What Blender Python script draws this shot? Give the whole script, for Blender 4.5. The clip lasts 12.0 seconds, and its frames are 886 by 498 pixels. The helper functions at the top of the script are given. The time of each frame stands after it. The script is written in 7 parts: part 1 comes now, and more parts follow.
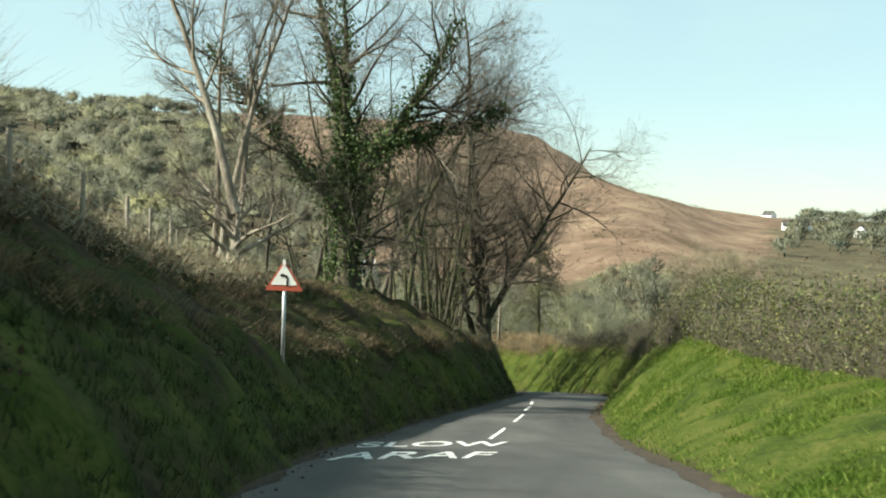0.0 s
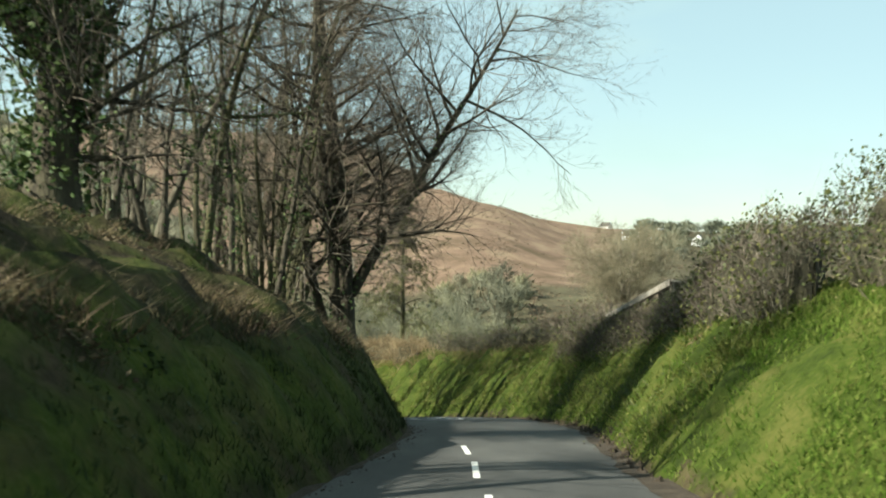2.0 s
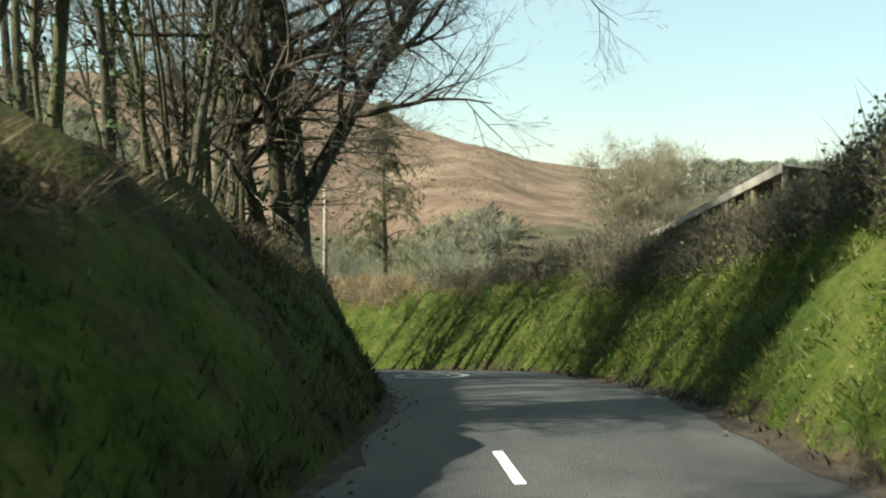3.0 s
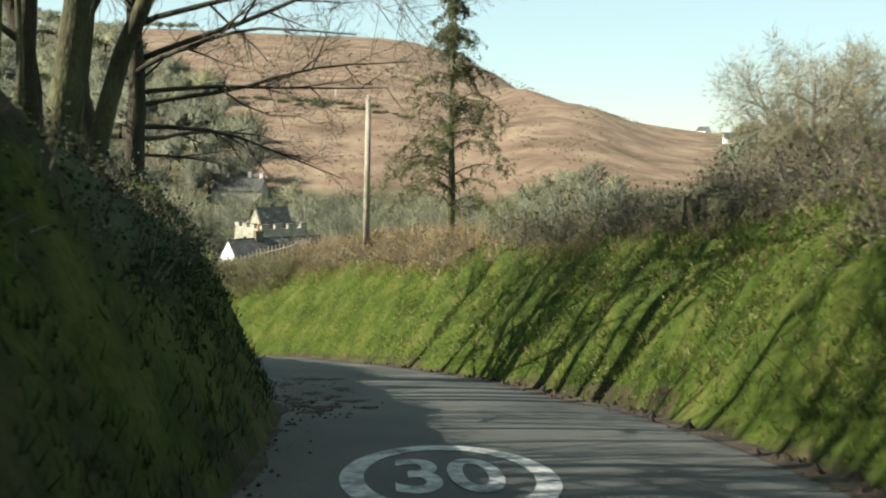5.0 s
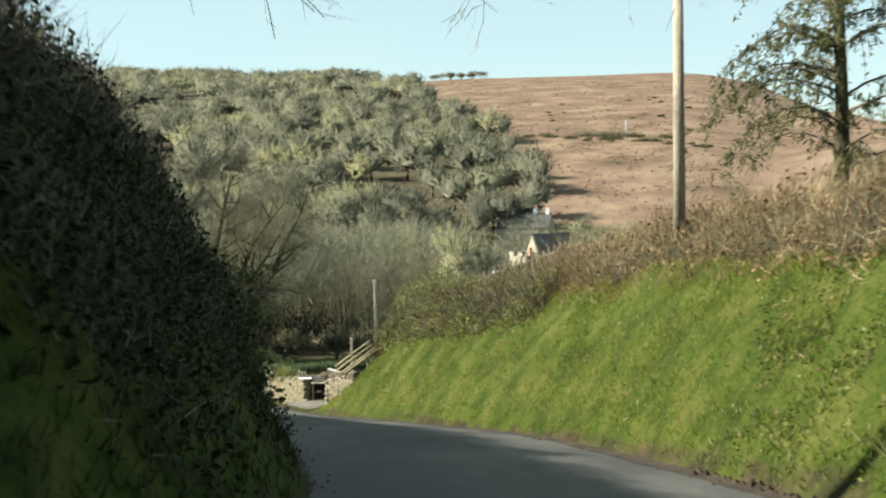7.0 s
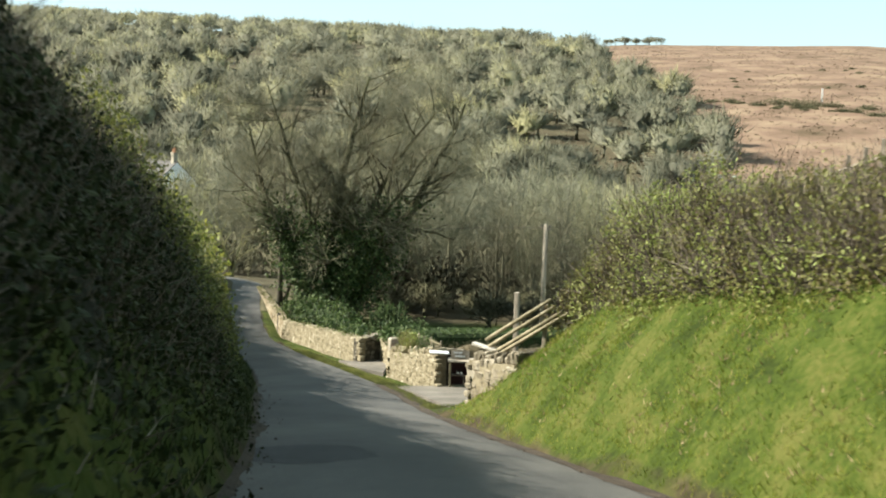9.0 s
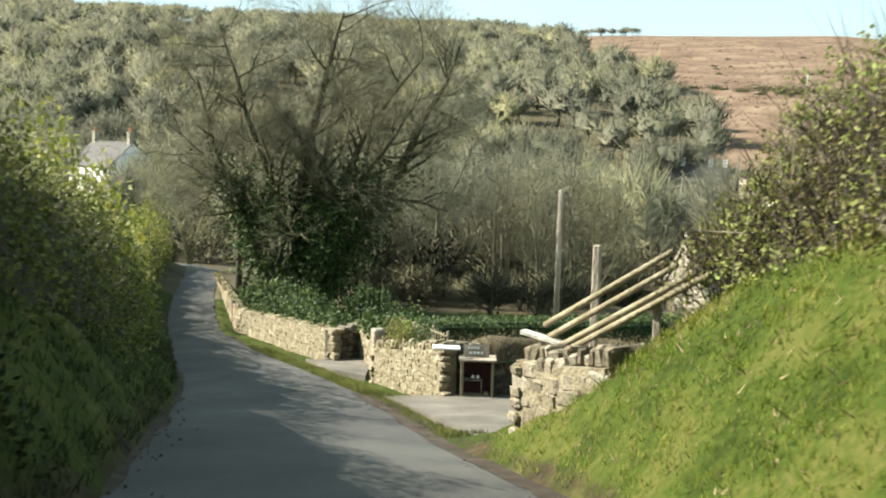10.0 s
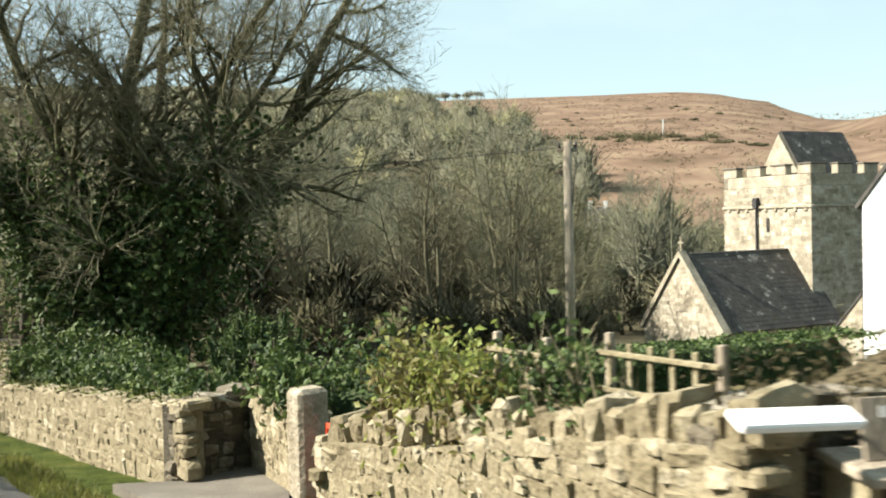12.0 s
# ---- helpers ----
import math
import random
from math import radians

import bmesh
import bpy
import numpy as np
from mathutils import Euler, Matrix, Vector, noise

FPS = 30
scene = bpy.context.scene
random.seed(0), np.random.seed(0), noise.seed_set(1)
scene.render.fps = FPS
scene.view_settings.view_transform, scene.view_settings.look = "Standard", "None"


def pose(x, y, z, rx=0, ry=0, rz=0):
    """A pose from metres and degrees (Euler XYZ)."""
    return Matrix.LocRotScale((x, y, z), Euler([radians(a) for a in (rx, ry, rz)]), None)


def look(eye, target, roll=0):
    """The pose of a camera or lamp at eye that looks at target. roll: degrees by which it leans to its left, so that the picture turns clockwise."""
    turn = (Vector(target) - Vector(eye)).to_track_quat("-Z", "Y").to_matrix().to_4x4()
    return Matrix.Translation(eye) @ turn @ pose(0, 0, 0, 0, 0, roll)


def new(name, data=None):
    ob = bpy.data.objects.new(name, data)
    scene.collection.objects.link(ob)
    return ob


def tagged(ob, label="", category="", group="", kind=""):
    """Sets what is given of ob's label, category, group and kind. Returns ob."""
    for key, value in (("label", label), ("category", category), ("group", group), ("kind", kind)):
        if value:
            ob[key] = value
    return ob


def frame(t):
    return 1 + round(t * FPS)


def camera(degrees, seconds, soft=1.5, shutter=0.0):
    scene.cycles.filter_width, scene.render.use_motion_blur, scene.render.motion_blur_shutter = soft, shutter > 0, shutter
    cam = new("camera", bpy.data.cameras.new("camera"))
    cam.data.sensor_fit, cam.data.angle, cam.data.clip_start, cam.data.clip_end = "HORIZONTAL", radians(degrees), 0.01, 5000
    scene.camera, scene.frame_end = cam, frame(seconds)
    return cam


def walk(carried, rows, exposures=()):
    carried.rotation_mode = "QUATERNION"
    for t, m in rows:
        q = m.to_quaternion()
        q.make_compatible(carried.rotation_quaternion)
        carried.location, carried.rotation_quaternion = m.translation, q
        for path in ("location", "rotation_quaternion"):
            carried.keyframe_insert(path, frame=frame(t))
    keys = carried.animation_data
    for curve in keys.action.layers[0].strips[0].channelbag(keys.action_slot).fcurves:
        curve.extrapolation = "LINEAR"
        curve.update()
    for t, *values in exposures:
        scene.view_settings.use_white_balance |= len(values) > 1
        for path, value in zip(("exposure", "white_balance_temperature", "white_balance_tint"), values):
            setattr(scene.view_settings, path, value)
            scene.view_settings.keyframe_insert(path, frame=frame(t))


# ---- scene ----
cam = camera(46.8, 12.0, 2.0, 0.2)
PATH = [
    (0, (0.015, -0.005, 1.579), (-0.012, 1.993, 1.495), 1.9),
    (0.5, (-0.268, 5.42, 0.794), (-0.269, 7.417, 0.697), 2.6),
    (1, (-0.415, 11.11, -0.107), (-0.299, 13.105, -0.194), 2.1),
    (1.5, (-0.374, 16.469, -1.032), (-0.171, 18.458, -1.084), 1.7),
    (2, (0.0, 22.182, -2.132), (0.29, 24.161, -2.17), 1.5),
    (2.5, (0.514, 27.705, -3.089), (0.848, 29.674, -3.198), 0.8),
    (4.5, (4.025, 44.25, -5.056), (4.237, 46.23, -5.24), -0.6),
    (5, (4.57, 49.438, -5.944), (4.697, 51.422, -6.158), 1.4),
    (5.5, (4.8, 53.881, -6.711), (4.813, 55.874, -6.872), 0.8),
    (6, (4.898, 59.0, -7.499), (4.721, 60.989, -7.602), 1.1),
    (6.5, (4.616, 63.526, -8.301), (4.303, 65.499, -8.4), -0.3),
    (7, (3.939, 68.242, -9.221), (3.5, 70.189, -9.348), -1.2),
    (7.5, (3.012, 72.545, -9.987), (2.447, 74.459, -10.121), -1.6),
    (9.5, (-4.485, 91.046, -13.405), (-5.229, 92.892, -13.602), 2.3),
    (10, (-6.761, 95.641, -14.469), (-7.444, 97.51, -14.667), 1.7),
    (10.5, (-8.961, 99.456, -15.279), (-9.543, 101.361, -15.457), 0.8),
    (11, (-11.372, 103.355, -16.208), (-11.862, 105.289, -16.346), 1.2),
    (11.5, (-13.663, 108.293, -17.254), (-14.069, 110.249, -17.354), 1.2),
    (12, (-15.503, 113.556, -18.301), (-15.911, 115.513, -18.356), -1.4),
]
# the picture grows a little brighter and warmer on the way down
walk(cam, [(t, look(eye, target, roll)) for t, eye, target, roll in PATH], [(0, 1.5, 6500, 2), (2.5, 1.45, 6500, 1), (4.5, 1.5, 6500, 4), (6.5, 1.5, 6550, 5), (8.5, 1.6, 6600, 9), (9.5, 1.8, 6550, 7), (10.5, 1.8, 6550, 8), (12, 1.65, 6700, 10)])

# ---- world and sun ----
SUN = Vector((-0.95, -0.2, 0.77)).normalized()
world = bpy.data.worlds.new("sky")
scene.world = world
world.use_nodes = True
wn = world.node_tree
sky = wn.nodes.new("ShaderNodeTexSky")
sky.sky_type = 'NISHITA'
sky.sun_disc = False
sky.sun_elevation = math.asin(SUN.z)
sky.sun_rotation = math.atan2(SUN.x, SUN.y)
sky.air_density, sky.dust_density, sky.ozone_density = 1.0, 0.1, 1.6
wn.nodes["Background"].inputs["Strength"].default_value = 0.062
# thin high cloud drawn over the clear sky
sky_way = wn.nodes.new("ShaderNodeTexCoord")
cloud_map = wn.nodes.new("ShaderNodeMapping")
cloud_map.inputs["Scale"].default_value = (1.0, 1.0, 3.2)
cloud = wn.nodes.new("ShaderNodeTexNoise")
cloud.inputs["Scale"].default_value, cloud.inputs["Detail"].default_value, cloud.inputs["Roughness"].default_value = 2.3, 6, 0.55
cloud_ramp = wn.nodes.new("ShaderNodeValToRGB")
cloud_ramp.color_ramp.elements[0].position, cloud_ramp.color_ramp.elements[1].position = 0.52, 0.8
cloud_ramp.color_ramp.elements[0].color, cloud_ramp.color_ramp.elements[1].color = (0.6, 0.6, 0.6, 1), (0.97, 0.97, 0.97, 1)
cloud_mix = wn.nodes.new("ShaderNodeMix")
cloud_mix.data_type = 'RGBA'
cloud_mix.inputs["B"].default_value = (4.1, 5.4, 5.3, 1)
wn.links.new(sky_way.outputs["Generated"], cloud_map.inputs[0])
wn.links.new(cloud_map.outputs[0], cloud.inputs["Vector"])
wn.links.new(cloud.outputs["Fac"], cloud_ramp.inputs[0])
wn.links.new(cloud_ramp.outputs[0], cloud_mix.inputs["Factor"])
wn.links.new(sky.outputs[0], cloud_mix.inputs["A"])
wn.links.new(cloud_mix.outputs["Result"], wn.nodes["Background"].inputs["Color"])
sun_data = bpy.data.lights.new("sun", 'SUN')
sun_data.energy, sun_data.angle, sun_data.color = 5.0, radians(0.6), (1.0, 0.93, 0.82)
sun_ob = new("sun", sun_data)
sun_ob.matrix_world = look((0, 0, 60), Vector((0, 0, 60)) - SUN)


# ---- materials ----
def material(name, colors, scale=4.0, rough=0.85, bump=0.3, bump_scale=None, metal=0.0, fine=30.0, spread=0.5, stretch=None, island=0.0, obj_rand=0.0, tone=0.0, soft=0.0, local=False, spec=0.3):
    """Mottled surface: colours mixed by coarse and fine noise, with relief."""
    m = bpy.data.materials.new(name)
    m.use_nodes = True
    nt = m.node_tree
    n, l = nt.nodes, nt.links
    bsdf = n["Principled BSDF"]
    geo = n.new("ShaderNodeNewGeometry")
    vec = geo.outputs["Position"]
    if local:
        vec = n.new("ShaderNodeTexCoord").outputs["Object"]
    if stretch:
        mp = n.new("ShaderNodeMapping")
        mp.inputs["Scale"].default_value = stretch
        l.new(vec, mp.inputs[0])
        vec = mp.outputs[0]
    a = n.new("ShaderNodeTexNoise")
    a.inputs["Scale"].default_value, a.inputs["Detail"].default_value, a.inputs["Roughness"].default_value = scale, 5, 0.6
    l.new(vec, a.inputs["Vector"])
    b = n.new("ShaderNodeTexNoise")
    b.inputs["Scale"].default_value, b.inputs["Detail"].default_value = fine, 3
    l.new(vec, b.inputs["Vector"])

    def affine(src, mul, add_socket=None, add=0.0):
        x = n.new("ShaderNodeMath")
        x.operation = 'MULTIPLY_ADD'
        l.new(src, x.inputs[0])
        x.inputs[1].default_value = mul
        if add_socket is not None:
            l.new(add_socket, x.inputs[2])
        else:
            x.inputs[2].default_value = add
        return x.outputs[0]

    fac = affine(b.outputs["Fac"], 0.45, affine(a.outputs["Fac"], 1.0, None, -0.22))
    extra = []
    if island:
        extra.append((geo.outputs["Random Per Island"], island))
    if obj_rand:
        extra.append((n.new("ShaderNodeObjectInfo").outputs["Random"], obj_rand))
    if tone:
        at_ = n.new("ShaderNodeAttribute")
        at_.attribute_name = "tone"
        extra.append((at_.outputs["Fac"], tone))
    for src, amount in extra:
        fac = affine(src, amount, affine(fac, 1.0, None, -amount * 0.5))
    ramp = n.new("ShaderNodeValToRGB")
    lo, hi = 0.5 - spread * 0.5, 0.5 + spread * 0.5
    els = ramp.color_ramp.elements
    els[0].position, els[1].position = lo, hi
    els[0].color, els[1].color = (*colors[0], 1), (*colors[-1], 1)
    for k, c in enumerate(colors[1:-1]):
        e = els.new(lo + (hi - lo) * (k + 1) / (len(colors) - 1))
        e.color = (*c, 1)
    l.new(fac, ramp.inputs[0])
    l.new(ramp.outputs[0], bsdf.inputs["Base Color"])
    bsdf.inputs["Roughness"].default_value, bsdf.inputs["Metallic"].default_value = rough, metal
    bsdf.inputs["Specular IOR Level"].default_value = spec
    if bump:
        bp = n.new("ShaderNodeBump")
        bp.inputs["Strength"].default_value, bp.inputs["Distance"].default_value = bump, 0.05
        src = b
        if bump_scale:
            src = n.new("ShaderNodeTexNoise")
            src.inputs["Scale"].default_value, src.inputs["Detail"].default_value = bump_scale, 4
            l.new(vec, src.inputs["Vector"])
        l.new(src.outputs["Fac"], bp.inputs["Height"])
        l.new(bp.outputs[0], bsdf.inputs["Normal"])
    if soft:
        tr = n.new("ShaderNodeBsdfTranslucent")
        l.new(ramp.outputs[0], tr.inputs["Color"])
        mx = n.new("ShaderNodeMixShader")
        mx.inputs[0].default_value = soft
        l.new(bsdf.outputs[0], mx.inputs[1])
        l.new(tr.outputs[0], mx.inputs[2])
        l.new(mx.outputs[0], n["Material Output"].inputs["Surface"])
    return m


def ground_material():
    """Turf, with heath and dead litter where the ground carries them."""
    m = material("turf", [(0.016, 0.025, 0.004), (0.034, 0.05, 0.007), (0.066, 0.07, 0.017)], 0.9, 0.95, 1.0, 7, fine=11, spread=0.36, spec=0.1)
    nt = m.node_tree
    n, l = nt.nodes, nt.links
    bsdf = n["Principled BSDF"]
    last = bsdf.inputs["Base Color"].links[0].from_socket
    geo = n.new("ShaderNodeNewGeometry")
    for name, cols, sc in (("litter", [(0.014, 0.012, 0.007), (0.03, 0.024, 0.014), (0.065, 0.05, 0.028)], 1.6), ("wood", [(0.04, 0.034, 0.02), (0.065, 0.057, 0.035), (0.09, 0.085, 0.05)], 0.1), ("heath", [(0.075, 0.055, 0.033), (0.148, 0.1, 0.071), (0.215, 0.162, 0.108)], 0.05)):
        t = n.new("ShaderNodeTexNoise")
        t.inputs["Scale"].default_value, t.inputs["Detail"].default_value, t.inputs["Roughness"].default_value = sc, 9, 0.68
        l.new(geo.outputs["Position"], t.inputs["Vector"])
        r = n.new("ShaderNodeValToRGB")
        e = r.color_ramp.elements
        e[0].position, e[1].position = (0.33, 0.67) if name == "heath" else (0.34, 0.68)
        e[0].color, e[1].color = (*cols[0], 1), (*cols[2], 1)
        x = e.new(0.5)
        x.color = (*cols[1], 1)
        l.new(t.outputs["Fac"], r.inputs[0])
        at_ = n.new("ShaderNodeAttribute")
        at_.attribute_name = name
        edge = n.new("ShaderNodeTexNoise")
        edge.inputs["Scale"].default_value, edge.inputs["Detail"].default_value = 1.2 if name == "litter" else 0.06, 6
        l.new(geo.outputs["Position"], edge.inputs["Vector"])
        ad = n.new("ShaderNodeMath")
        ad.operation = 'ADD'
        l.new(at_.outputs["Fac"], ad.inputs[0])
        l.new(edge.outputs["Fac"], ad.inputs[1])
        mr = n.new("ShaderNodeMapRange")
        mr.inputs["From Min"].default_value, mr.inputs["From Max"].default_value = 0.85, 1.15
        l.new(ad.outputs[0], mr.inputs["Value"])
        mx = n.new("ShaderNodeMix")
        mx.data_type = 'RGBA'
        l.new(mr.outputs[0], mx.inputs["Factor"])
        l.new(last, mx.inputs["A"])
        l.new(r.outputs[0], mx.inputs["B"])
        last = mx.outputs["Result"]
    l.new(last, bsdf.inputs["Base Color"])
    return m


M = {}
M["turf"] = ground_material()
M["asphalt"] = material("asphalt", [(0.028, 0.028, 0.027), (0.056, 0.056, 0.053), (0.105, 0.102, 0.092)], 0.5, 0.78, 0.4, 70, fine=38, spread=0.6, stretch=(1, 0.35, 1))
M["patch"] = material("tar_patch", [(0.018, 0.019, 0.02), (0.04, 0.04, 0.042)], 2, 0.8, 0.4, 70)
M["road_paint"] = material("road_paint", [(0.25, 0.25, 0.24), (0.6, 0.6, 0.57), (0.75, 0.75, 0.72)], 3, 0.7, 0.3, 60, fine=14, spread=0.45)
M["worn_paint"] = material("worn_road_paint", [(0.08, 0.08, 0.08), (0.3, 0.3, 0.29), (0.48, 0.48, 0.46)], 3, 0.75, 0.3, 60, fine=12, spread=0.45)
M["dirt"] = material("dirt", [(0.018, 0.014, 0.009), (0.038, 0.029, 0.02), (0.075, 0.058, 0.04)], 2.5, 0.95, 0.8, 30)
M["bark"] = material("bark", [(0.024, 0.02, 0.014), (0.065, 0.056, 0.039), (0.13, 0.12, 0.082)], 2.5, 0.92, 0.8, 16, stretch=(1, 1, 0.3))
# Bark with a darker brown range than the plain bark.
M["dark_bark"] = material("deep_brown_bark", [(0.018, 0.015, 0.01), (0.045, 0.038, 0.025), (0.085, 0.078, 0.045)], 2.5, 0.92, 0.9, 14, stretch=(1, 1, 0.3))
M["mossy_bark"] = material("mossy_bark", [(0.026, 0.022, 0.013), (0.06, 0.056, 0.028), (0.13, 0.13, 0.06)], 2, 0.92, 0.8, 16, stretch=(1, 1, 0.4))
M["pale_bark"] = material("pale_bark", [(0.07, 0.055, 0.04), (0.19, 0.16, 0.12), (0.34, 0.31, 0.25)], 2.2, 0.9, 0.6, 16, stretch=(1, 1, 0.4))
M["twig"] = material("twig", [(0.05, 0.04, 0.03), (0.11, 0.09, 0.068), (0.19, 0.165, 0.125)], 1.0, 0.9, 0, tone=0.4)
M["grey_twig"] = material("grey_twig", [(0.06, 0.054, 0.038), (0.13, 0.12, 0.085), (0.21, 0.2, 0.135)], 1.0, 0.9, 0, tone=0.4)
M["crown_twig"] = material("crown_twig", [(0.085, 0.08, 0.05), (0.165, 0.155, 0.1), (0.25, 0.24, 0.15)], 1.0, 0.9, 0, tone=0.4, soft=0.25)
M["pale_twig"] = material("pale_twig", [(0.1, 0.085, 0.055), (0.2, 0.175, 0.115), (0.32, 0.29, 0.19)], 1.0, 0.9, 0, tone=0.4)
M["wood_far"] = material("far_twigs", [(0.105, 0.112, 0.08), (0.175, 0.177, 0.128), (0.225, 0.23, 0.155), (0.31, 0.305, 0.165)], 0.05, 0.95, 0, tone=0.7, fine=0.8, soft=0.45, spread=0.75)
M["wood_village"] = material("village_twigs", [(0.085, 0.1, 0.075), (0.125, 0.14, 0.1), (0.155, 0.165, 0.11), (0.2, 0.2, 0.125)], 0.05, 0.95, 0, tone=0.8, fine=0.8, soft=0.15, spread=0.7)
M["wood_mid"] = material("sapling_twigs", [(0.075, 0.073, 0.045), (0.135, 0.128, 0.082), (0.2, 0.195, 0.115)], 0.1, 0.95, 0, tone=0.7, fine=1.0, soft=0.2)
M["wood_scrub"] = material("scrub_twigs", [(0.05, 0.05, 0.028), (0.1, 0.096, 0.056), (0.16, 0.155, 0.088)], 0.1, 0.95, 0, tone=0.7, fine=1.0, soft=0.15)
M["wood_dark"] = material("thicket_twigs", [(0.04, 0.042, 0.022), (0.085, 0.08, 0.05), (0.14, 0.135, 0.08)], 0.1, 0.95, 0, tone=0.7, fine=1.0)
M["ivy"] = material("ivy_leaf", [(0.016, 0.033, 0.009), (0.045, 0.08, 0.02), (0.11, 0.15, 0.05)], 1.5, 0.6, 0, island=0.5, soft=0.2, spec=0.25)
# Darker copy of the ivy, with the left bank's shade in its colour.
M["shade_ivy"] = material("shade_ivy", [(0.013, 0.019, 0.007), (0.026, 0.036, 0.012), (0.05, 0.058, 0.024)], 1.5, 0.75, 0, island=0.5, soft=0.15, spec=0.2)
M["leaf"] = material("bramble_leaf", [(0.03, 0.04, 0.012), (0.075, 0.095, 0.028), (0.16, 0.155, 0.05)], 0.9, 0.6, 0, island=0.5, soft=0.25)
M["spring_leaf"] = material("spring_leaf", [(0.09, 0.11, 0.02), (0.17, 0.2, 0.035), (0.28, 0.27, 0.06)], 0.9, 0.6, 0, island=0.5, soft=0.35)
M["bud_leaf"] = material("bud_leaf", [(0.11, 0.085, 0.034), (0.185, 0.19, 0.055), (0.23, 0.29, 0.075)], 0.8, 0.6, 0, island=0.4, soft=0.35)
M["pale_timber"] = material("pale_timber", [(0.24, 0.22, 0.18), (0.4, 0.38, 0.33), (0.55, 0.53, 0.47)], 5, 0.8, 0.4, 30)
M["gorse"] = material("gorse", [(0.045, 0.05, 0.024), (0.085, 0.085, 0.045), (0.14, 0.125, 0.07)], 0.4, 0.95, 0, island=0.5)
M["heather"] = material("heather", [(0.065, 0.05, 0.031), (0.135, 0.098, 0.067), (0.225, 0.175, 0.115)], 0.06, 0.95, 0, island=0.35, fine=0.5)
M["old_bracken"] = material("old_bracken", [(0.03, 0.022, 0.013), (0.065, 0.047, 0.028), (0.13, 0.1, 0.06)], 0.7, 0.8, 0, island=0.5, soft=0.3)
M["bramble_green"] = material("bramble_green", [(0.035, 0.05, 0.012), (0.08, 0.115, 0.026), (0.15, 0.17, 0.05)], 0.9, 0.6, 0, island=0.5, soft=0.3)
M["thatch_leaf"] = material("thatch_leaf", [(0.03, 0.025, 0.012), (0.065, 0.055, 0.026), (0.12, 0.105, 0.05)], 1.5, 0.7, 0, island=0.5, soft=0.2)
M["lane_leaf"] = material("lane_leaf", [(0.04, 0.05, 0.013), (0.1, 0.115, 0.028), (0.19, 0.195, 0.05)], 0.9, 0.6, 0, island=0.5, soft=0.35)
M["dead_leaf"] = material("dead_leaf", [(0.06, 0.035, 0.02), (0.14, 0.085, 0.045), (0.26, 0.18, 0.1)], 0.9, 0.8, 0, island=0.5, soft=0.25)
# Filler for hedge insides, its near-black colour standing for the shade within.
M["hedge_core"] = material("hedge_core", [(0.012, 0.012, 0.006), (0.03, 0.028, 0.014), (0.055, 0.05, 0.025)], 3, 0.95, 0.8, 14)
# Core for the left bank hedges, nearly black to stand for their shade.
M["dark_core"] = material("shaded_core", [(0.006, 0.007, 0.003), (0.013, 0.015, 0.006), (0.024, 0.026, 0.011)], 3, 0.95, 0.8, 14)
# The same inner shade as a dark green filler for clipped hedges and shrubs.
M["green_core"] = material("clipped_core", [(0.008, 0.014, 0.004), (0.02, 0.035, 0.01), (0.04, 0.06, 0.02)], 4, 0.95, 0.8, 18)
M["grass_blade"] = material("grass_blade", [(0.075, 0.113, 0.014), (0.152, 0.195, 0.028), (0.275, 0.265, 0.075)], 0.6, 0.8, 0, island=0.4, soft=0.5, spec=0.08)
M["green_blade"] = material("green_blade", [(0.05, 0.095, 0.014), (0.11, 0.172, 0.028), (0.22, 0.24, 0.07)], 0.6, 0.8, 0, island=0.4, soft=0.5, spec=0.08)
# Darker blade for the left bank: its shade in the colour, and moss too.
M["shade_blade"] = material("moss_and_shade_blade", [(0.01, 0.018, 0.005), (0.022, 0.038, 0.009), (0.05, 0.06, 0.02)], 0.6, 0.7, 0, island=0.5, soft=0.3)
M["straw_blade"] = material("straw_blade", [(0.06, 0.045, 0.022), (0.135, 0.105, 0.055), (0.24, 0.19, 0.11)], 0.7, 0.8, 0, island=0.5, soft=0.3)
M["dry_blade"] = material("dry_blade", [(0.1, 0.07, 0.035), (0.23, 0.17, 0.09), (0.4, 0.32, 0.19)], 0.7, 0.8, 0, island=0.5, soft=0.3)
M["needle"] = material("needle", [(0.04, 0.05, 0.016), (0.09, 0.1, 0.035), (0.17, 0.165, 0.06)], 0.8, 0.7, 0, island=0.5, soft=0.2)
M["white_paint"] = material("whitewash", [(0.68, 0.69, 0.68), (0.8, 0.81, 0.8), (0.86, 0.86, 0.85)], 0.8, 0.75, 0.15, 25)
M["stone"] = material("wall_stone", [(0.085, 0.07, 0.04), (0.165, 0.141, 0.087), (0.235, 0.206, 0.136), (0.37, 0.34, 0.26)], 3.5, 0.92, 0.7, 14, obj_rand=0.4, spread=0.75)
M["stone_rest"] = material("wall_stone_rest", [(0.085, 0.065, 0.036), (0.165, 0.132, 0.08), (0.23, 0.192, 0.122), (0.36, 0.322, 0.24)], 3.5, 0.92, 0.7, 14, island=0.55, spread=0.7)
# Moss and wall shade, both put into a darker copy of the stone.
M["shaded_stone"] = material("mossy_shade_stone", [(0.03, 0.028, 0.018), (0.075, 0.065, 0.045), (0.12, 0.105, 0.075), (0.26, 0.245, 0.2)], 3.5, 0.92, 0.7, 14, obj_rand=0.5, spread=0.8)
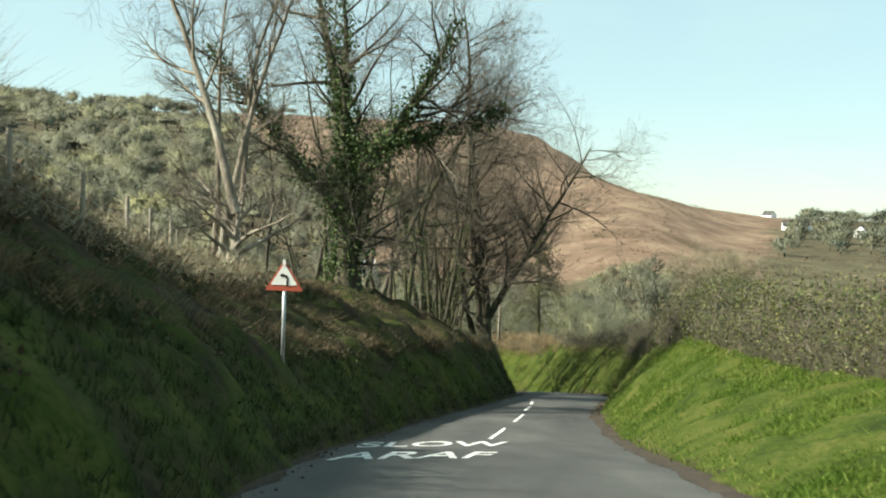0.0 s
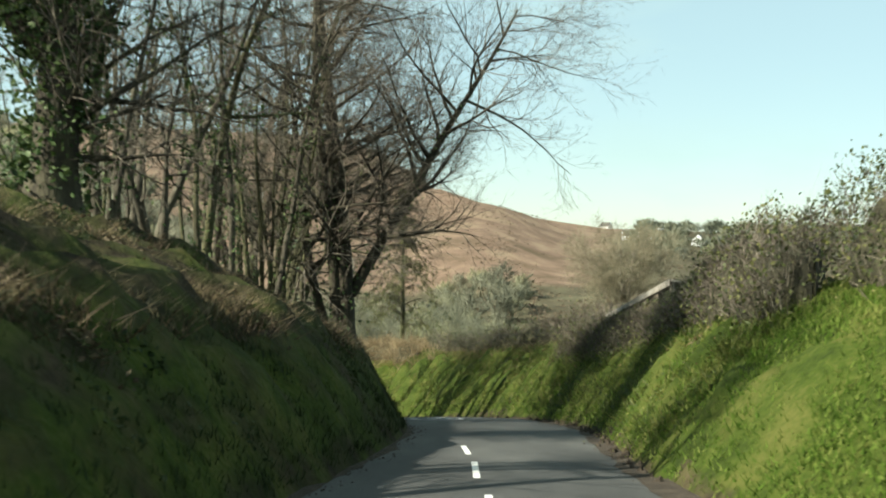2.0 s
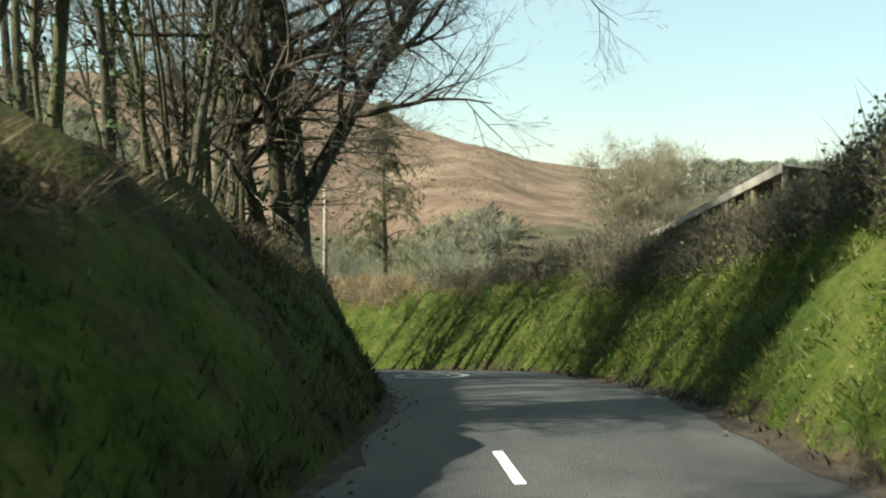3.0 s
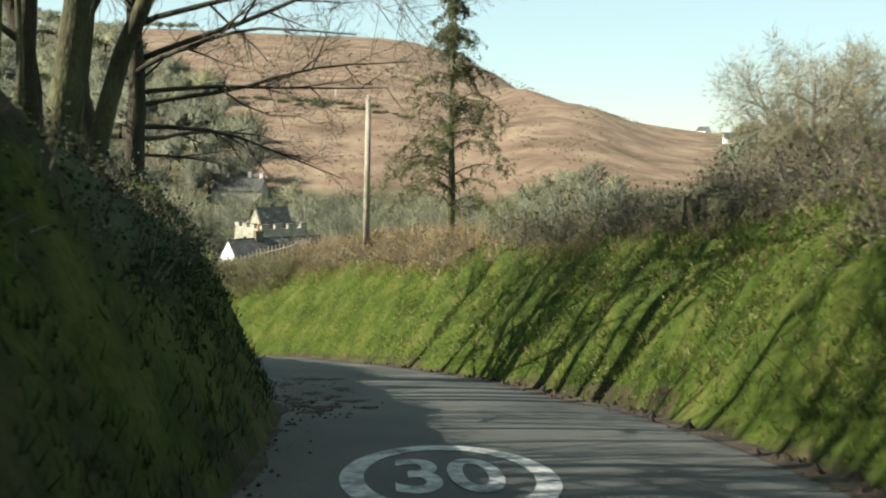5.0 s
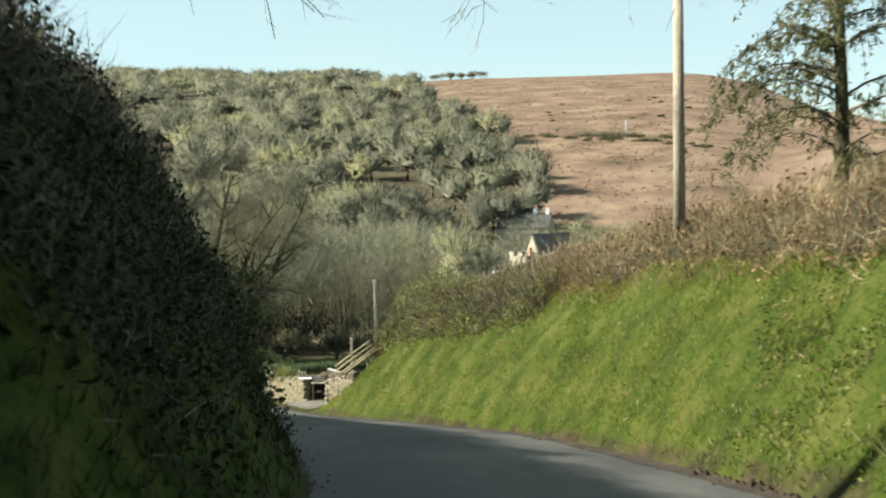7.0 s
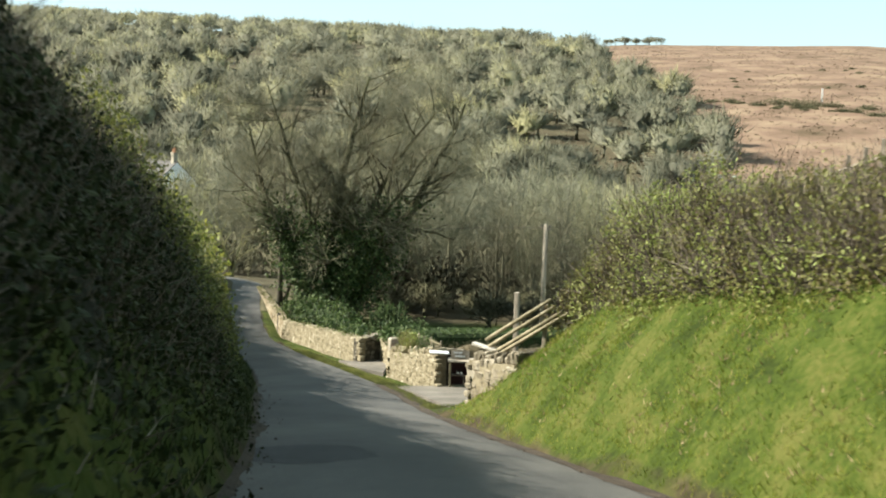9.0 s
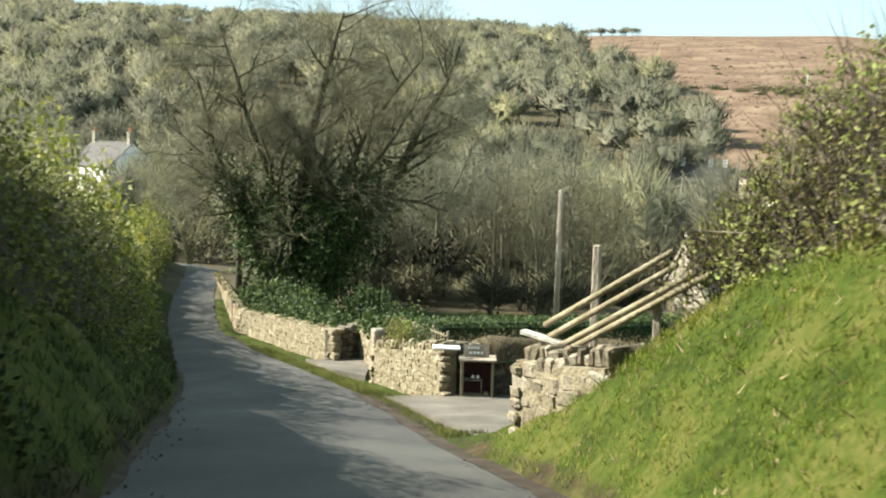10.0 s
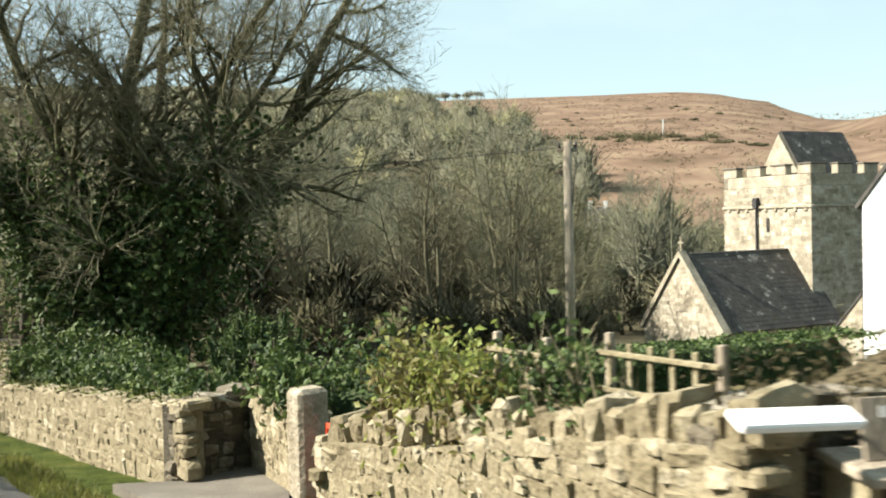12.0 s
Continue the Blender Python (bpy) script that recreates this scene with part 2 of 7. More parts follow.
M["grey_stone"] = material("grey_stone", [(0.06, 0.052, 0.034), (0.13, 0.112, 0.075), (0.2, 0.176, 0.125), (0.33, 0.3, 0.235)], 3.5, 0.92, 0.7, 14, obj_rand=0.5, spread=0.75)
M["old_stone"] = material("weathered_stack", [(0.06, 0.05, 0.034), (0.13, 0.11, 0.075), (0.22, 0.195, 0.145)], 3.5, 0.92, 0.7, 14)
# Mortar darkened to carry the shade of the same walls.
M["shaded_mortar"] = material("shaded_mortar", [(0.02, 0.018, 0.012), (0.045, 0.04, 0.028), (0.08, 0.07, 0.05)], 4, 0.95, 0.7, 20)
M["mortar"] = material("mortar", [(0.12, 0.1, 0.062), (0.19, 0.165, 0.105), (0.27, 0.24, 0.165)], 4, 0.95, 0.7, 20)
M["ashlar"] = material("church_stone", [(0.15, 0.132, 0.095), (0.28, 0.252, 0.19), (0.41, 0.385, 0.31)], 1.6, 0.92, 0.6, 7, fine=9, spread=0.6)
M["ashlar_block"] = material("church_block", [(0.15, 0.132, 0.095), (0.29, 0.262, 0.2), (0.43, 0.405, 0.33)], 1.6, 0.92, 0.6, 7, fine=9, island=0.35, spread=0.6)
M["slate"] = material("slate", [(0.026, 0.025, 0.025), (0.042, 0.04, 0.038), (0.06, 0.057, 0.052), (0.075, 0.071, 0.064), (0.36, 0.35, 0.31)], 1.6, 0.75, 0.4, 20, fine=7, spread=0.62, island=0.2)
M["timber"] = material("weathered_timber", [(0.12, 0.1, 0.075), (0.25, 0.215, 0.165), (0.38, 0.34, 0.27)], 2, 0.85, 0.5, 25, stretch=(1, 1, 0.3))
M["sheet"] = material("weathered_sheet", [(0.16, 0.14, 0.11), (0.27, 0.245, 0.205), (0.38, 0.35, 0.3)], 1.5, 0.8, 0.3, 25)
M["rail_wood"] = material("rail_wood", [(0.11, 0.095, 0.055), (0.21, 0.185, 0.115), (0.33, 0.3, 0.205)], 2.6, 0.85, 0.5, 25)
M["concrete"] = material("concrete", [(0.07, 0.063, 0.051), (0.115, 0.105, 0.087), (0.17, 0.157, 0.13)], 0.9, 0.9, 0.4, 30)
M["dark"] = material("dark_paint", [(0.015, 0.013, 0.013), (0.035, 0.028, 0.027)], 3, 0.6, 0.2)
M["maroon"] = material("maroon_board", [(0.025, 0.01, 0.009), (0.06, 0.022, 0.02)], 3, 0.7, 0.2)
M["red"] = material("red_paint", [(0.5, 0.045, 0.02), (0.72, 0.09, 0.04)], 3, 0.5, 0.1)
M["sign_white"] = material("sign_face", [(0.6, 0.6, 0.55), (0.74, 0.74, 0.68)], 5, 0.4, 0)
M["sign_red"] = material("sign_border", [(0.28, 0.06, 0.035), (0.42, 0.1, 0.06)], 5, 0.45, 0)
M["galvanised"] = material("galvanised", [(0.3, 0.31, 0.31), (0.48, 0.49, 0.49)], 6, 0.45, 0.1, metal=0.6)
M["surround"] = material("grey_surround", [(0.06, 0.06, 0.065), (0.1, 0.1, 0.105)], 4, 0.7, 0.2)
M["chalk"] = material("pale_lettering", [(0.5, 0.5, 0.48), (0.68, 0.68, 0.66)], 5, 0.7, 0)
M["terracotta"] = material("terracotta", [(0.3, 0.15, 0.08), (0.45, 0.25, 0.14)], 5, 0.8, 0.2)
M["lead"] = material("lead_pipe", [(0.02, 0.02, 0.022), (0.05, 0.05, 0.052)], 4, 0.6, 0.2)
M["insulator"] = material("insulator", [(0.05, 0.04, 0.035), (0.1, 0.08, 0.07)], 4, 0.4, 0.0)
M["moss"] = material("moss", [(0.04, 0.055, 0.012), (0.09, 0.11, 0.025), (0.15, 0.16, 0.05)], 4, 0.95, 0.8, 30)
# Moss darkened to match the shade-coloured leaves on the left bank.
M["bank_moss"] = material("bank_moss", [(0.014, 0.024, 0.006), (0.03, 0.046, 0.011), (0.055, 0.068, 0.02)], 3, 0.95, 0.8, 25)
M["thatch"] = material("dead_ivy_mat", [(0.03, 0.026, 0.014), (0.075, 0.06, 0.033), (0.14, 0.115, 0.068)], 4, 0.95, 1.0, 20, stretch=(1, 1, 0.25))
glass = bpy.data.materials.new("window_glass")
glass.use_nodes = True
gb = glass.node_tree.nodes["Principled BSDF"]
gb.inputs["Base Color"].default_value = (0.03, 0.035, 0.035, 1)
gb.inputs["Roughness"].default_value, gb.inputs["Specular IOR Level"].default_value = 0.06, 0.6
M["glass"] = glass


# ---- shape helpers ----
def mesh_of(bm, name):
    me = bpy.data.meshes.new(name)
    bm.to_mesh(me)
    bm.free()
    return me


def obj(name, bm, mat, smooth=False):
    me = mesh_of(bm, name)
    me.materials.append(mat)
    if smooth:
        me.polygons.foreach_set("use_smooth", [True] * len(me.polygons))
    return new(name, me)


def part(name, bm, mat, parent, label="", smooth=False):
    ob = obj(name, bm, mat, smooth)
    ob.parent = parent
    if label:
        tagged(ob, label)
    return ob


def thing(name, at_, label, category, group="", rz=0.0, kind=""):
    ob = new(name)
    ob.matrix_world = pose(*at_, 0, 0, rz)
    return tagged(ob, label, category, group, kind)


def raw(name, verts, faces, mat, smooth=False, parent=None, label="", tone=None):
    """A mesh from arrays: verts n x 3, faces m x 3 or m x 4."""
    verts, faces = np.asarray(verts, np.float32), np.asarray(faces, np.int32)
    me = bpy.data.meshes.new(name)
    me.vertices.add(len(verts))
    me.vertices.foreach_set("co", verts.ravel())
    k = faces.shape[1]
    me.loops.add(faces.size)
    me.loops.foreach_set("vertex_index", faces.ravel())
    me.polygons.add(len(faces))
    me.polygons.foreach_set("loop_start", np.arange(0, faces.size, k, dtype=np.int32))
    me.polygons.foreach_set("use_smooth", np.full(len(faces), smooth))
    if tone is not None:
        me.attributes.new("tone", 'FLOAT', 'POINT').data.foreach_set("value", np.asarray(tone, np.float32))
    me.update(calc_edges=True)
    me.validate()
    me.materials.append(mat)
    ob = new(name, me)
    if parent:
        ob.parent = parent
    if label:
        tagged(ob, label)
    return ob


def box(bm, x0, x1, y0, y1, z0, z1, bevel=0.0, m=None):
    r = bmesh.ops.create_cube(bm, size=1)
    vs = r["verts"]
    for v in vs:
        v.co = Vector((x0 + (v.co.x + 0.5) * (x1 - x0), y0 + (v.co.y + 0.5) * (y1 - y0), z0 + (v.co.z + 0.5) * (z1 - z0)))
    if bevel:
        es = list({e for v in vs for e in v.link_edges})
        r = bmesh.ops.bevel(bm, geom=es, offset=bevel, segments=1, affect='EDGES')
        vs = [v for v in vs if v.is_valid] + r["verts"]
    if m is not None:
        for v in set(vs):
            if v.is_valid:
                v.co = m @ v.co
    return vs


def boxed(x0, x1, y0, y1, z0, z1, bevel=0.0, m=None):
    bm = bmesh.new()
    box(bm, x0, x1, y0, y1, z0, z1, bevel, m)
    return bm


def rod(bm, a, b, r0, r1=None, sides=8):
    a, b = Vector(a), Vector(b)
    q = (b - a).to_track_quat('Z', 'Y').to_matrix().to_4x4()
    bmesh.ops.create_cone(bm, segments=sides, radius1=r0, radius2=r0 if r1 is None else r1, depth=(b - a).length, cap_ends=True, matrix=Matrix.Translation((a + b) / 2) @ q)
    return bm


def prism(points, y0, y1, m=None):
    """A flat outline in x and z, drawn out along y."""
    bm = bmesh.new()
    f = [bm.verts.new((x, y0, z)) for x, z in points]
    g = [bm.verts.new((x, y1, z)) for x, z in points]
    bm.faces.new(f)
    bm.faces.new(list(reversed(g)))
    n = len(points)
    for i in range(n):
        bm.faces.new((f[i], g[i], g[(i + 1) % n], f[(i + 1) % n]))
    bmesh.ops.recalc_face_normals(bm, faces=bm.faces)
    if m is not None:
        bm.transform(m)
    return bm


def smoothstep(t):
    t = np.clip(t, 0, 1)
    return t * t * (3 - 2 * t)


class Tubes:
    """Collects tapered tubes into one mesh."""

    def __init__(self):
        self.v, self.f, self.n, self.t = [], [], 0, []

    def add(self, pts, radii, sides, tone=0.5):
        pts = np.asarray(pts, float)
        d = np.gradient(pts, axis=0)
        d /= np.linalg.norm(d, axis=1, keepdims=True) + 1e-9
        ref = np.array([0.0, 0, 1]) if abs(d[0, 2]) < 0.9 else np.array([1.0, 0, 0])
        u = np.cross(d, ref)
        u /= np.linalg.norm(u, axis=1, keepdims=True) + 1e-9
        w = np.cross(d, u)
        a = np.arange(sides) * 2 * np.pi / sides
        ring = u[:, None] * np.cos(a)[None, :, None] + w[:, None] * np.sin(a)[None, :, None]
        v = pts[:, None] + ring * np.asarray(radii)[:, None, None]
        k = len(pts)
        self.v.append(v.reshape(-1, 3))
        i = self.n + np.arange((k - 1) * sides).reshape(k - 1, sides)
        j = np.roll(i, -1, 1)
        self.f.append(np.stack([i, j, j + sides, i + sides], -1).reshape(-1, 4))
        self.n += k * sides
        self.t.append(np.full(k * sides, tone))

    def make(self, name, mat, parent=None, label="", smooth=True):
        if not self.v:
            return None
        return raw(name, np.concatenate(self.v), np.concatenate(self.f), mat, smooth, parent, label, np.concatenate(self.t))


def leaf_cloud(centres, size, rng, flat=0.6):
    """A small pointed leaf at each centre: four corners, folded a little."""
    n = len(centres)
    d = rng.normal(size=(n, 3))
    d /= np.linalg.norm(d, axis=1, keepdims=True)
    e = rng.normal(size=(n, 3))
    e -= (e * d).sum(1, keepdims=True) * d
    e /= np.linalg.norm(e, axis=1, keepdims=True)
    s = size * rng.uniform(0.6, 1.4, (n, 1))
    nrm = np.cross(d, e)
    v = np.stack([centres - d * s, centres + e * s * flat + nrm * s * 0.15, centres + d * s, centres - e * s * flat + nrm * s * 0.15], 1).reshape(-1, 3)
    return v, np.arange(4 * n).reshape(n, 4)


def blades(base, tip, width, rng):
    """Thin triangles from base to tip."""
    n = len(base)
    d = tip - base
    side = np.cross(d, rng.normal(size=(n, 3)))
    side /= np.linalg.norm(side, axis=1, keepdims=True) + 1e-9
    v = np.stack([base - side * width, base + side * width, tip], 1).reshape(-1, 3)
    return v, np.arange(3 * n).reshape(n, 3)


def limb(thick, thin, p, d, length, r, level, cfg, rng, leaves=None):
    """One limb and, from it, its branches down to the twigs."""
    if level >= cfg["levels"]:
        cfg["tips"].append((p, d, p + d * length, r))
        return
    n = max(cfg.get("least", 3) if level < 3 else 2, int(length / cfg["seg"][min(level, len(cfg["seg"]) - 1)]))
    pts, rad = [p.copy()], [r]
    q, d = p.copy(), d / np.linalg.norm(d)
    dirs = [d.copy()]
    wander, lift = cfg["wander"][min(level, 3)], cfg["lift"][min(level, 3)]
    for i in range(n):
        d = d + rng.normal(size=3) * wander
        d[2] += lift
        d /= np.linalg.norm(d)
        q = q + d * length / n
        pts.append(q.copy())
        dirs.append(d.copy())
        rad.append(max(r * (1 - (i + 1) / n * cfg["taper"]), 0.004))
    target = thick if level <= cfg["thick"] else thin
    sides = cfg.get("sides", (8, 5, 3, 3, 3))[min(level, 4)]
    target.add(pts, rad, sides, rng.uniform(0, 1))
    if leaves is not None and level <= cfg.get("ivy_level", 1):
        reach = len(pts) if level == 0 else max(2, int(len(pts) * 0.7))
        leaves.append((np.array(pts[:reach]), np.array(rad[:reach])))
    count = cfg["n"][level]
    if level == 0 and "full" in cfg:
        count = max(3, round(count * min(1, length / cfg["full"])))
    for c in range(count):
        t = cfg["bare"][level] + (1 - cfg["bare"][level]) * (c + rng.uniform(0, 1)) / count
        k = min(int(t * n), n - 1)
        base = pts[k] + (pts[k + 1] - pts[k]) * (t * n - k)
        ax = dirs[k + 1]
        side = np.cross(ax, rng.normal(size=3))
        side /= np.linalg.norm(side) + 1e-9
        if "pull" in cfg and level <= 1:
            side = side + np.array(cfg["pull"])
            side /= np.linalg.norm(side)
        ang = radians(rng.uniform(*cfg["angle"][level]))
        cd = ax * math.cos(ang) + side * math.sin(ang)
        cl = cfg["len"][level] * rng.uniform(0.6, 1.25) * (1 - cfg.get("cone", 0.45) * t)
        limb(thick, thin, base, cd, cl, min(rad[k] * cfg["thin"], cfg["rmax"][level]), level + 1, cfg, rng, leaves)


BARE = {"levels": 4, "thick": 1, "seg": [0.8, 0.55, 0.45, 0.7, 0.5], "wander": [0.05, 0.11, 0.14, 0.16], "lift": [0.02, 0.045, 0.04, 0.03], "taper": 0.85, "n": [14, 8, 5, 3], "bare": [0.25, 0.2, 0.15, 0.1], "angle": [(35, 70), (30, 60), (25, 55), (25, 50)], "len": [5.5, 2.6, 1.3, 0.65], "thin": 0.6, "rmax": [0.1, 0.032, 0.012, 0.006], "cone": 0.45}


def tree(label, foot, stems, cfg, seed, bark="bark", twig="twig", ivy=None, category="tree", group=""):
    """A bare tree from one or more stems: (direction, length, radius)."""
    rng = np.random.default_rng(seed)
    root = thing("tree", foot, label, category, group)
    thick, thin, ivied = Tubes(), Tubes(), []
    cfg = dict(cfg, tips=[])
    for off, d, length, r in stems:
        p = np.array(off, float)
        limb(thick, thin, p, np.array(d, float), length, r, 0, cfg, rng, ivied if ivy else None)
        if p[2] > 0.5:
            continue
        flare = np.array([p - [0, 0, 1.4], p, p + np.array(d) * 0.35, p + np.array(d) * 0.9])
        thick.add(flare, [r * 1.9, r * 1.6, r * 1.2, r * 0.98], 9, 0.5)
    thick.make("trunk", M[bark], root)
    tagged(thin.make("crown", M[twig], root, "bare spreading twigs"), kind="stuff")
    k, reach_, wide = cfg.get("spray", (1, 0.4, 0.004))
    foot_ = np.array([t[0] for t in cfg["tips"]])
    way = np.array([t[1] for t in cfg["tips"]])
    tip = np.array([t[2] for t in cfg["tips"]])
    c = np.repeat(foot_ + (tip - foot_) * rng.uniform(0.3, 1.0, (len(tip), 1)), k, 0)
    e = c + (np.repeat(way, k, 0) + rng.normal(size=c.shape) * 0.35 + np.array([0, 0, 0.12])) * reach_ * rng.uniform(0.4, 1.2, (len(c), 1))
    v, f = blades(np.concatenate([foot_, c]), np.concatenate([tip, e]), np.concatenate([[t[3] for t in cfg["tips"]], np.full(len(c), wide)])[:, None], rng)
    tagged(raw("twig_spray", v, f, M[twig], False, root, "", np.repeat(rng.uniform(0, 1, len(v) // 3), 3)), kind="stuff")
    if ivy:
        count, reach, size, top = ivy
        cs = []
        for pts, rad in ivied:
            seg = rng.integers(0, len(pts) - 1, max(2, int(count * len(pts) / 30)))
            tt = rng.uniform(0, 1, (len(seg), 1))
            c = pts[seg] * (1 - tt) + pts[seg + 1] * tt
            c = c + rng.normal(size=c.shape) * (rad[seg][:, None] * 0.8 + reach)
            cs.append(c[c[:, 2] < top * rng.uniform(0.4, 1.12, len(c))])
        v, f = leaf_cloud(np.concatenate(cs), size, rng)
        tagged(raw("ivy", v, f, M["ivy"], False, root, "glossy dark ivy"), kind="stuff")
    return root


# ---- the lie of the land ----
YS = np.arange(-80, 260, 0.5)


def softened(pairs, width=9):
    ys, vs = np.array(pairs, float).T
    dense = np.interp(YS, ys, vs)
    k = np.hanning(2 * width + 1)
    return np.convolve(np.pad(dense, width, mode='edge'), k / k.sum(), mode='valid')


ROAD_Z = softened([(-80, 12.5), (0, 0.02), (5.4, -0.8), (11.1, -1.67), (16.5, -2.62), (22.2, -3.7), (27.7, -4.65), (44.2, -6.65), (49.4, -7.5), (53.9, -8.27), (59, -9.06), (63.5, -9.86), (68.2, -10.8), (72.5, -11.55), (91, -14.97), (99.5, -16.85), (108.3, -18.8), (113.5, -19.86), (126, -21.7), (133.6, -22.6), (156, -23.4), (164, -24.3), (180, -26.6), (260, -29)])
ROAD_L = softened([(-80, -2), (0, -2.1), (12, -2.4), (20, -2.45), (27.8, -1.7), (33, -0.6), (37, 0.6), (41, 1.75), (45, 2.6), (50, 3.2), (58, 3.4), (65, 3.1), (72, 1.8), (79, -0.1), (85, -2.7), (91, -5.8), (99, -10.2), (105, -13.9), (111, -17.6), (116.5, -21.1), (122, -25.2), (127, -28.7), (132, -32.5), (141, -38.5), (150, -44), (158, -49), (168, -59), (180, -80), (260, -220)])
ROAD_R = softened([(-80, 3), (0, 3.5), (12, 3.7), (20, 4.28), (27.8, 4.7), (33, 5.0), (37, 5.4), (41, 6.2), (45, 7.1), (50, 8.2), (58, 8.95), (65, 8.8), (72, 7.8), (79, 6.2), (85, 3.8), (91, 1.0), (99, -3.6), (105, -7.9), (109, -10.7), (111.5, -12.3), (116.5, -15.6), (122, -20.5), (127, -25.3), (132, -29.8), (141, -36), (150, -41.5), (158, -46.2), (168, -55.5), (180, -75), (260, -214)])
FACE_L = softened([(-80, 2.0), (0, 2.1), (20, 2.2), (40, 2.5), (46, 2.5), (51, 2.4), (55, 2.7), (59, 2.7), (63, 2.7), (68, 3.4), (75, 4.2), (82, 4.4), (90, 4.0), (100, 3.2), (110, 2.4), (120, 1.5), (135, 0.8), (260, 0.6)])
FACE_LW = softened([(-80, 2.6), (0, 2.4), (20, 2.2), (45, 2.3), (54, 2.2), (60, 2.0), (68, 2.8), (75, 3.6), (110, 3), (260, 4)])
FACE_LP = softened([(-80, 1.6), (48, 1.6), (56, 2.3), (66, 2.3), (74, 1.7), (260, 1.7)])
SHOULDER_L = softened([(-80, 2.2), (18, 2.2), (27, 1.7), (36, 1.7), (46, 1.6), (54, 0.3), (58, 0), (260, 0)])
BANK_LW = softened([(-80, 6), (20, 5), (40, 6.5), (48, 4.4), (54, 2.4), (60, 2.0), (68, 2.8), (75, 3.6), (110, 3), (260, 4)])
BANK_R = softened([(-80, 1.2), (10, 1.3), (20, 1.7), (28, 2.4), (35, 2.9), (45, 3.2), (55, 3.2), (67, 3.3), (80, 3.7), (92, 4.8), (100, 4.8), (104, 4.6), (107, 4.2), (109.3, 3.5), (110.8, 1.8), (112.4, 0.2), (113.6, 0), (260, 0)], 5)
BANK_RW = softened([(-80, 5), (10, 5), (20, 4.6), (30, 3.6), (45, 3), (60, 2.6), (80, 3.4), (92, 4.2), (105, 4.2), (109, 3.5), (112, 3.4), (260, 4)])
FLOOR = softened([(-80, 14), (0, 3.2), (50, -3.6), (92, -10), (106, -14), (116, -20.2), (125, -21.2), (140, -22.4), (150, -24.5), (172, -27), (260, -28)])
RIDGE = np.array([(-180, 12), (-90, 8), (-40, 0), (-22, 1), (-18, 1.5), (-15, 6), (-12.6, 10), (-10.5, 14), (-9, 20), (-7.5, 36), (-6, 55), (-4.5, 70), (-2, 79), (0, 82), (10, 82), (16, 80), (25, 82), (40, 82), (60, 70), (90, 40), (180, 12)], float)
CREST = np.array([(-180, 590), (-17, 590), (-13, 430), (-9, 470), (-7.5, 650), (-6, 850), (-4, 900), (60, 900), (120, 590), (180, 590)], float)


def at(table, y):
    return np.interp(y, YS, table)


BEND = np.gradient(ROAD_L, 0.5)


def beside(x, y):
    """Distance out from the left and from the right edge of the road."""
    c = np.sqrt(1 / (1 + np.interp(y, YS, BEND) ** 2))
    return np.maximum(at(ROAD_L, y) - x, 0) * c, np.maximum(x - at(ROAD_R, y), 0) * c


def land(x, y):
    """Height of the ground, for arrays or numbers."""
    x, y = np.asarray(x, float), np.asarray(y, float)
    vl, vr = beside(x, y)
    hl = at(FACE_L, y) * (1 - (1 - np.clip(vl / at(FACE_LW, y), 0, 1)) ** at(FACE_LP, y)) + at(SHOULDER_L, y) * smoothstep((vl - 0.75 * at(FACE_LW, y)) / 4.5) + 0.04 * vl
    hr = at(BANK_R, y) * (1 - (1 - np.clip(vr / at(BANK_RW, y), 0, 1)) ** 1.35) + 0.02 * vr
    near = at(ROAD_Z, y) + hl + hr
    th = np.degrees(np.arctan2(-x, y - 70))
    r = np.hypot(x, y - 70)
    ridge = np.interp(th, RIDGE[:, 0], RIDGE[:, 1])
    low = at(FLOOR, np.clip(y, -80, 259))
    crest = np.interp(th, CREST[:, 0], CREST[:, 1])
    foot = np.interp(th, [-17, -9, 40, 70], [135, 225, 225, 135])
    far = low + (ridge - low) * np.clip((r - foot) / (crest - foot), 0, 1) ** 0.78 - 0.03 * np.maximum(r - crest, 0)
    w = smoothstep((vl + vr - 9) / 30)
    w = np.maximum(w, smoothstep((np.abs(y - 70) - 130) / 40))
    return near * (1 - w) + far * w


def floor_at(x, y):
    return float(land(x, y))


def spaced(fine, end):
    out, gap = list(fine), fine[1] - fine[0]
    while out[-1] < end:
        gap *= 1.08
        out.append(out[-1] + gap)
    return out


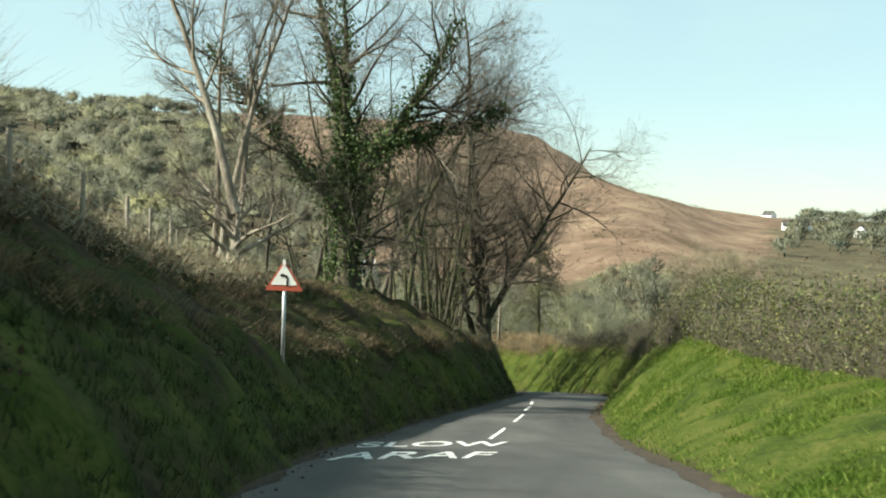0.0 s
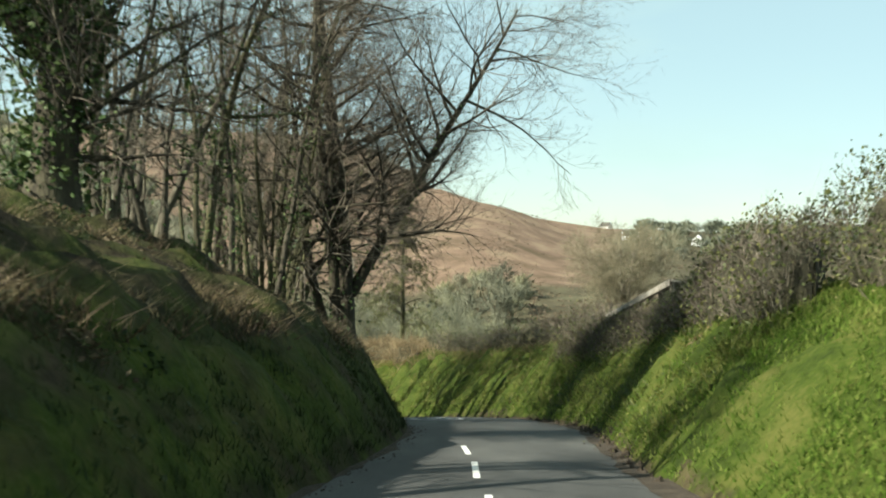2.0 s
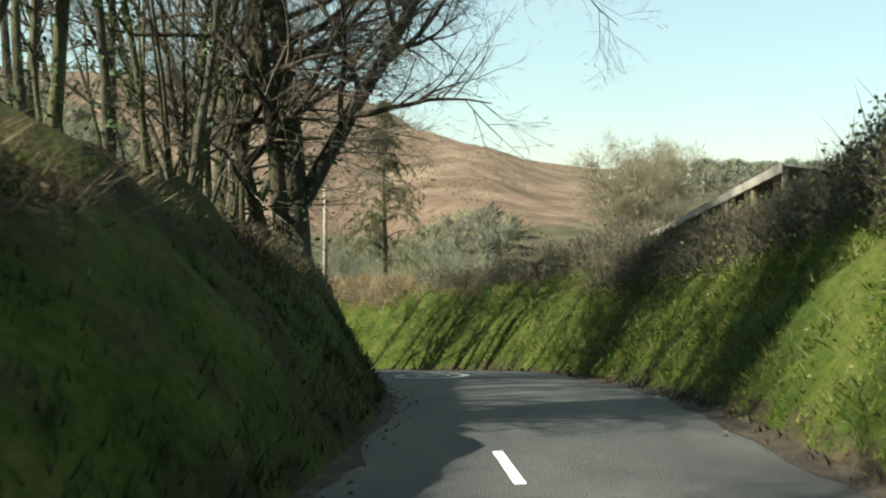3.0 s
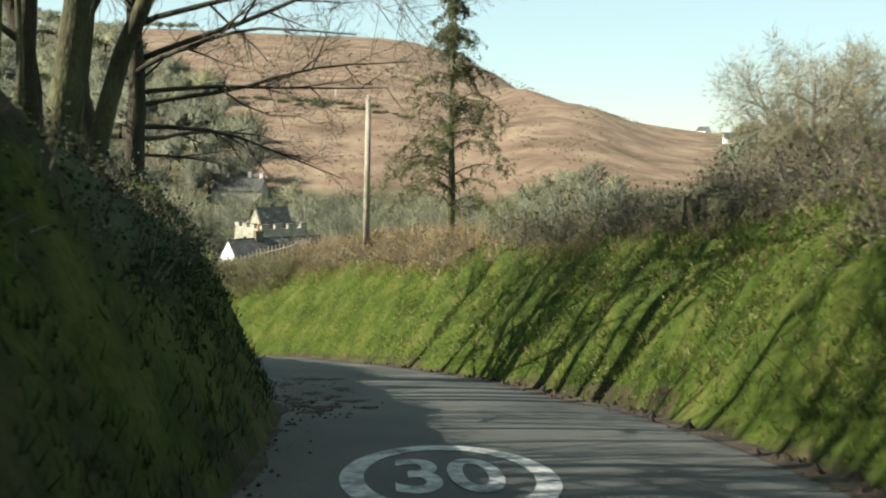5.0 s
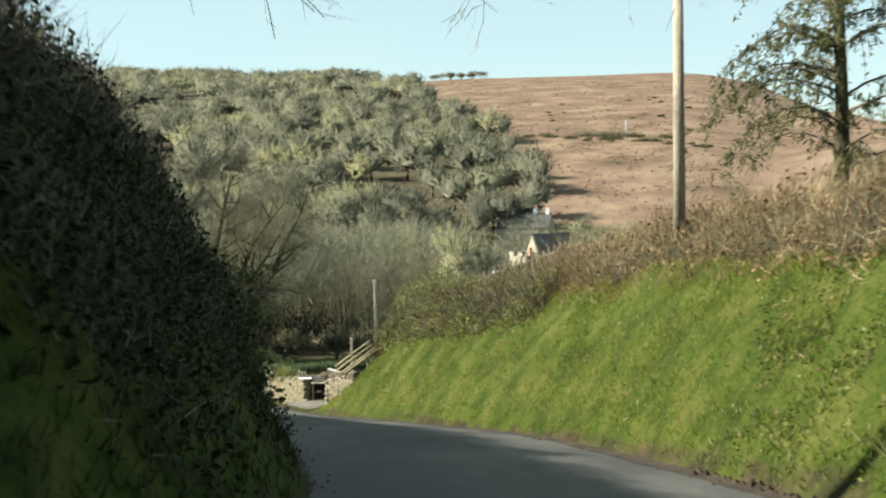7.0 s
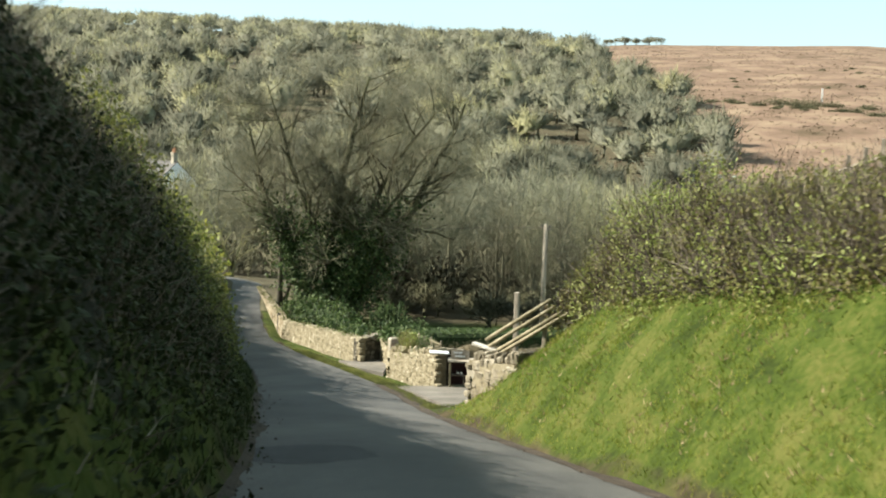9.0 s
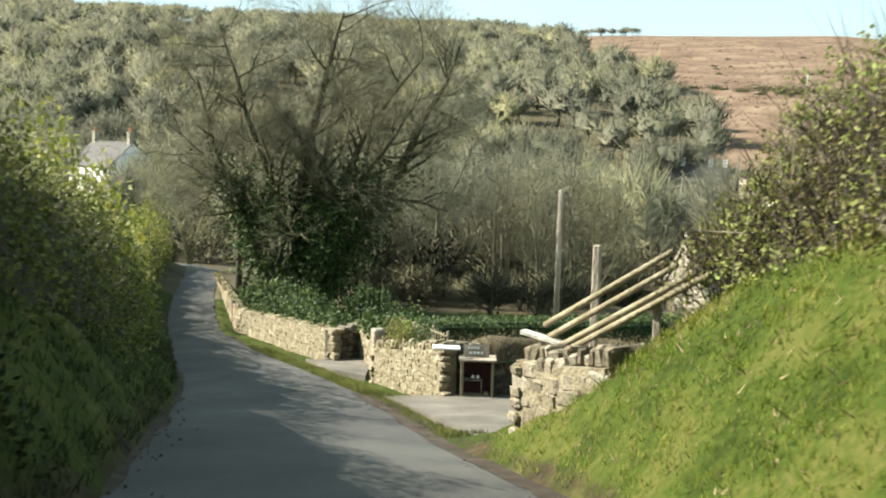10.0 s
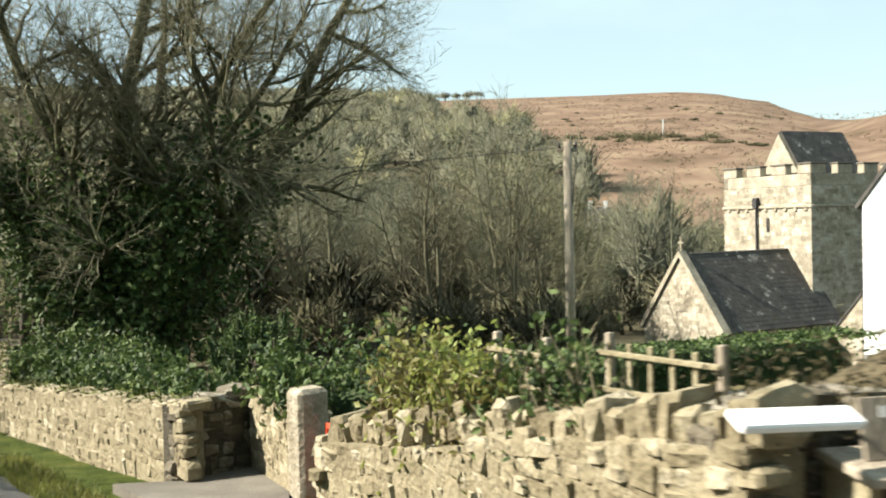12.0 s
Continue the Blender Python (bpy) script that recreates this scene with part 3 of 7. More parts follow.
def build_ground():
    ups = spaced(np.concatenate([np.arange(0, 11.9, 0.34), np.arange(12, 40, 1.2)]).tolist(), 3500)
    us = np.array([-u for u in reversed(ups[1:])] + ups)
    after = spaced([165, 166.0], 3500)
    ys = np.concatenate([[-30 - (a - 165) for a in reversed(after[1:])], np.arange(-30, 165, 0.5), after])
    le, ri = np.interp(ys, YS, ROAD_L)[:, None], np.interp(ys, YS, ROAD_R)[:, None]
    x = (le + ri) / 2 + us[None, :]
    y = np.repeat(ys[:, None], len(us), 1)
    z = land(x, y)
    flat_x, flat_y = x.ravel(), y.ravel()
    near = (np.abs(flat_x) < 70) & (flat_y > -30) & (flat_y < 170)
    lump = np.zeros(len(flat_x))
    lump[near] = [noise.noise((a * 1.1, b * 1.1, 0)) * 0.2 + noise.noise((a * 0.3, b * 0.3, 7)) * 0.25 + noise.noise((a * 2.6, b * 2.6, 3)) * 0.13 for a, b in zip(flat_x[near], flat_y[near])]
    tussock = near & (flat_x > 5) & (flat_x < 14) & (flat_y > 36) & (flat_y < 86)
    lump[tussock] += [noise.fractal((a * 1.1, b * 1.1, 21), 0.8, 2.1, 4) * 0.3 for a, b in zip(flat_x[tussock], flat_y[tussock])]
    rough = near & (flat_x < 4) & (flat_y < 64)
    lump[rough] += [noise.fractal((a * 0.7, b * 0.7, 11), 0.7, 2.2, 4) * 0.42 for a, b in zip(flat_x[rough], flat_y[rough])]
    far = (~near) & (np.hypot(flat_x, flat_y) < 1200)
    lump[far] = [noise.fractal((a * 0.025, b * 0.025, 3), 0.6, 2.1, 4) * 1.4 for a, b in zip(flat_x[far], flat_y[far])]
    away = np.minimum(np.abs(x - le), np.abs(x - ri))
    inside = (x > le + 0.12) & (x < ri - 0.12)
    tame = np.where((y > 111.5) & (x > ri), 0.2, np.where((y > 84) & (x > ri), 0.55, 1.0))
    z = np.where(inside, z - 0.3, z + 0.02 + tame * lump.reshape(x.shape) * smoothstep(away / 1.2) - np.where((y > 112) & (y < 150) & (x > ri + 0.5), 0.14, 0))
    ny, nx = x.shape
    idx = np.arange(ny * nx).reshape(ny, nx)
    faces = np.stack([idx[:-1, :-1], idx[:-1, 1:], idx[1:, 1:], idx[1:, :-1]], -1).reshape(-1, 4)
    ob = raw("ground", np.stack([flat_x, flat_y, z.ravel()], 1), faces, M["turf"], True)
    vl, vr = beside(flat_x, flat_y)
    r, th = np.hypot(flat_x, flat_y - 70), np.degrees(np.arctan2(-flat_x, flat_y - 70))
    heath = smoothstep((th + 22) / 4) * smoothstep((r - 228) / 40) * smoothstep((np.interp(r, [240, 450, 900], [8.5, 13, 18]) - th) / 4) * smoothstep((th + 60) / 20)
    wood = smoothstep((r - 74) / 10) * (flat_y > 142)
    edge = np.where(vl + vr < 0.22, 0.55, 0)
    # Left-bank litter also darkens the face, putting its shade into the ground colour.
    bank = np.where((vl > 0) & (vl < 14) & (flat_y < 62), np.clip(0.32 + vl * 0.12, 0, 0.56), 0) + np.where((vl > 0.2) & (vl < 14) & (flat_y >= 62), np.clip(0.2 + vl * 0.09, 0, 0.6), 0)
    top = np.where(vr > 0, smoothstep((vr / np.interp(flat_y, YS, BANK_RW) - 0.75) / 0.4) * 0.5, 0) * (flat_y < 112)
    for name, val in (("heath", heath), ("wood", wood), ("litter", np.maximum(np.maximum(edge, bank), top))):
        ob.data.attributes.new(name, 'FLOAT', 'POINT').data.foreach_set("value", np.asarray(val, np.float32))
    return tagged(ob, "grassy roadside banks, fields and brown heath hill", "ground", kind="structure")


build_ground()


def road_z(x, y):
    a, b = at(ROAD_L, y), at(ROAD_R, y)
    k = (x - a) / (b - a)
    return at(ROAD_Z, y) + 0.07 * (1 - (2 * k - 1) ** 2)


def build_road():
    ry, ks = np.arange(-60, 240, 0.5), np.linspace(0, 1, 13)
    wob = np.array([noise.noise((0, y * 0.7, 5)) * 0.14 + noise.noise((0, y * 2.3, 9)) * 0.07 for y in ry])
    wob2 = np.array([noise.noise((4, y * 0.7, 5)) * 0.16 + noise.noise((4, y * 2.3, 9)) * 0.08 for y in ry])
    a, b = at(ROAD_L, ry) + wob, at(ROAD_R, ry) + wob2
    x = a[:, None] + (b - a)[:, None] * ks
    y = np.repeat(ry[:, None], len(ks), 1)
    z = at(ROAD_Z, y) + 0.07 * (1 - (2 * ks[None] - 1) ** 2)
    n = len(ks)
    idx = np.arange(x.size).reshape(x.shape)
    f = np.stack([idx[:-1, :-1], idx[:-1, 1:], idx[1:, 1:], idx[1:, :-1]], -1).reshape(-1, 4)
    ob = raw("road", np.stack([x.ravel(), y.ravel(), z.ravel()], 1), f, M["asphalt"], True)
    return tagged(ob, "worn grey asphalt lane running downhill between banks", "road", kind="structure")


build_road()


# ---- markings and dirt on the road ----
def draped(name, verts, faces, mat, label, category, lift=0.008, kind="", parent=None):
    v = np.array(verts, float)
    z = road_z(v[:, 0], v[:, 1]) + lift
    ob = new(name, bpy.data.meshes.new(name))
    ob.data.from_pydata(np.column_stack([v[:, :2], z]).tolist(), [], faces)
    ob.data.materials.append(mat)
    return tagged(ob, label, category, kind=kind)


def strip(pts, width):
    p = np.array(pts, float)
    d = np.gradient(p, axis=0)
    d /= np.linalg.norm(d, axis=1, keepdims=True)
    s = np.column_stack([-d[:, 1], d[:, 0]]) * width / 2
    v = np.concatenate([p + s, p - s])
    n = len(p)
    return v, [(i, n + i, n + i + 1, i + 1) for i in range(n - 1)]


line = [(24.8, 0.98), (26, 1.1), (29.4, 1.58), (31.6, 1.98), (34.8, 2.5), (36.2, 2.62), (38.4, 2.98), (39.6, 3.1), (41.4, 3.3)]
lx = lambda y: np.interp(y, *zip(*line))
for y0, y1 in ((25.0, 29.3), (31.6, 34.6), (36.3, 38.4), (39.6, 41.3)):
    ys = np.linspace(y0, y1, 9)
    v, f = strip(np.column_stack([lx(ys), ys]), 0.1)
    tagged(draped("lane_dash", v, f, M["road_paint"], "white painted centre line dash on the lane", "road marking"), group="centre line dashes")


def road_text(word, corners, mat, label, bold=0.012):
    """A painted word: near left, near right, far left, far right corner."""
    cu = bpy.data.curves.new("lettering", 'FONT')
    cu.body, cu.offset = word, bold
    tmp = bpy.data.objects.new("lettering", cu)
    scene.collection.objects.link(tmp)
    me = bpy.data.meshes.new_from_object(tmp.evaluated_get(bpy.context.evaluated_depsgraph_get()))
    bpy.data.objects.remove(tmp)
    bm = bmesh.new()
    bm.from_mesh(me)
    bmesh.ops.triangulate(bm, faces=bm.faces)
    co = np.array([v.co for v in bm.verts])
    lo, hi = co.min(0), co.max(0)
    u, w = (co[:, 0] - lo[0]) / (hi[0] - lo[0]), (co[:, 1] - lo[1]) / (hi[1] - lo[1])
    c = np.array(corners, float)
    xy = (c[0] * (1 - u)[:, None] + c[1] * u[:, None]) * (1 - w)[:, None] + (c[2] * (1 - u)[:, None] + c[3] * u[:, None]) * w[:, None]
    faces = [[v.index for v in f.verts] for f in bm.faces]
    bm.free()
    return draped("road_lettering", xy, faces, mat, label, "road marking")


road_text("ARAF", [(-2.0, 16.2), (0.62, 17.4), (-1.95, 18.4), (0.95, 19.6)], M["road_paint"], "white painted word on the lane, first of two")
road_text("SLOW", [(-1.9, 20.3), (1.22, 21.9), (-1.9, 22.5), (1.4, 24.0)], M["road_paint"], "white painted word on the lane, second of two")
road_text("30", [(4.75, 57.25), (5.7, 57.25), (4.75, 59.0), (5.7, 59.0)], M["worn_paint"], "worn painted speed figure inside a ring", 0.02)
ring_a = np.linspace(0, 2 * np.pi, 49)[:-1]
outer = np.column_stack([5.22 + 0.95 * np.cos(ring_a), 58.1 + 1.85 * np.sin(ring_a)])
inner = np.column_stack([5.22 + 0.74 * np.cos(ring_a), 58.1 + 1.5 * np.sin(ring_a)])
draped("speed_ring", np.concatenate([outer, inner]), [(i, (i + 1) % 48, 48 + (i + 1) % 48, 48 + i) for i in range(48)], M["worn_paint"], "worn white painted ring on the lane", "road marking")


def blotch(name, x, y, rx, ry, seed, mat, label, lift=0.006, rough=0.5):
    rng = np.random.default_rng(seed)
    n = 64
    a = np.linspace(0, 2 * np.pi, n, endpoint=False)
    r = np.array([1 + rough * (noise.noise((math.cos(k) * 1.3 + seed, math.sin(k) * 1.3, seed)) + 0.6 * noise.noise((math.cos(k) * 4 + seed, math.sin(k) * 4, seed + 9))) + rng.uniform(-0.2, 0.2) * min(1, rough * 1.5) for k in a])
    v = np.concatenate([[[x, y]], np.column_stack([x + rx * r * np.cos(a), y + ry * r * np.sin(a)])])
    return draped(name, v, [(0, 1 + i, 1 + (i + 1) % n) for i in range(n)], mat, label, "road dirt", lift, "stuff")


mud_rng = np.random.default_rng(61)
for k in range(34):
    along = mud_rng.uniform(63.5, 73.5)
    size = 0.06 + 0.2 * mud_rng.random() ** 2
    blotch("mud_patch", 3.9 - (along - 64) * 0.12 + mud_rng.normal(0, 0.6), along, size, size * mud_rng.uniform(1.0, 2.0), k + 3, M["dirt"], "dried mud spread over the lane", 0.005 + 0.00012 * k, 0.85)
blotch("tar_patch", -8.9, 98.2, 0.75, 1.6, 40, M["patch"], "dark repaired tar patch in the lane", 0.005, 0.2)
blotch("tar_patch", 2.0, 47.0, 0.6, 2.2, 41, M["patch"], "dark repaired tar patch in the lane", 0.005, 0.2)


def edge_dirt():
    """A ragged strip of soil and grit along both edges of the lane."""
    rng = np.random.default_rng(5)
    vs, fs, n = [], [], 0
    for table, sign in ((ROAD_L, 1), (ROAD_R, -1)):
        ys = np.arange(-10, 118, 0.35)
        x = at(table, ys)
        w = np.array([(0.16 if sign > 0 else 0.38) + 0.2 * noise.noise((y * 0.5, sign, 2)) + 0.12 * noise.noise((y * 2.1, sign, 5)) for y in ys])
        a = np.column_stack([x - sign * 0.3, ys, road_z(np.clip(x, at(ROAD_L, ys), at(ROAD_R, ys)), ys) + 0.05])
        inner_x = x + sign * np.maximum(w, 0.08)
        b = np.column_stack([inner_x, ys, road_z(inner_x, ys) + 0.007])
        k = len(ys)
        vs += [a, b]
        fs += [(n + i, n + i + 1, n + k + i + 1, n + k + i) if sign < 0 else (n + i, n + k + i, n + k + i + 1, n + i + 1) for i in range(k - 1)]
        n += 2 * k
    tagged(raw("verge_dirt", np.concatenate(vs), fs, M["dirt"], True), "ragged brown soil and grit along the lane edges", "dirt", kind="stuff")
    pts = []
    for table, sign in ((ROAD_L, 1), (ROAD_R, -1)):
        y = rng.uniform(-5, 116, 900)
        x = at(table, y) + sign * np.abs(rng.normal(0.12, 0.22, 900))
        pts.append(np.column_stack([x, y, road_z(x, y)]))
    y = rng.uniform(36, 84, 700)
    x = at(ROAD_R, y) + rng.normal(0.02, 0.14, 700)
    clods = np.column_stack([x, y, road_z(x, y) + 0.02])
    y = rng.uniform(63, 75, 150)
    x = at(ROAD_L, y) + np.abs(rng.normal(0.5, 0.7, 150))
    pts.append(np.column_stack([x, y, road_z(x, y)]))
    p = np.concatenate(pts + [clods])
    s = np.concatenate([rng.uniform(0.008, 0.034, len(p) - len(clods)), rng.uniform(0.03, 0.11, len(clods))])[:, None]
    corner = np.array([(0, 0, 1.0), (1, 0, 0), (0, 1, 0), (-1, 0, 0), (0, -1, 0)])
    v = p[:, None] + corner[None] * s[:, None] * rng.uniform(0.6, 1.3, (len(p), 5, 1))
    i = np.arange(len(p))[:, None] * 5
    f = np.concatenate([np.column_stack([i, i + a, i + b]) for a, b in ((1, 2), (2, 3), (3, 4), (4, 1))])
    tagged(raw("grit", v.reshape(-1, 3), f, M["dirt"]), "loose stones and clods along the lane edges", "grit", kind="stuff")


edge_dirt()


# ---- warning sign and roadside furniture ----
def warning_sign(x, y, top, foot):
    s = thing("road_sign", (x, y, foot), "triangular bend warning sign on a grey post", "road sign", rz=-4)
    h = top - foot
    part("post", rod(bmesh.new(), (0, 0.03, -0.4), (0, 0.03, h - 0.1), 0.038, sides=12), M["galvanised"], s, smooth=True)

    def tri(side, y0, y1, lift=0.0, r=0.06):
        hh = side * 0.8
        c = [(-side / 2, 0), (side / 2, 0), (0, hh)]
        pts = []
        for i in range(3):
            p, a, b = Vector(c[i]), Vector(c[i - 1]), Vector(c[(i + 1) % 3])
            d0, d1 = (a - p).normalized() * r * side, (b - p).normalized() * r * side
            pts += [p + d0, p + (d0 + d1) * 0.18, p + d1]
        return prism([(p.x, h - hh + p.y + lift) for p in pts], y0, y1)

    part("plate", tri(0.78, -0.012, 0.0), M["sign_red"], s, "faded red border")
    part("face", tri(0.55, -0.02, -0.0125, -0.07), M["sign_white"], s, "white triangular face")
    arrow = [(0.05, 0.10), (0.09, 0.10), (0.09, 0.27), (0.06, 0.31), (-0.02, 0.33), (-0.02, 0.35), (-0.09, 0.305), (-0.02, 0.255), (-0.02, 0.28), (0.035, 0.26), (0.05, 0.24)]
    part("arrow", prism([(a, b + h - 0.62) for a, b in arrow], -0.026, -0.0205), M["dark"], s, "black left bend symbol")
    for dz in (0.18, 0.42):
        part("clip", boxed(-0.06, 0.06, 0.0, 0.075, h - dz - 0.03, h - dz, 0.004), M["galvanised"], s)
    # Small pale streak at the sign's top, in the face's white.
    part("mud_splash", prism([(-0.03, h), (0.02, h + 0.005), (0.035, h - 0.09), (0.0, h - 0.12), (-0.035, h - 0.08)], -0.03, -0.0265), M["sign_white"], s, "pale streak at the top")


warning_sign(-3.42, 20.42, 0.40, floor_at(-3.42, 20.42))


def post_and_wire(points, label):
    fence = thing("wire_fence", (0, 0, 0), label, "fence")
    tops = []
    for k, (x, y) in enumerate(points):
        z = floor_at(x, y)
        lean = random.uniform(-0.06, 0.06)
        bm = rod(bmesh.new(), (x, y, z - 0.3), (x + lean, y, z + 1.25), 0.05, 0.045, 7)
        part("post", bm, M["timber"], fence)
        tops.append((x, y, z))
    for h in (0.45, 0.8, 1.15):
        t = Tubes()
        t.add([(x, y, z + h) for x, y, z in tops], [0.006] * len(tops), 4)
        t.make("wire", M["galvanised"], fence)


post_and_wire([(-6.4, 9), (-6.5, 12), (-6.6, 15), (-6.6, 18), (-6.8, 21), (-7.2, 24), (-7.6, 27), (-8.2, 30)], "grey timber posts and wire along the bank top")


def telegraph_pole(x, y, z0, z1, fittings, label):
    p = thing("telegraph_pole", (x, y, z0), label, "pole")
    h = z1 - z0
    part("pole", rod(bmesh.new(), (0, 0, -0.6), (0, 0, h), 0.15, 0.11, 14), M["timber"], p, smooth=True)
    if fittings:
        part("crossarm", boxed(-0.28, 0.28, -0.05, 0.05, h - 0.28, h - 0.18, 0.01), M["timber"], p)
        for a in (-0.22, 0.0, 0.22):
            bm = rod(bmesh.new(), (a, 0, h - 0.18), (a, 0, h - 0.02), 0.035, 0.05, 8)
            part("insulator", bm, M["insulator"], p, smooth=True)
        t = Tubes()
        t.add([(0.12, -0.05, h - 0.2), (0.24, -0.1, h - 0.6), (0.16, -0.1, h - 1.1), (0.1, -0.02, h - 1.8)], [0.015] * 4, 5)
        t.make("cable_loop", M["insulator"], p)
    else:
        part("cap", rod(bmesh.new(), (0, 0, h), (0, 0, h + 0.05), 0.12, 0.06, 12), M["timber"], p)
    return p


telegraph_pole(4.08, 92.17, floor_at(4.08, 92.17), -4.3, False, "weathered brown timber pole standing above the bank")
telegraph_pole(-17.8, 141.28, -22.6, -16.25, True, "weathered timber telegraph pole with insulators behind the hedge")
wire = Tubes()
wire.add([(-17.8 + t * -60, 141.3 + t * -8, -16.4 - 3.2 * t * (1 - t) - 1.0 * t) for t in np.linspace(0, 1, 16)], [0.012] * 16, 4)
tagged(wire.make("overhead_wire", M["insulator"]), "thin black overhead wire running from the pole", "cable")


# ---- trees along the lane ----
def cfg(**k):
    c = dict(BARE)
    c.update(k)
    return c


def on(x, y, dz=-0.05):
    return (x, y, floor_at(x, y) + dz)


tree("tall ivy-clad tree with heavy forked limbs on the bank", on(-4.6, 42.6), [((0, 0, 0), (0.05, 0, 1), 14, 0.48), ((0, 0.1, 3.0), (-0.66, 0, 0.75), 9.5, 0.24), ((-0.1, 0, 3.7), (-0.14, 0.1, 1), 10, 0.26), ((0.4, 0, 4.6), (0.5, 0.1, 0.8), 8, 0.24), ((0.5, 0, 5.8), (0.9, -0.1, 0.3), 6.5, 0.17), ((-0.6, 0.1, 0), (0.22, 0.1, 1), 4.5, 0.2)], cfg(n=[13, 8, 5, 3], len=[4.4, 2.5, 1.4, 0.7], wander=[0.07, 0.13, 0.15, 0.17], ivy_level=0, spray=(2, 0.45, 0.004)), 11, "dark_bark", "twig", (11000, 0.17, 0.076, 13))
tree("leaning bare birch-like tree on the bank top", on(-7.3, 33.0), [((0, 0, 0), (0.08, 0, 1), 2.2, 0.2), ((0.15, 0, 2.1), (-0.3, 0.1, 0.95), 11, 0.17)], cfg(n=[12, 7, 5, 3], len=[4.2, 2.2, 1.1, 0.5], bare=[0.3, 0.2, 0.15, 0.1], pull=(-0.5, 0, 0)), 12, "pale_bark", "twig")
tree("cluster of slender pale trunks rising from one base", on(-8.2, 35.4), [((0, 0, 0), (0.02, 0, 1), 13, 0.15), ((0.35, 0.1, 0), (0.06, 0.02, 1), 12, 0.13), ((-0.25, 0.2, 0), (-0.08, 0, 1), 12, 0.12), ((0.1, -0.2, 0), (0.12, 0, 1), 8, 0.08)], cfg(n=[9, 6, 4, 3], len=[3.2, 1.7, 0.9, 0.45], bare=[0.4, 0.2, 0.15, 0.1]), 13, "pale_bark", "twig")
tree("two-stemmed bare tree with branches sweeping over the lane", on(1.7, 54.8), [((0, 0, 0), (0.01, 0, 1), 18, 0.3), ((0.15, 0, 1.6), (0.5, -0.1, 0.8), 10.5, 0.2), ((-0.5, 0.3, 0), (-0.25, 0.1, 1), 10, 0.17), ((-0.25, -0.1, 0.6), (-0.12, -0.05, 1), 13, 0.2)], cfg(n=[37, 9, 5, 4], full=18, len=[5.2, 2.4, 1.2, 0.65], bare=[0.16, 0.15, 0.1, 0.1], angle=[(52, 84), (30, 62), (25, 58), (25, 55)], lift=[0.01, 0.03, 0.02, 0.02], wander=[0.035, 0.12, 0.15, 0.17], rmax=[0.08, 0.032, 0.012, 0.005], pull=(0.35, 0.0, 0), cone=0.42, ivy_level=0, spray=(2, 0.3, 0.0035)), 14, "dark_bark", "twig", (1500, 0.05, 0.055, 9))
tree("dark leaning trunks overhanging the lane from the bank", on(-1.1, 71.8), [((-0.3, 0, 0), (0.03, -0.05, 1), 16, 0.28), ((-0.9, 0.5, 0), (0.1, -0.06, 0.98), 16, 0.22), ((-1.4, -0.3, 0), (-0.05, -0.1, 1), 14, 0.24), ((-0.8, -2.2, 0), (0.08, -0.12, 1), 15, 0.22)], cfg(wander=[0.085, 0.12, 0.14, 0.16], n=[11, 8, 6, 4], len=[3.6, 2.0, 1.1, 0.5], bare=[0.25, 0.25, 0.12, 0.1], lift=[0.0, 0.02, 0.01, 0.01], pull=(0.3, -0.1, 0.1)), 15, "dark_bark", "twig")
tree("low bare boughs reaching out over the lane", on(-0.6, 71.6), [((-0.08, 0.06, 1.75), (0.25, 0.95, 0.06), 8.0, 0.065), ((-0.08, 0.04, 2.0), (0.72, 0.65, 0.12), 6.2, 0.06), ((-0.1, 0, 2.7), (0.85, 0.25, 0.2), 5.6, 0.06), ((0, 0, 0), (0.05, 0, 1), 9.0, 0.24), ((0.03, 0.06, 1.4), (0.35, 0.9, 0.05), 4.0, 0.04), ((-0.12, 0, 3.3), (0.92, -0.2, 0.3), 7.5, 0.07), ((-0.15, 0.02, 4.0), (0.8, -0.5, 0.32), 8, 0.07), ((-0.12, 0, 3.0), (0.6, -0.75, 0.25), 7.5, 0.06), ((-0.18, 0, 4.8), (0.95, 0.15, 0.3), 8, 0.07), ((-0.1, 0.04, 2.4), (0.85, 0.5, 0.25), 7.0, 0.06), ((-0.2, 0, 5.6), (0.75, -0.2, 0.4), 7.5, 0.06)], cfg(n=[10, 5, 4, 2], full=8, len=[2.0, 1.0, 0.55, 0.3], bare=[0.25, 0.2, 0.12, 0.1], angle=[(22, 62), (25, 55), (25, 55), (25, 50)], wander=[0.05, 0.16, 0.18, 0.2], lift=[-0.03, 0.0, 0.02, 0.01], rmax=[0.035, 0.016, 0.008, 0.005], spray=(1, 0.2, 0.003)), 25, "dark_bark", "twig")
tree("mossy bare tree on the lane bank", on(-0.4, 65.6), [((0, 0, 0), (0.12, -0.15, 1), 15, 0.28), ((0.3, 0.2, 0), (0.35, -0.1, 0.95), 10, 0.18), ((-0.4, 1.6, 0), (0.1, 0.05, 1), 15, 0.22)], cfg(n=[10, 8, 5, 4], len=[5.5, 2.6, 1.2, 0.6], bare=[0.35, 0.25, 0.12, 0.1], angle=[(60, 85), (25, 60), (25, 65), (25, 60)], lift=[0.0, -0.005, 0.01, 0.0], pull=(0.6, -0.2, 0)), 16, "mossy_bark", "twig")
SLIM = cfg(n=[9, 5, 4, 2], len=[2.8, 1.4, 0.8, 0.45], bare=[0.25, 0.2, 0.15, 0.1], levels=4, wander=[0.075, 0.13, 0.17, 0.2])
stems = np.random.default_rng(21)
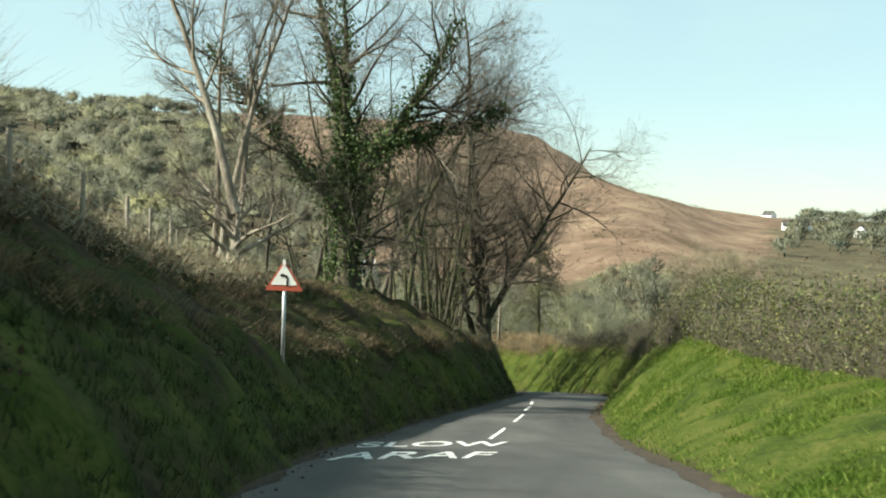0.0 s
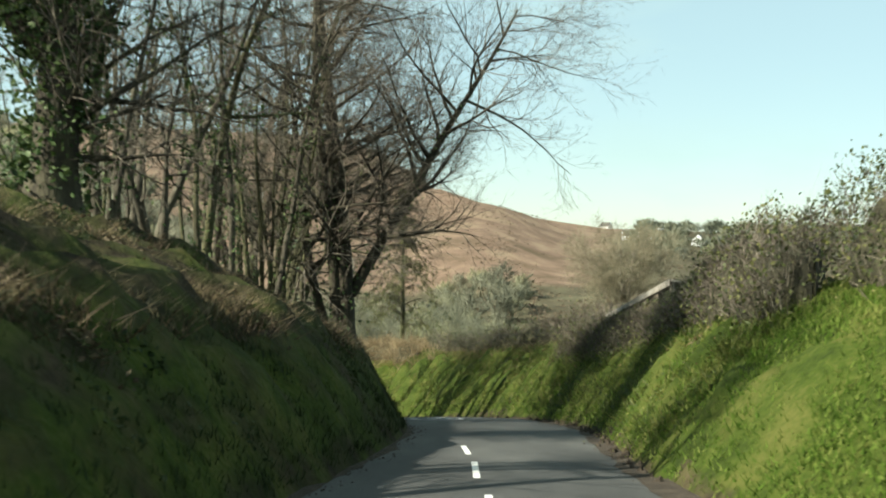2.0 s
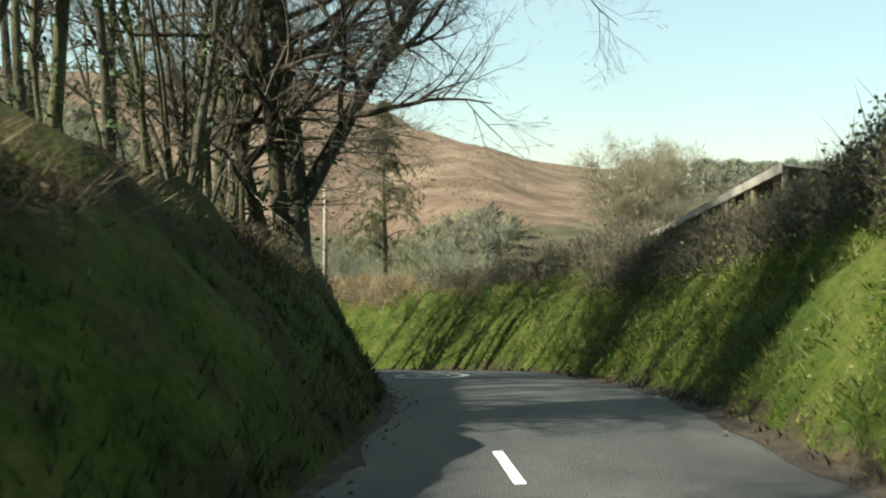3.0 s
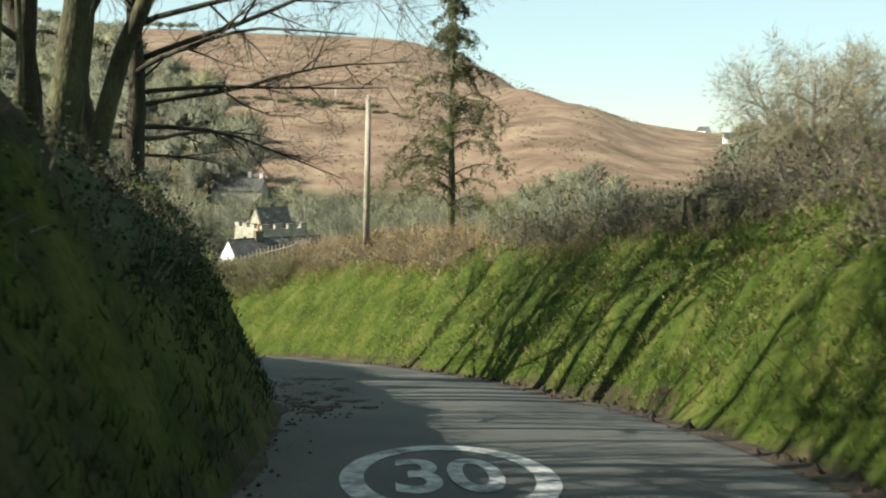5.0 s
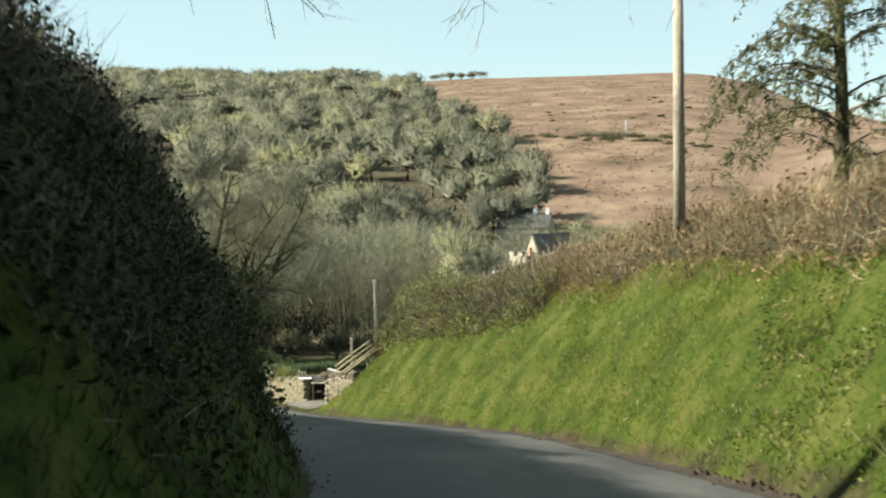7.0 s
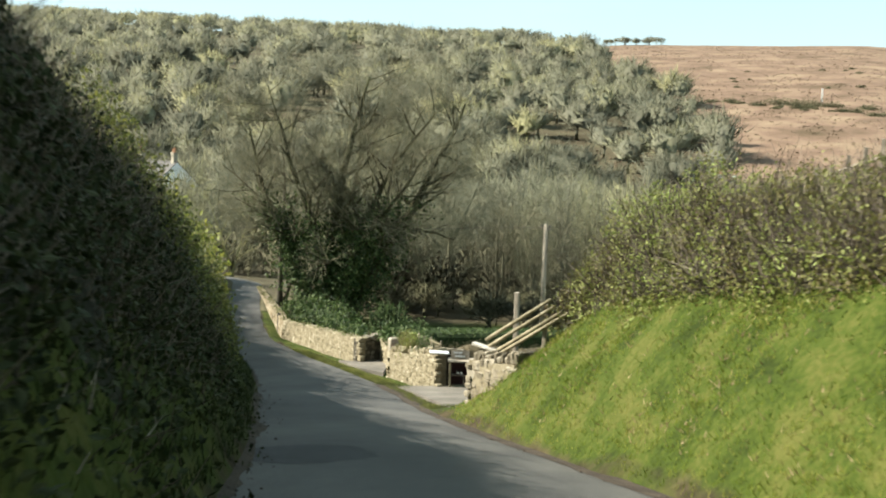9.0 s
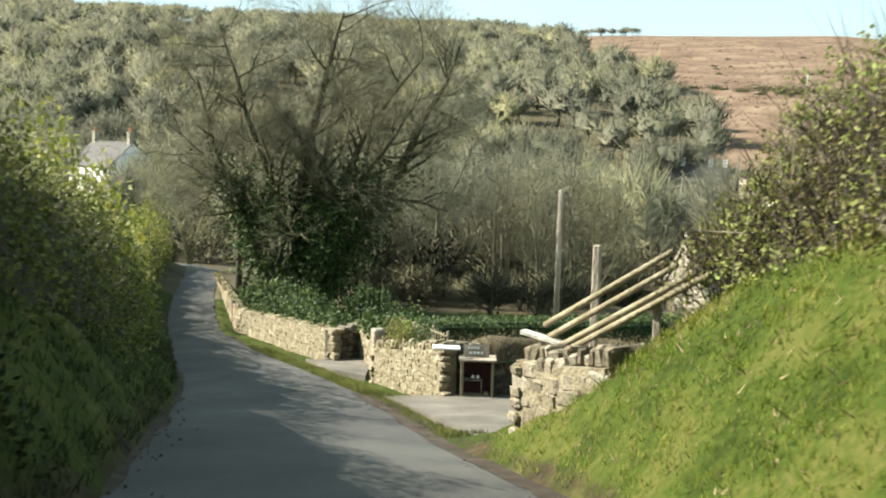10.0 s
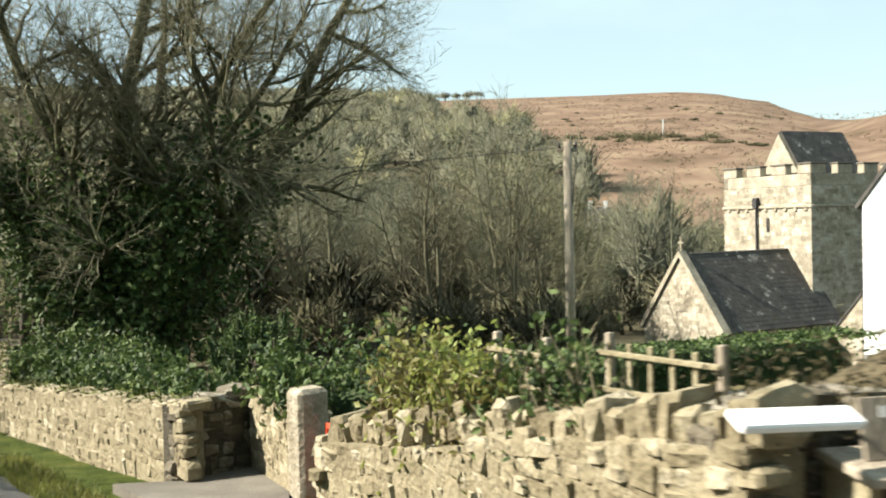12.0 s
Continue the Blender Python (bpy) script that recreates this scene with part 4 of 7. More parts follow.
for k, (x, y) in enumerate([(-4.0, 45.2), (-2.3, 47.4), (-3.6, 48.8), (-2.4, 49.7), (-1.6, 51.2), (-3.0, 52.4), (-5.2, 47.6), (-5.6, 51.5), (-0.6, 53.0), (-1.2, 54.3), (-3.9, 54.6), (-0.2, 56.9), (-2.8, 57.8), (0.3, 60.6), (-6, 63), (-7.5, 66), (-6.8, 69.5), (-9, 61), (-8, 57), (-6.5, 59.5), (-10, 65), (-7, 54), (-9.5, 51)]):
    d = (stems.uniform(-0.12, 0.12), stems.uniform(-0.1, 0.1), 1)
    tree("slender bare woodland tree on the bank", on(x, y), [((0, 0, 0), d, stems.uniform(9, 14), stems.uniform(0.07, 0.16))], SLIM, 30 + k, "mossy_bark" if k % 2 else "bark", "twig", (900, 0.14, 0.06, 8) if k in (0, 1, 3, 4, 6, 8, 9) else None, group="slender trees on the bank")
for k, (x, y) in enumerate([(-7.8, 65.3), (-7.4, 67.2), (-8.2, 70.6), (-7.6, 73.8), (-8.0, 75.3), (-7.5, 77.6)]):
    d = (stems.uniform(-0.05, 0.05), stems.uniform(-0.05, 0.05), 1)
    tree("tall straight woodland tree set back on the bank", on(x, y), [((0, 0, 0), d, stems.uniform(13, 16), stems.uniform(0.25, 0.34))], cfg(n=[8, 5, 3, 2], len=[3.0, 1.5, 0.8, 0.45], bare=[0.6, 0.2, 0.15, 0.1]), 80 + k, "bark", "twig", group="tall trees on the bank")
COPPICE = cfg(n=[4, 3, 3, 2], len=[2.2, 1.1, 0.6, 0.35], bare=[0.25, 0.2, 0.15, 0.1], wander=[0.08, 0.13, 0.17, 0.2])
for k, (x, y, n) in enumerate([(-0.7, 55.3, 10), (-1.9, 56.8, 8), (-0.3, 62.2, 8)]):
    st = []
    for j in range(n):
        a = stems.uniform(0, 2 * math.pi)
        st.append(((0.35 * math.cos(a), 0.35 * math.sin(a), 0), (0.22 * math.cos(a), 0.22 * math.sin(a), 1), stems.uniform(6, 11), stems.uniform(0.04, 0.085)))
    tree("coppiced clump of many thin bare stems", on(x, y), st, COPPICE, 50 + k, "mossy_bark", "grey_twig", group="coppiced clumps")
tree("small ivy-green understorey tree among the stems", on(-3.0, 46.4), [((0, 0, 0), (0.1, 0.1, 1), 5.5, 0.09)], cfg(n=[8, 5, 3, 3], len=[1.8, 0.9, 0.5, 0.3]), 61, "bark", "twig", (160, 0.35, 0.07, 6))
tree("pale rounded bare tree in the field beyond the hedge", on(23.8, 93.8), [((0, 0, 0), (0, 0, 1), 7.4, 0.3), ((0, 0, 1.4), (0.35, 0, 0.9), 6.6, 0.2), ((0, 0, 1.4), (-0.35, 0.1, 0.9), 6.6, 0.2), ((0, 0, 1.5), (0.1, 0.35, 0.9), 6.2, 0.18), ((0, 0, 1.5), (0.0, -0.35, 0.9), 6.2, 0.18)], cfg(n=[12, 8, 6, 4], len=[2.9, 1.7, 0.9, 0.5], bare=[0.2, 0.2, 0.15, 0.1], lift=[0.02, 0.05, 0.04, 0.03], spray=(3, 0.4, 0.007)), 17, "pale_bark", "pale_twig")
tree("great spreading tree, its trunks wrapped in ivy, behind the wall", on(-30.6, 140.4), [((0, 0, 0), (-0.1, 0, 1), 15, 0.46), ((0.7, 0.3, 0), (0.14, 0.1, 1), 15, 0.45), ((-0.8, 0.2, 0), (-0.42, 0, 1), 12.5, 0.32), ((-0.5, -0.2, 3.2), (-0.75, -0.1, 0.8), 9.5, 0.22), ((0.8, -0.2, 1.6), (0.42, -0.1, 1), 12.5, 0.3), ((0.9, 0, 3.6), (0.8, 0.1, 0.75), 9, 0.22), ((-0.3, -0.4, 3.0), (-0.2, -0.4, 1), 11.5, 0.26), ((0.3, 0.3, 3.5), (0.05, 0.4, 1), 11.5, 0.25)], cfg(n=[14, 8, 5, 4], len=[4.9, 2.6, 1.4, 0.8], bare=[0.22, 0.15, 0.12, 0.1], angle=[(40, 75), (28, 55), (25, 50), (20, 45)], lift=[0.012, 0.035, 0.04, 0.03], wander=[0.085, 0.15, 0.16, 0.17], rmax=[0.17, 0.065, 0.022, 0.008], ivy_level=0, spray=(2, 0.5, 0.007)), 18, "mossy_bark", "crown_twig", (15000, 0.36, 0.1, 7.2))
tree("bare young tree beside the great ivied tree", on(-37.5, 146), [((0, 0, 0), (0, 0, 1), 12, 0.2), ((0.3, 0, 0), (0.25, 0.1, 1), 10, 0.14)], cfg(n=[10, 7, 5, 3], len=[3.8, 2, 1, 0.5]), 19, "bark", "pale_twig", (300, 0.4, 0.14, 5))


def conifer(x, y, height, label, seed):
    """A thin larch-like conifer with drooping boughs."""
    rng = np.random.default_rng(seed)
    root = thing("conifer", on(x, y), label, "tree")
    trunk, boughs, tips = Tubes(), Tubes(), []
    n = 24
    zs = np.linspace(-0.3, height, n)
    trunk.add(np.column_stack([0.05 * np.sin(zs * 0.8), 0.04 * np.cos(zs * 0.7), zs]), 0.19 * (1 - zs / height * 0.93).clip(0.03, 1.0), 8)
    for k in range(74):
        z = rng.uniform(0.1, 1.0) ** 0.9 * height * 0.97
        a = rng.uniform(0, 2 * np.pi)
        reach = (1 - z / height) * 3.8 * rng.uniform(0.6, 1.25) + 0.3
        s = np.linspace(0, 1, 8)
        out = np.array([np.cos(a), np.sin(a), 0])
        p = np.array([0, 0, z]) + out * (s * reach)[:, None] + np.array([0, 0, 1.0]) * (0.22 * reach * np.sin(s * 2.6) - 0.42 * reach * s ** 2)[:, None] + rng.normal(size=(8, 3)) * 0.03
        boughs.add(p, 0.032 * (1.05 - s), 4)
        for j in range(1, 8):
            for _ in range(3):
                q = p[j] + (p[j - 1] - p[j]) * rng.uniform(0, 1)
                d = rng.normal(size=3) * 0.18 + np.array([0, 0, -0.32]) + out * 0.1
                w = np.linspace(0, 1, 4)[:, None]
                side = q + d * w * rng.uniform(0.5, 1.5)
                boughs.add(side, [0.009, 0.007, 0.005, 0.003], 3)
                tips.append(side[0] + (side[3] - side[0]) * rng.uniform(0, 1, (13, 1)) + rng.normal(size=(13, 3)) * 0.05)
    trunk.make("trunk", M["mossy_bark"], root)
    tagged(boughs.make("branching", M["twig"], root), kind="stuff")
    v, f = leaf_cloud(np.concatenate(tips), 0.075, rng, 0.25)
    tagged(raw("foliage", v, f, M["needle"], False, root, "sparse olive-green needles"), kind="stuff")
    return root


conifer(7.6, 92.7, 11.5, "thin straggly conifer with drooping mossy boughs", 71)


# ---- hedges and undergrowth ----
def along(points, step):
    p = np.array(points, float)
    s = np.concatenate([[0], np.cumsum(np.linalg.norm(np.diff(p, axis=0), axis=1))])
    k = np.arange(0, s[-1], step)
    return np.column_stack([np.interp(k, s, p[:, i]) for i in range(p.shape[1])])


def hedge(label, points, height, width, twigs, leaves, seed, leaf="leaf", twig="twig", core="hedge_core", leaf_size=0.06, shag=0.35, clip=False, sprout=0.5, base=None, category="hedge", core_size=0.6):
    """A hedge along a line: dark filler core, twigs standing out of it and leaves over them. points: x, y and, if
    varying, a factor for the height.
    """
    rng = np.random.default_rng(seed)
    pts = np.array(points, float)
    if pts.shape[1] == 2:
        pts = np.column_stack([pts, np.ones(len(pts))])
    root = thing("hedge", (0, 0, 0), label, category)
    row = along(pts, 0.5)
    d = np.gradient(row[:, :2], axis=0)
    d /= np.linalg.norm(d, axis=1, keepdims=True)
    side = np.column_stack([-d[:, 1], d[:, 0]])
    prof = [(-0.5, 0.0), (-0.5, 0.35), (-0.42, 0.75), (-0.2, 0.98), (0.2, 0.98), (0.42, 0.75), (0.5, 0.35), (0.5, 0.0)] if not clip else [(-0.5, 0), (-0.5, 0.5), (-0.5, 0.9), (-0.4, 1.0), (0.4, 1.0), (0.5, 0.9), (0.5, 0.5), (0.5, 0)]
    rows = []
    for i, (x, y, k) in enumerate(row):
        ring = []
        end = min(1.0, 0.05 + 0.95 * min(i, len(row) - 1 - i) / 2.0)
        for a, h in prof:
            j = 1 + (0.0 if clip else 1.0) * shag * noise.noise((x * 0.8 + a * 3, y * 0.8, h * 2.5 + seed))
            vx, vy = x + side[i, 0] * a * width * core_size * j * end, y + side[i, 1] * a * width * core_size * j * end
            ring.append((vx, vy, (floor_at(vx, vy) if base is None else base) - 0.15 + h * (height * k * core_size * (0.7 + 0.3 * end) * (j if not clip else 1 + 0.02 * j) + 0.1)))
        rows.append(ring)
    v = np.array(rows)
    n, m = v.shape[:2]
    idx = np.arange(n * m).reshape(n, m)
    f = np.stack([idx[:-1, :-1], idx[:-1, 1:], idx[1:, 1:], idx[1:, :-1]], -1).reshape(-1, 4).tolist()
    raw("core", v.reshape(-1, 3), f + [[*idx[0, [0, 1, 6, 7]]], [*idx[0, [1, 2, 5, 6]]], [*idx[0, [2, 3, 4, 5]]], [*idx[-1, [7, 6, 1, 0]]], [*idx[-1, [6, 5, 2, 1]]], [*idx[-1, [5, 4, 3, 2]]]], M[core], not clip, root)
    length = len(row) * 0.5

    def sample(count, inner, outer):
        i = rng.integers(0, len(row), count)
        a = rng.uniform(0, np.pi, count)
        if clip:
            u = rng.uniform(-1, 1, count)
            pick = rng.uniform(0, 1, count) < 0.45
            ox = np.where(pick, np.sign(u), u) * 0.5 * width * core_size
            oz = np.where(pick, rng.uniform(0, 1, count), 1.0) * height * core_size
        else:
            rr = rng.uniform(inner, outer, count)
            lump = np.array([1 + shag * noise.noise((row[j, 0] * 0.8 + math.cos(b) * 1.5, row[j, 1] * 0.8, math.sin(b) * 2 + seed)) for j, b in zip(i, a)])
            ox = np.cos(a) * 0.5 * width * rr * lump
            oz = np.sin(a) ** 0.7 * height * row[i, 2] * rr * lump
        t = rng.uniform(-0.3, 0.3, count)
        x = row[i, 0] + side[i, 0] * ox + d[i, 0] * t
        y = row[i, 1] + side[i, 1] * ox + d[i, 1] * t
        return np.column_stack([x, y, (land(x, y) if base is None else base) + oz]), side[i] * np.sign(ox)[:, None]

    if twigs:
        c, s = sample(int(twigs * length), 0.45, 0.85)
        ln = rng.uniform(0.25, 1.0, (len(c), 1)) * sprout * (0.5 + height * 0.25)
        way = rng.normal(size=(len(c), 3)) * 0.5 + np.array([0, 0, 0.75]) + np.column_stack([s * 0.35, np.zeros(len(c))])
        v, f = blades(c, c + way * ln, 0.009, rng)
        tagged(raw("twig_mass", v, f, M[twig], False, root, "", np.repeat(rng.uniform(0, 1, len(c)), 3)), kind="stuff")
    if leaves:
        c, s = sample(int(leaves * length * 0.7), 0.62, 1.02)
        c = c + rng.normal(size=c.shape) * (0.03 if clip else 0.1)
        v, f = leaf_cloud(c, leaf_size, rng)
        tagged(raw("leafage", v, f, M[leaf], False, root), kind="stuff")
    return root


def right_line(y0, y1, off, step=2.0):
    ys = np.arange(y0, y1 + 0.1, step)
    out = []
    for y in ys:
        c = 1 / math.sqrt(1 + float(np.interp(y, YS, BEND)) ** 2)
        out.append((float(at(ROAD_R, y)) + (float(at(BANK_RW, y)) + off) / c, y))
    return out


def left_line(y0, y1, off, step=2.0):
    ys = np.arange(y0, y1 + 0.1, step)
    out = []
    for y in ys:
        c = 1 / math.sqrt(1 + float(np.interp(y, YS, BEND)) ** 2)
        out.append((float(at(ROAD_L, y)) - (float(at(BANK_LW, y)) + off) / c, y))
    return out


hedge("tangled olive-brown bramble and thorn hedge on the bank", [(x, y, 1.0) for x, y in right_line(6, 38, 0.3)], 2.05, 2.2, 480, 1000, 101, "leaf", "twig", leaf_size=0.038, sprout=0.35)
hedge("dark clipped thorn hedge with a pale sunlit top", [(x, y, np.interp(y, [38, 44, 48, 62], [1.05, 0.9, 0.5, 0.34]) * (1 + 0.5 * noise.noise((y * 0.7, 3, 1)))) for x, y in right_line(38, 62, -0.5)], 1.6, 1.9, 620, 420, 102, "leaf", "twig", leaf_size=0.045, shag=0.15)
hedge("straggling brown bramble and dead bracken on the bank top", [(x, y, 0.7 + 0.5 * noise.noise((y * 0.35, 0, 0))) for x, y in right_line(62, 84, 0.5)], 1.6, 2.0, 380, 170, 103, "leaf", "twig", leaf_size=0.05, shag=0.6)
hedge("arching thorn bushes on the bank top", [(x, y) for x, y in right_line(63, 73, 1.6)], 1.6, 2.0, 420, 120, 104, "dead_leaf", "twig", leaf_size=0.045, shag=0.7)
hedge("pale dead bracken and bramble scrub around the pole", [(x, y, 0.62 + 0.7 * noise.noise((y * 0.6, 4, 0))) for x, y in right_line(84, 101, -0.4, 1.0)], 1.05, 2.4, 480, 240, 105, "dead_leaf", "dry_blade", leaf_size=0.05, shag=0.7, sprout=0.8)
hedge("brown and fresh green thorn hedge above the fence", [(-7.85, 109.55, 1.0), (-6.8, 108.4, 1.2), (-5.4, 106.3, 1.1), (-3.4, 103.3, 0.85), (-1.0, 99.8, 0.55), (0.7, 97.3, 0.4)], 1.5, 1.7, 1000, 3000, 106, "bud_leaf", "twig", leaf_size=0.034, shag=0.5, core_size=0.5, sprout=0.8)
hedge("thin twiggy scrub on the bank top", left_line(-6, 32, -0.2), 0.6, 2.4, 330, 90, 107, "dead_leaf", "pale_twig", shag=0.7, sprout=0.9, core_size=0.4)
hedge("dense bare blackthorn on the bank top", [(x - 1.2, y) for x, y in left_line(8, 18, 0.4)], 2.0, 2.2, 560, 60, 108, "dead_leaf", "twig", shag=0.6, sprout=1.4, core_size=0.4)
hedge("dark ivy and bramble tangle hanging over the lane bank", [(x, y, np.interp(y, [72, 78, 88, 100], [0.25, 0.42, 0.55, 0.46]) + 0.25 * noise.noise((y * 0.3, 1, 0))) for x, y in left_line(72, 100, -0.55)], 2.9, 3.2, 700, 2300, 109, "shade_ivy", "twig", "dark_core", leaf_size=0.04, shag=0.55, core_size=0.7)
hedge("low dark bramble sprawling down the shaded bank face", [(x, y, 0.8 + 0.5 * noise.noise((y * 0.45, 8, 0))) for x, y in left_line(73, 102, -1.8)], 0.9, 2.45, 500, 1900, 116, "shade_ivy", "twig", "dark_core", leaf_size=0.04, shag=0.8, core_size=0.6)
hedge("dark overgrown hedge beside the lane", [(x, y, 0.9 + 0.3 * noise.noise((y * 0.3, 2, 0))) for x, y in left_line(98, 122, -1.0)], 2.2, 2.6, 260, 1900, 110, "lane_leaf", "twig", leaf_size=0.04, shag=0.5)
hedge("fresh yellow-green hedge at the lane side", [(x, y, 0.9 + 0.3 * noise.noise((y * 0.3, 3, 0))) for x, y in left_line(112, 160, -0.8)], 3.4, 3.0, 200, 420, 111, "spring_leaf", "pale_twig", leaf_size=0.09, shag=0.5)
hedge("low bramble and ivy undergrowth beneath the bank trees", [(x, y, 0.8 + 0.4 * noise.noise((y * 0.4, 6, 0))) for x, y in left_line(48, 66, -0.8)], 0.5, 1.6, 160, 900, 112, "shade_blade", "twig", "bank_moss", leaf_size=0.024, shag=0.9, core_size=0.6)
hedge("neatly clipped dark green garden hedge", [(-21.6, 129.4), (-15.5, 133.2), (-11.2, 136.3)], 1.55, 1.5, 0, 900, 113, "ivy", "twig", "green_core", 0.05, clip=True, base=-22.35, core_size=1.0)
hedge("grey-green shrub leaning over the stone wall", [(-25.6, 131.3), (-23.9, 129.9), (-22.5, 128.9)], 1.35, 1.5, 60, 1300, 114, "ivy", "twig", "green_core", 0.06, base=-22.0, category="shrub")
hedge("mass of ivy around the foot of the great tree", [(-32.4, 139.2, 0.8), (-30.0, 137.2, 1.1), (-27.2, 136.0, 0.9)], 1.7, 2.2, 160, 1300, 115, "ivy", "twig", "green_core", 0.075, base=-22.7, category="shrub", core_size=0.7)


def yew(x, y, z, label):
    rng = np.random.default_rng(81)
    root = thing("yew_bush", (x, y, z), label, "shrub")
    cs = []
    core = Tubes()
    for k in range(26):
        a, r = rng.uniform(0, 2 * np.pi), rng.uniform(0, 0.9) ** 0.7
        h = rng.uniform(1.5, 2.3)
        s = np.linspace(0, 1, 6)
        p = np.column_stack([np.cos(a) * r * (0.7 + 0.5 * s), np.sin(a) * r * (0.7 + 0.5 * s), s * h])
        core.add(p, 0.14 * (1 - 0.85 * s) + 0.02, 5)
        t = rng.uniform(0, 1, (230, 1))
        cs.append(p[0] + (p[-1] - p[0]) * t + rng.normal(size=(230, 3)) * 0.11)
    core.make("core", M["green_core"], root)
    v, f = leaf_cloud(np.concatenate(cs), 0.07, rng, 0.3)
    raw("foliage", v, f, M["ivy"], False, root)


yew(-23.3, 132.4, -22.3, "dark upright yew bush behind the wall")


# ---- grass and dead stalks ----
def tufts(name, label, count, pick, mat, height, seed, per=6, width=0.008, droop=0.5):
    rng = np.random.default_rng(seed)
    x, y = pick(rng, count)
    z = land(x, y)
    c = np.repeat(np.column_stack([x, y, z]), per, 0)
    c[:, :2] += rng.normal(size=(len(c), 2)) * 0.06
    h = height * rng.uniform(0.4, 1.3, (len(c), 1))
    way = np.column_stack([rng.normal(size=(len(c), 2)) * droop, np.ones(len(c))])
    v, f = blades(c - np.array([0, 0, 0.05]), c + way * h, width, rng)
    return tagged(raw(name, v, f, M[mat]), label, "grass", kind="stuff")


def verge(side, y0, y1, v0, v1, power=1.0):
    def pick(rng, n):
        y = rng.uniform(y0, y1, n)
        v = v0 + (v1 - v0) * rng.uniform(0, 1, n) ** power
        c = 1 / np.sqrt(1 + np.interp(y, YS, BEND) ** 2)
        return (at(ROAD_R, y) + v / c, y) if side > 0 else (at(ROAD_L, y) - v / c, y)
    return pick


def patchy(pick, scale, level, seed):
    """Keeps a pick of places only where a slow noise is high."""
    def chosen(rng, n):
        x, y = pick(rng, n)
        keep = np.array([noise.noise((a * scale, b * scale, seed)) > level for a, b in zip(x, y)])
        return x[keep], y[keep]
    return chosen


tufts("grass", "short bright green grass on the sunny bank", 55000, verge(1, -4, 84, 0.1, 4.8), "green_blade", 0.06, 201, 3, 0.015, 0.9)
tufts("yellowing_grass", "short yellow-green grass on the lower sunny bank", 24000, verge(1, 84, 111, 0.1, 4.8), "grass_blade", 0.05, 212, 4, 0.008, 0.8)
tufts("long_grass", "longer pale grass tufts on the sunny bank", 6000, verge(1, 0, 111, 0.8, 5.5), "green_blade", 0.12, 202, 6, 0.009, 0.9)
tufts("dry_grass", "straw-coloured dead stalks on the bank top", 5000, verge(1, 50, 111, 2.4, 6.0), "dry_blade", 0.4, 203, 6, 0.007, 0.6)
tufts("upper_bank_grass", "rough yellow-green grass on the high sunny bank", 26000, verge(1, 84, 111, 2.4, 8.5), "grass_blade", 0.09, 207, 5, 0.008, 0.8)
tufts("straw_flecks", "short dead grass among the green on the sunny bank", 15000, verge(1, 55, 111, 0.4, 8.0), "dry_blade", 0.05, 208, 3, 0.01, 1.2)
def herbs(name, label, count, pick, mat, size, seed, per=36, spread_=0.2):
    """Low leafy clumps of bramble, nettle and ivy lying on the bank."""
    rng = np.random.default_rng(seed)
    x, y = pick(rng, count)
    c = np.repeat(np.column_stack([x, y, np.zeros(len(x))]), per, 0) + rng.normal(size=(len(x) * per, 3)) * np.array([spread_, spread_, 0.08]) * np.repeat(rng.uniform(0.5, 1.5, (len(x), 1)), per, 0)
    c[:, 2] = np.abs(c[:, 2]) + 0.01 + land(c[:, 0], c[:, 1])
    v, f = leaf_cloud(c, size, rng)
    return tagged(raw(name, v, f, M[mat]), label, "undergrowth", kind="stuff")


herbs("bank_bramble", "dark leafy bramble and nettle clumps on the rough bank", 420, verge(1, 38, 86, 0.7, 3.4, 0.6), "bramble_green", 0.036, 220)
herbs("bank_moss_cushion", "pale mossy cushions on the rough bank", 300, verge(1, 38, 84, 0.2, 2.6), "lane_leaf", 0.03, 221)
herbs("bank_dead_bramble", "brown withered bramble on the rough bank", 130, verge(1, 40, 86, 1.2, 3.6), "dead_leaf", 0.034, 222, 30)
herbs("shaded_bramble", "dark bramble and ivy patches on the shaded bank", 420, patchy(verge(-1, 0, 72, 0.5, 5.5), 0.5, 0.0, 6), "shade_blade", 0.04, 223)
herbs("shaded_dead_bramble", "brown withered bramble patches on the shaded bank", 300, patchy(verge(-1, 0, 60, 1.0, 6.0), 0.5, 0.0, 12), "old_bracken", 0.04, 224)
# These blades already carry the steep bank's shade in their colour.
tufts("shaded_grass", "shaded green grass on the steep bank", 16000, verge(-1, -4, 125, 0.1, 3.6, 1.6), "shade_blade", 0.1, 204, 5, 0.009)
tufts("dead_bracken", "brown dead bracken and stalks on the steep bank", 9000, patchy(verge(-1, -4, 75, 1.4, 8.0), 0.4, -0.05, 2), "old_bracken", 0.26, 205, 6, 0.009, 0.9)
tufts("shoulder_straw", "tawny dead grass tussocks on the sunlit bank shoulder", 9000, patchy(verge(-1, 2, 57, 1.7, 7.5), 0.55, 0.06, 4), "straw_blade", 0.2, 209, 9, 0.009, 1.1)
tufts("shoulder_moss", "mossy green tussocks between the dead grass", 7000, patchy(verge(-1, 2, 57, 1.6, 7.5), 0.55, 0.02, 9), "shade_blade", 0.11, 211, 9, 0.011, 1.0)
tufts("bank_tussocks", "dark green tussocks low on the rough bank", 3000, verge(1, 38, 84, 0.3, 3.2), "lane_leaf", 0.13, 210, 10, 0.012, 0.9)
tufts("far_verge_grass", "grass strip along the foot of the stone wall", 4000, verge(1, 112, 128, 0.0, 0.65), "lane_leaf", 0.1, 206, 5, 0.01)


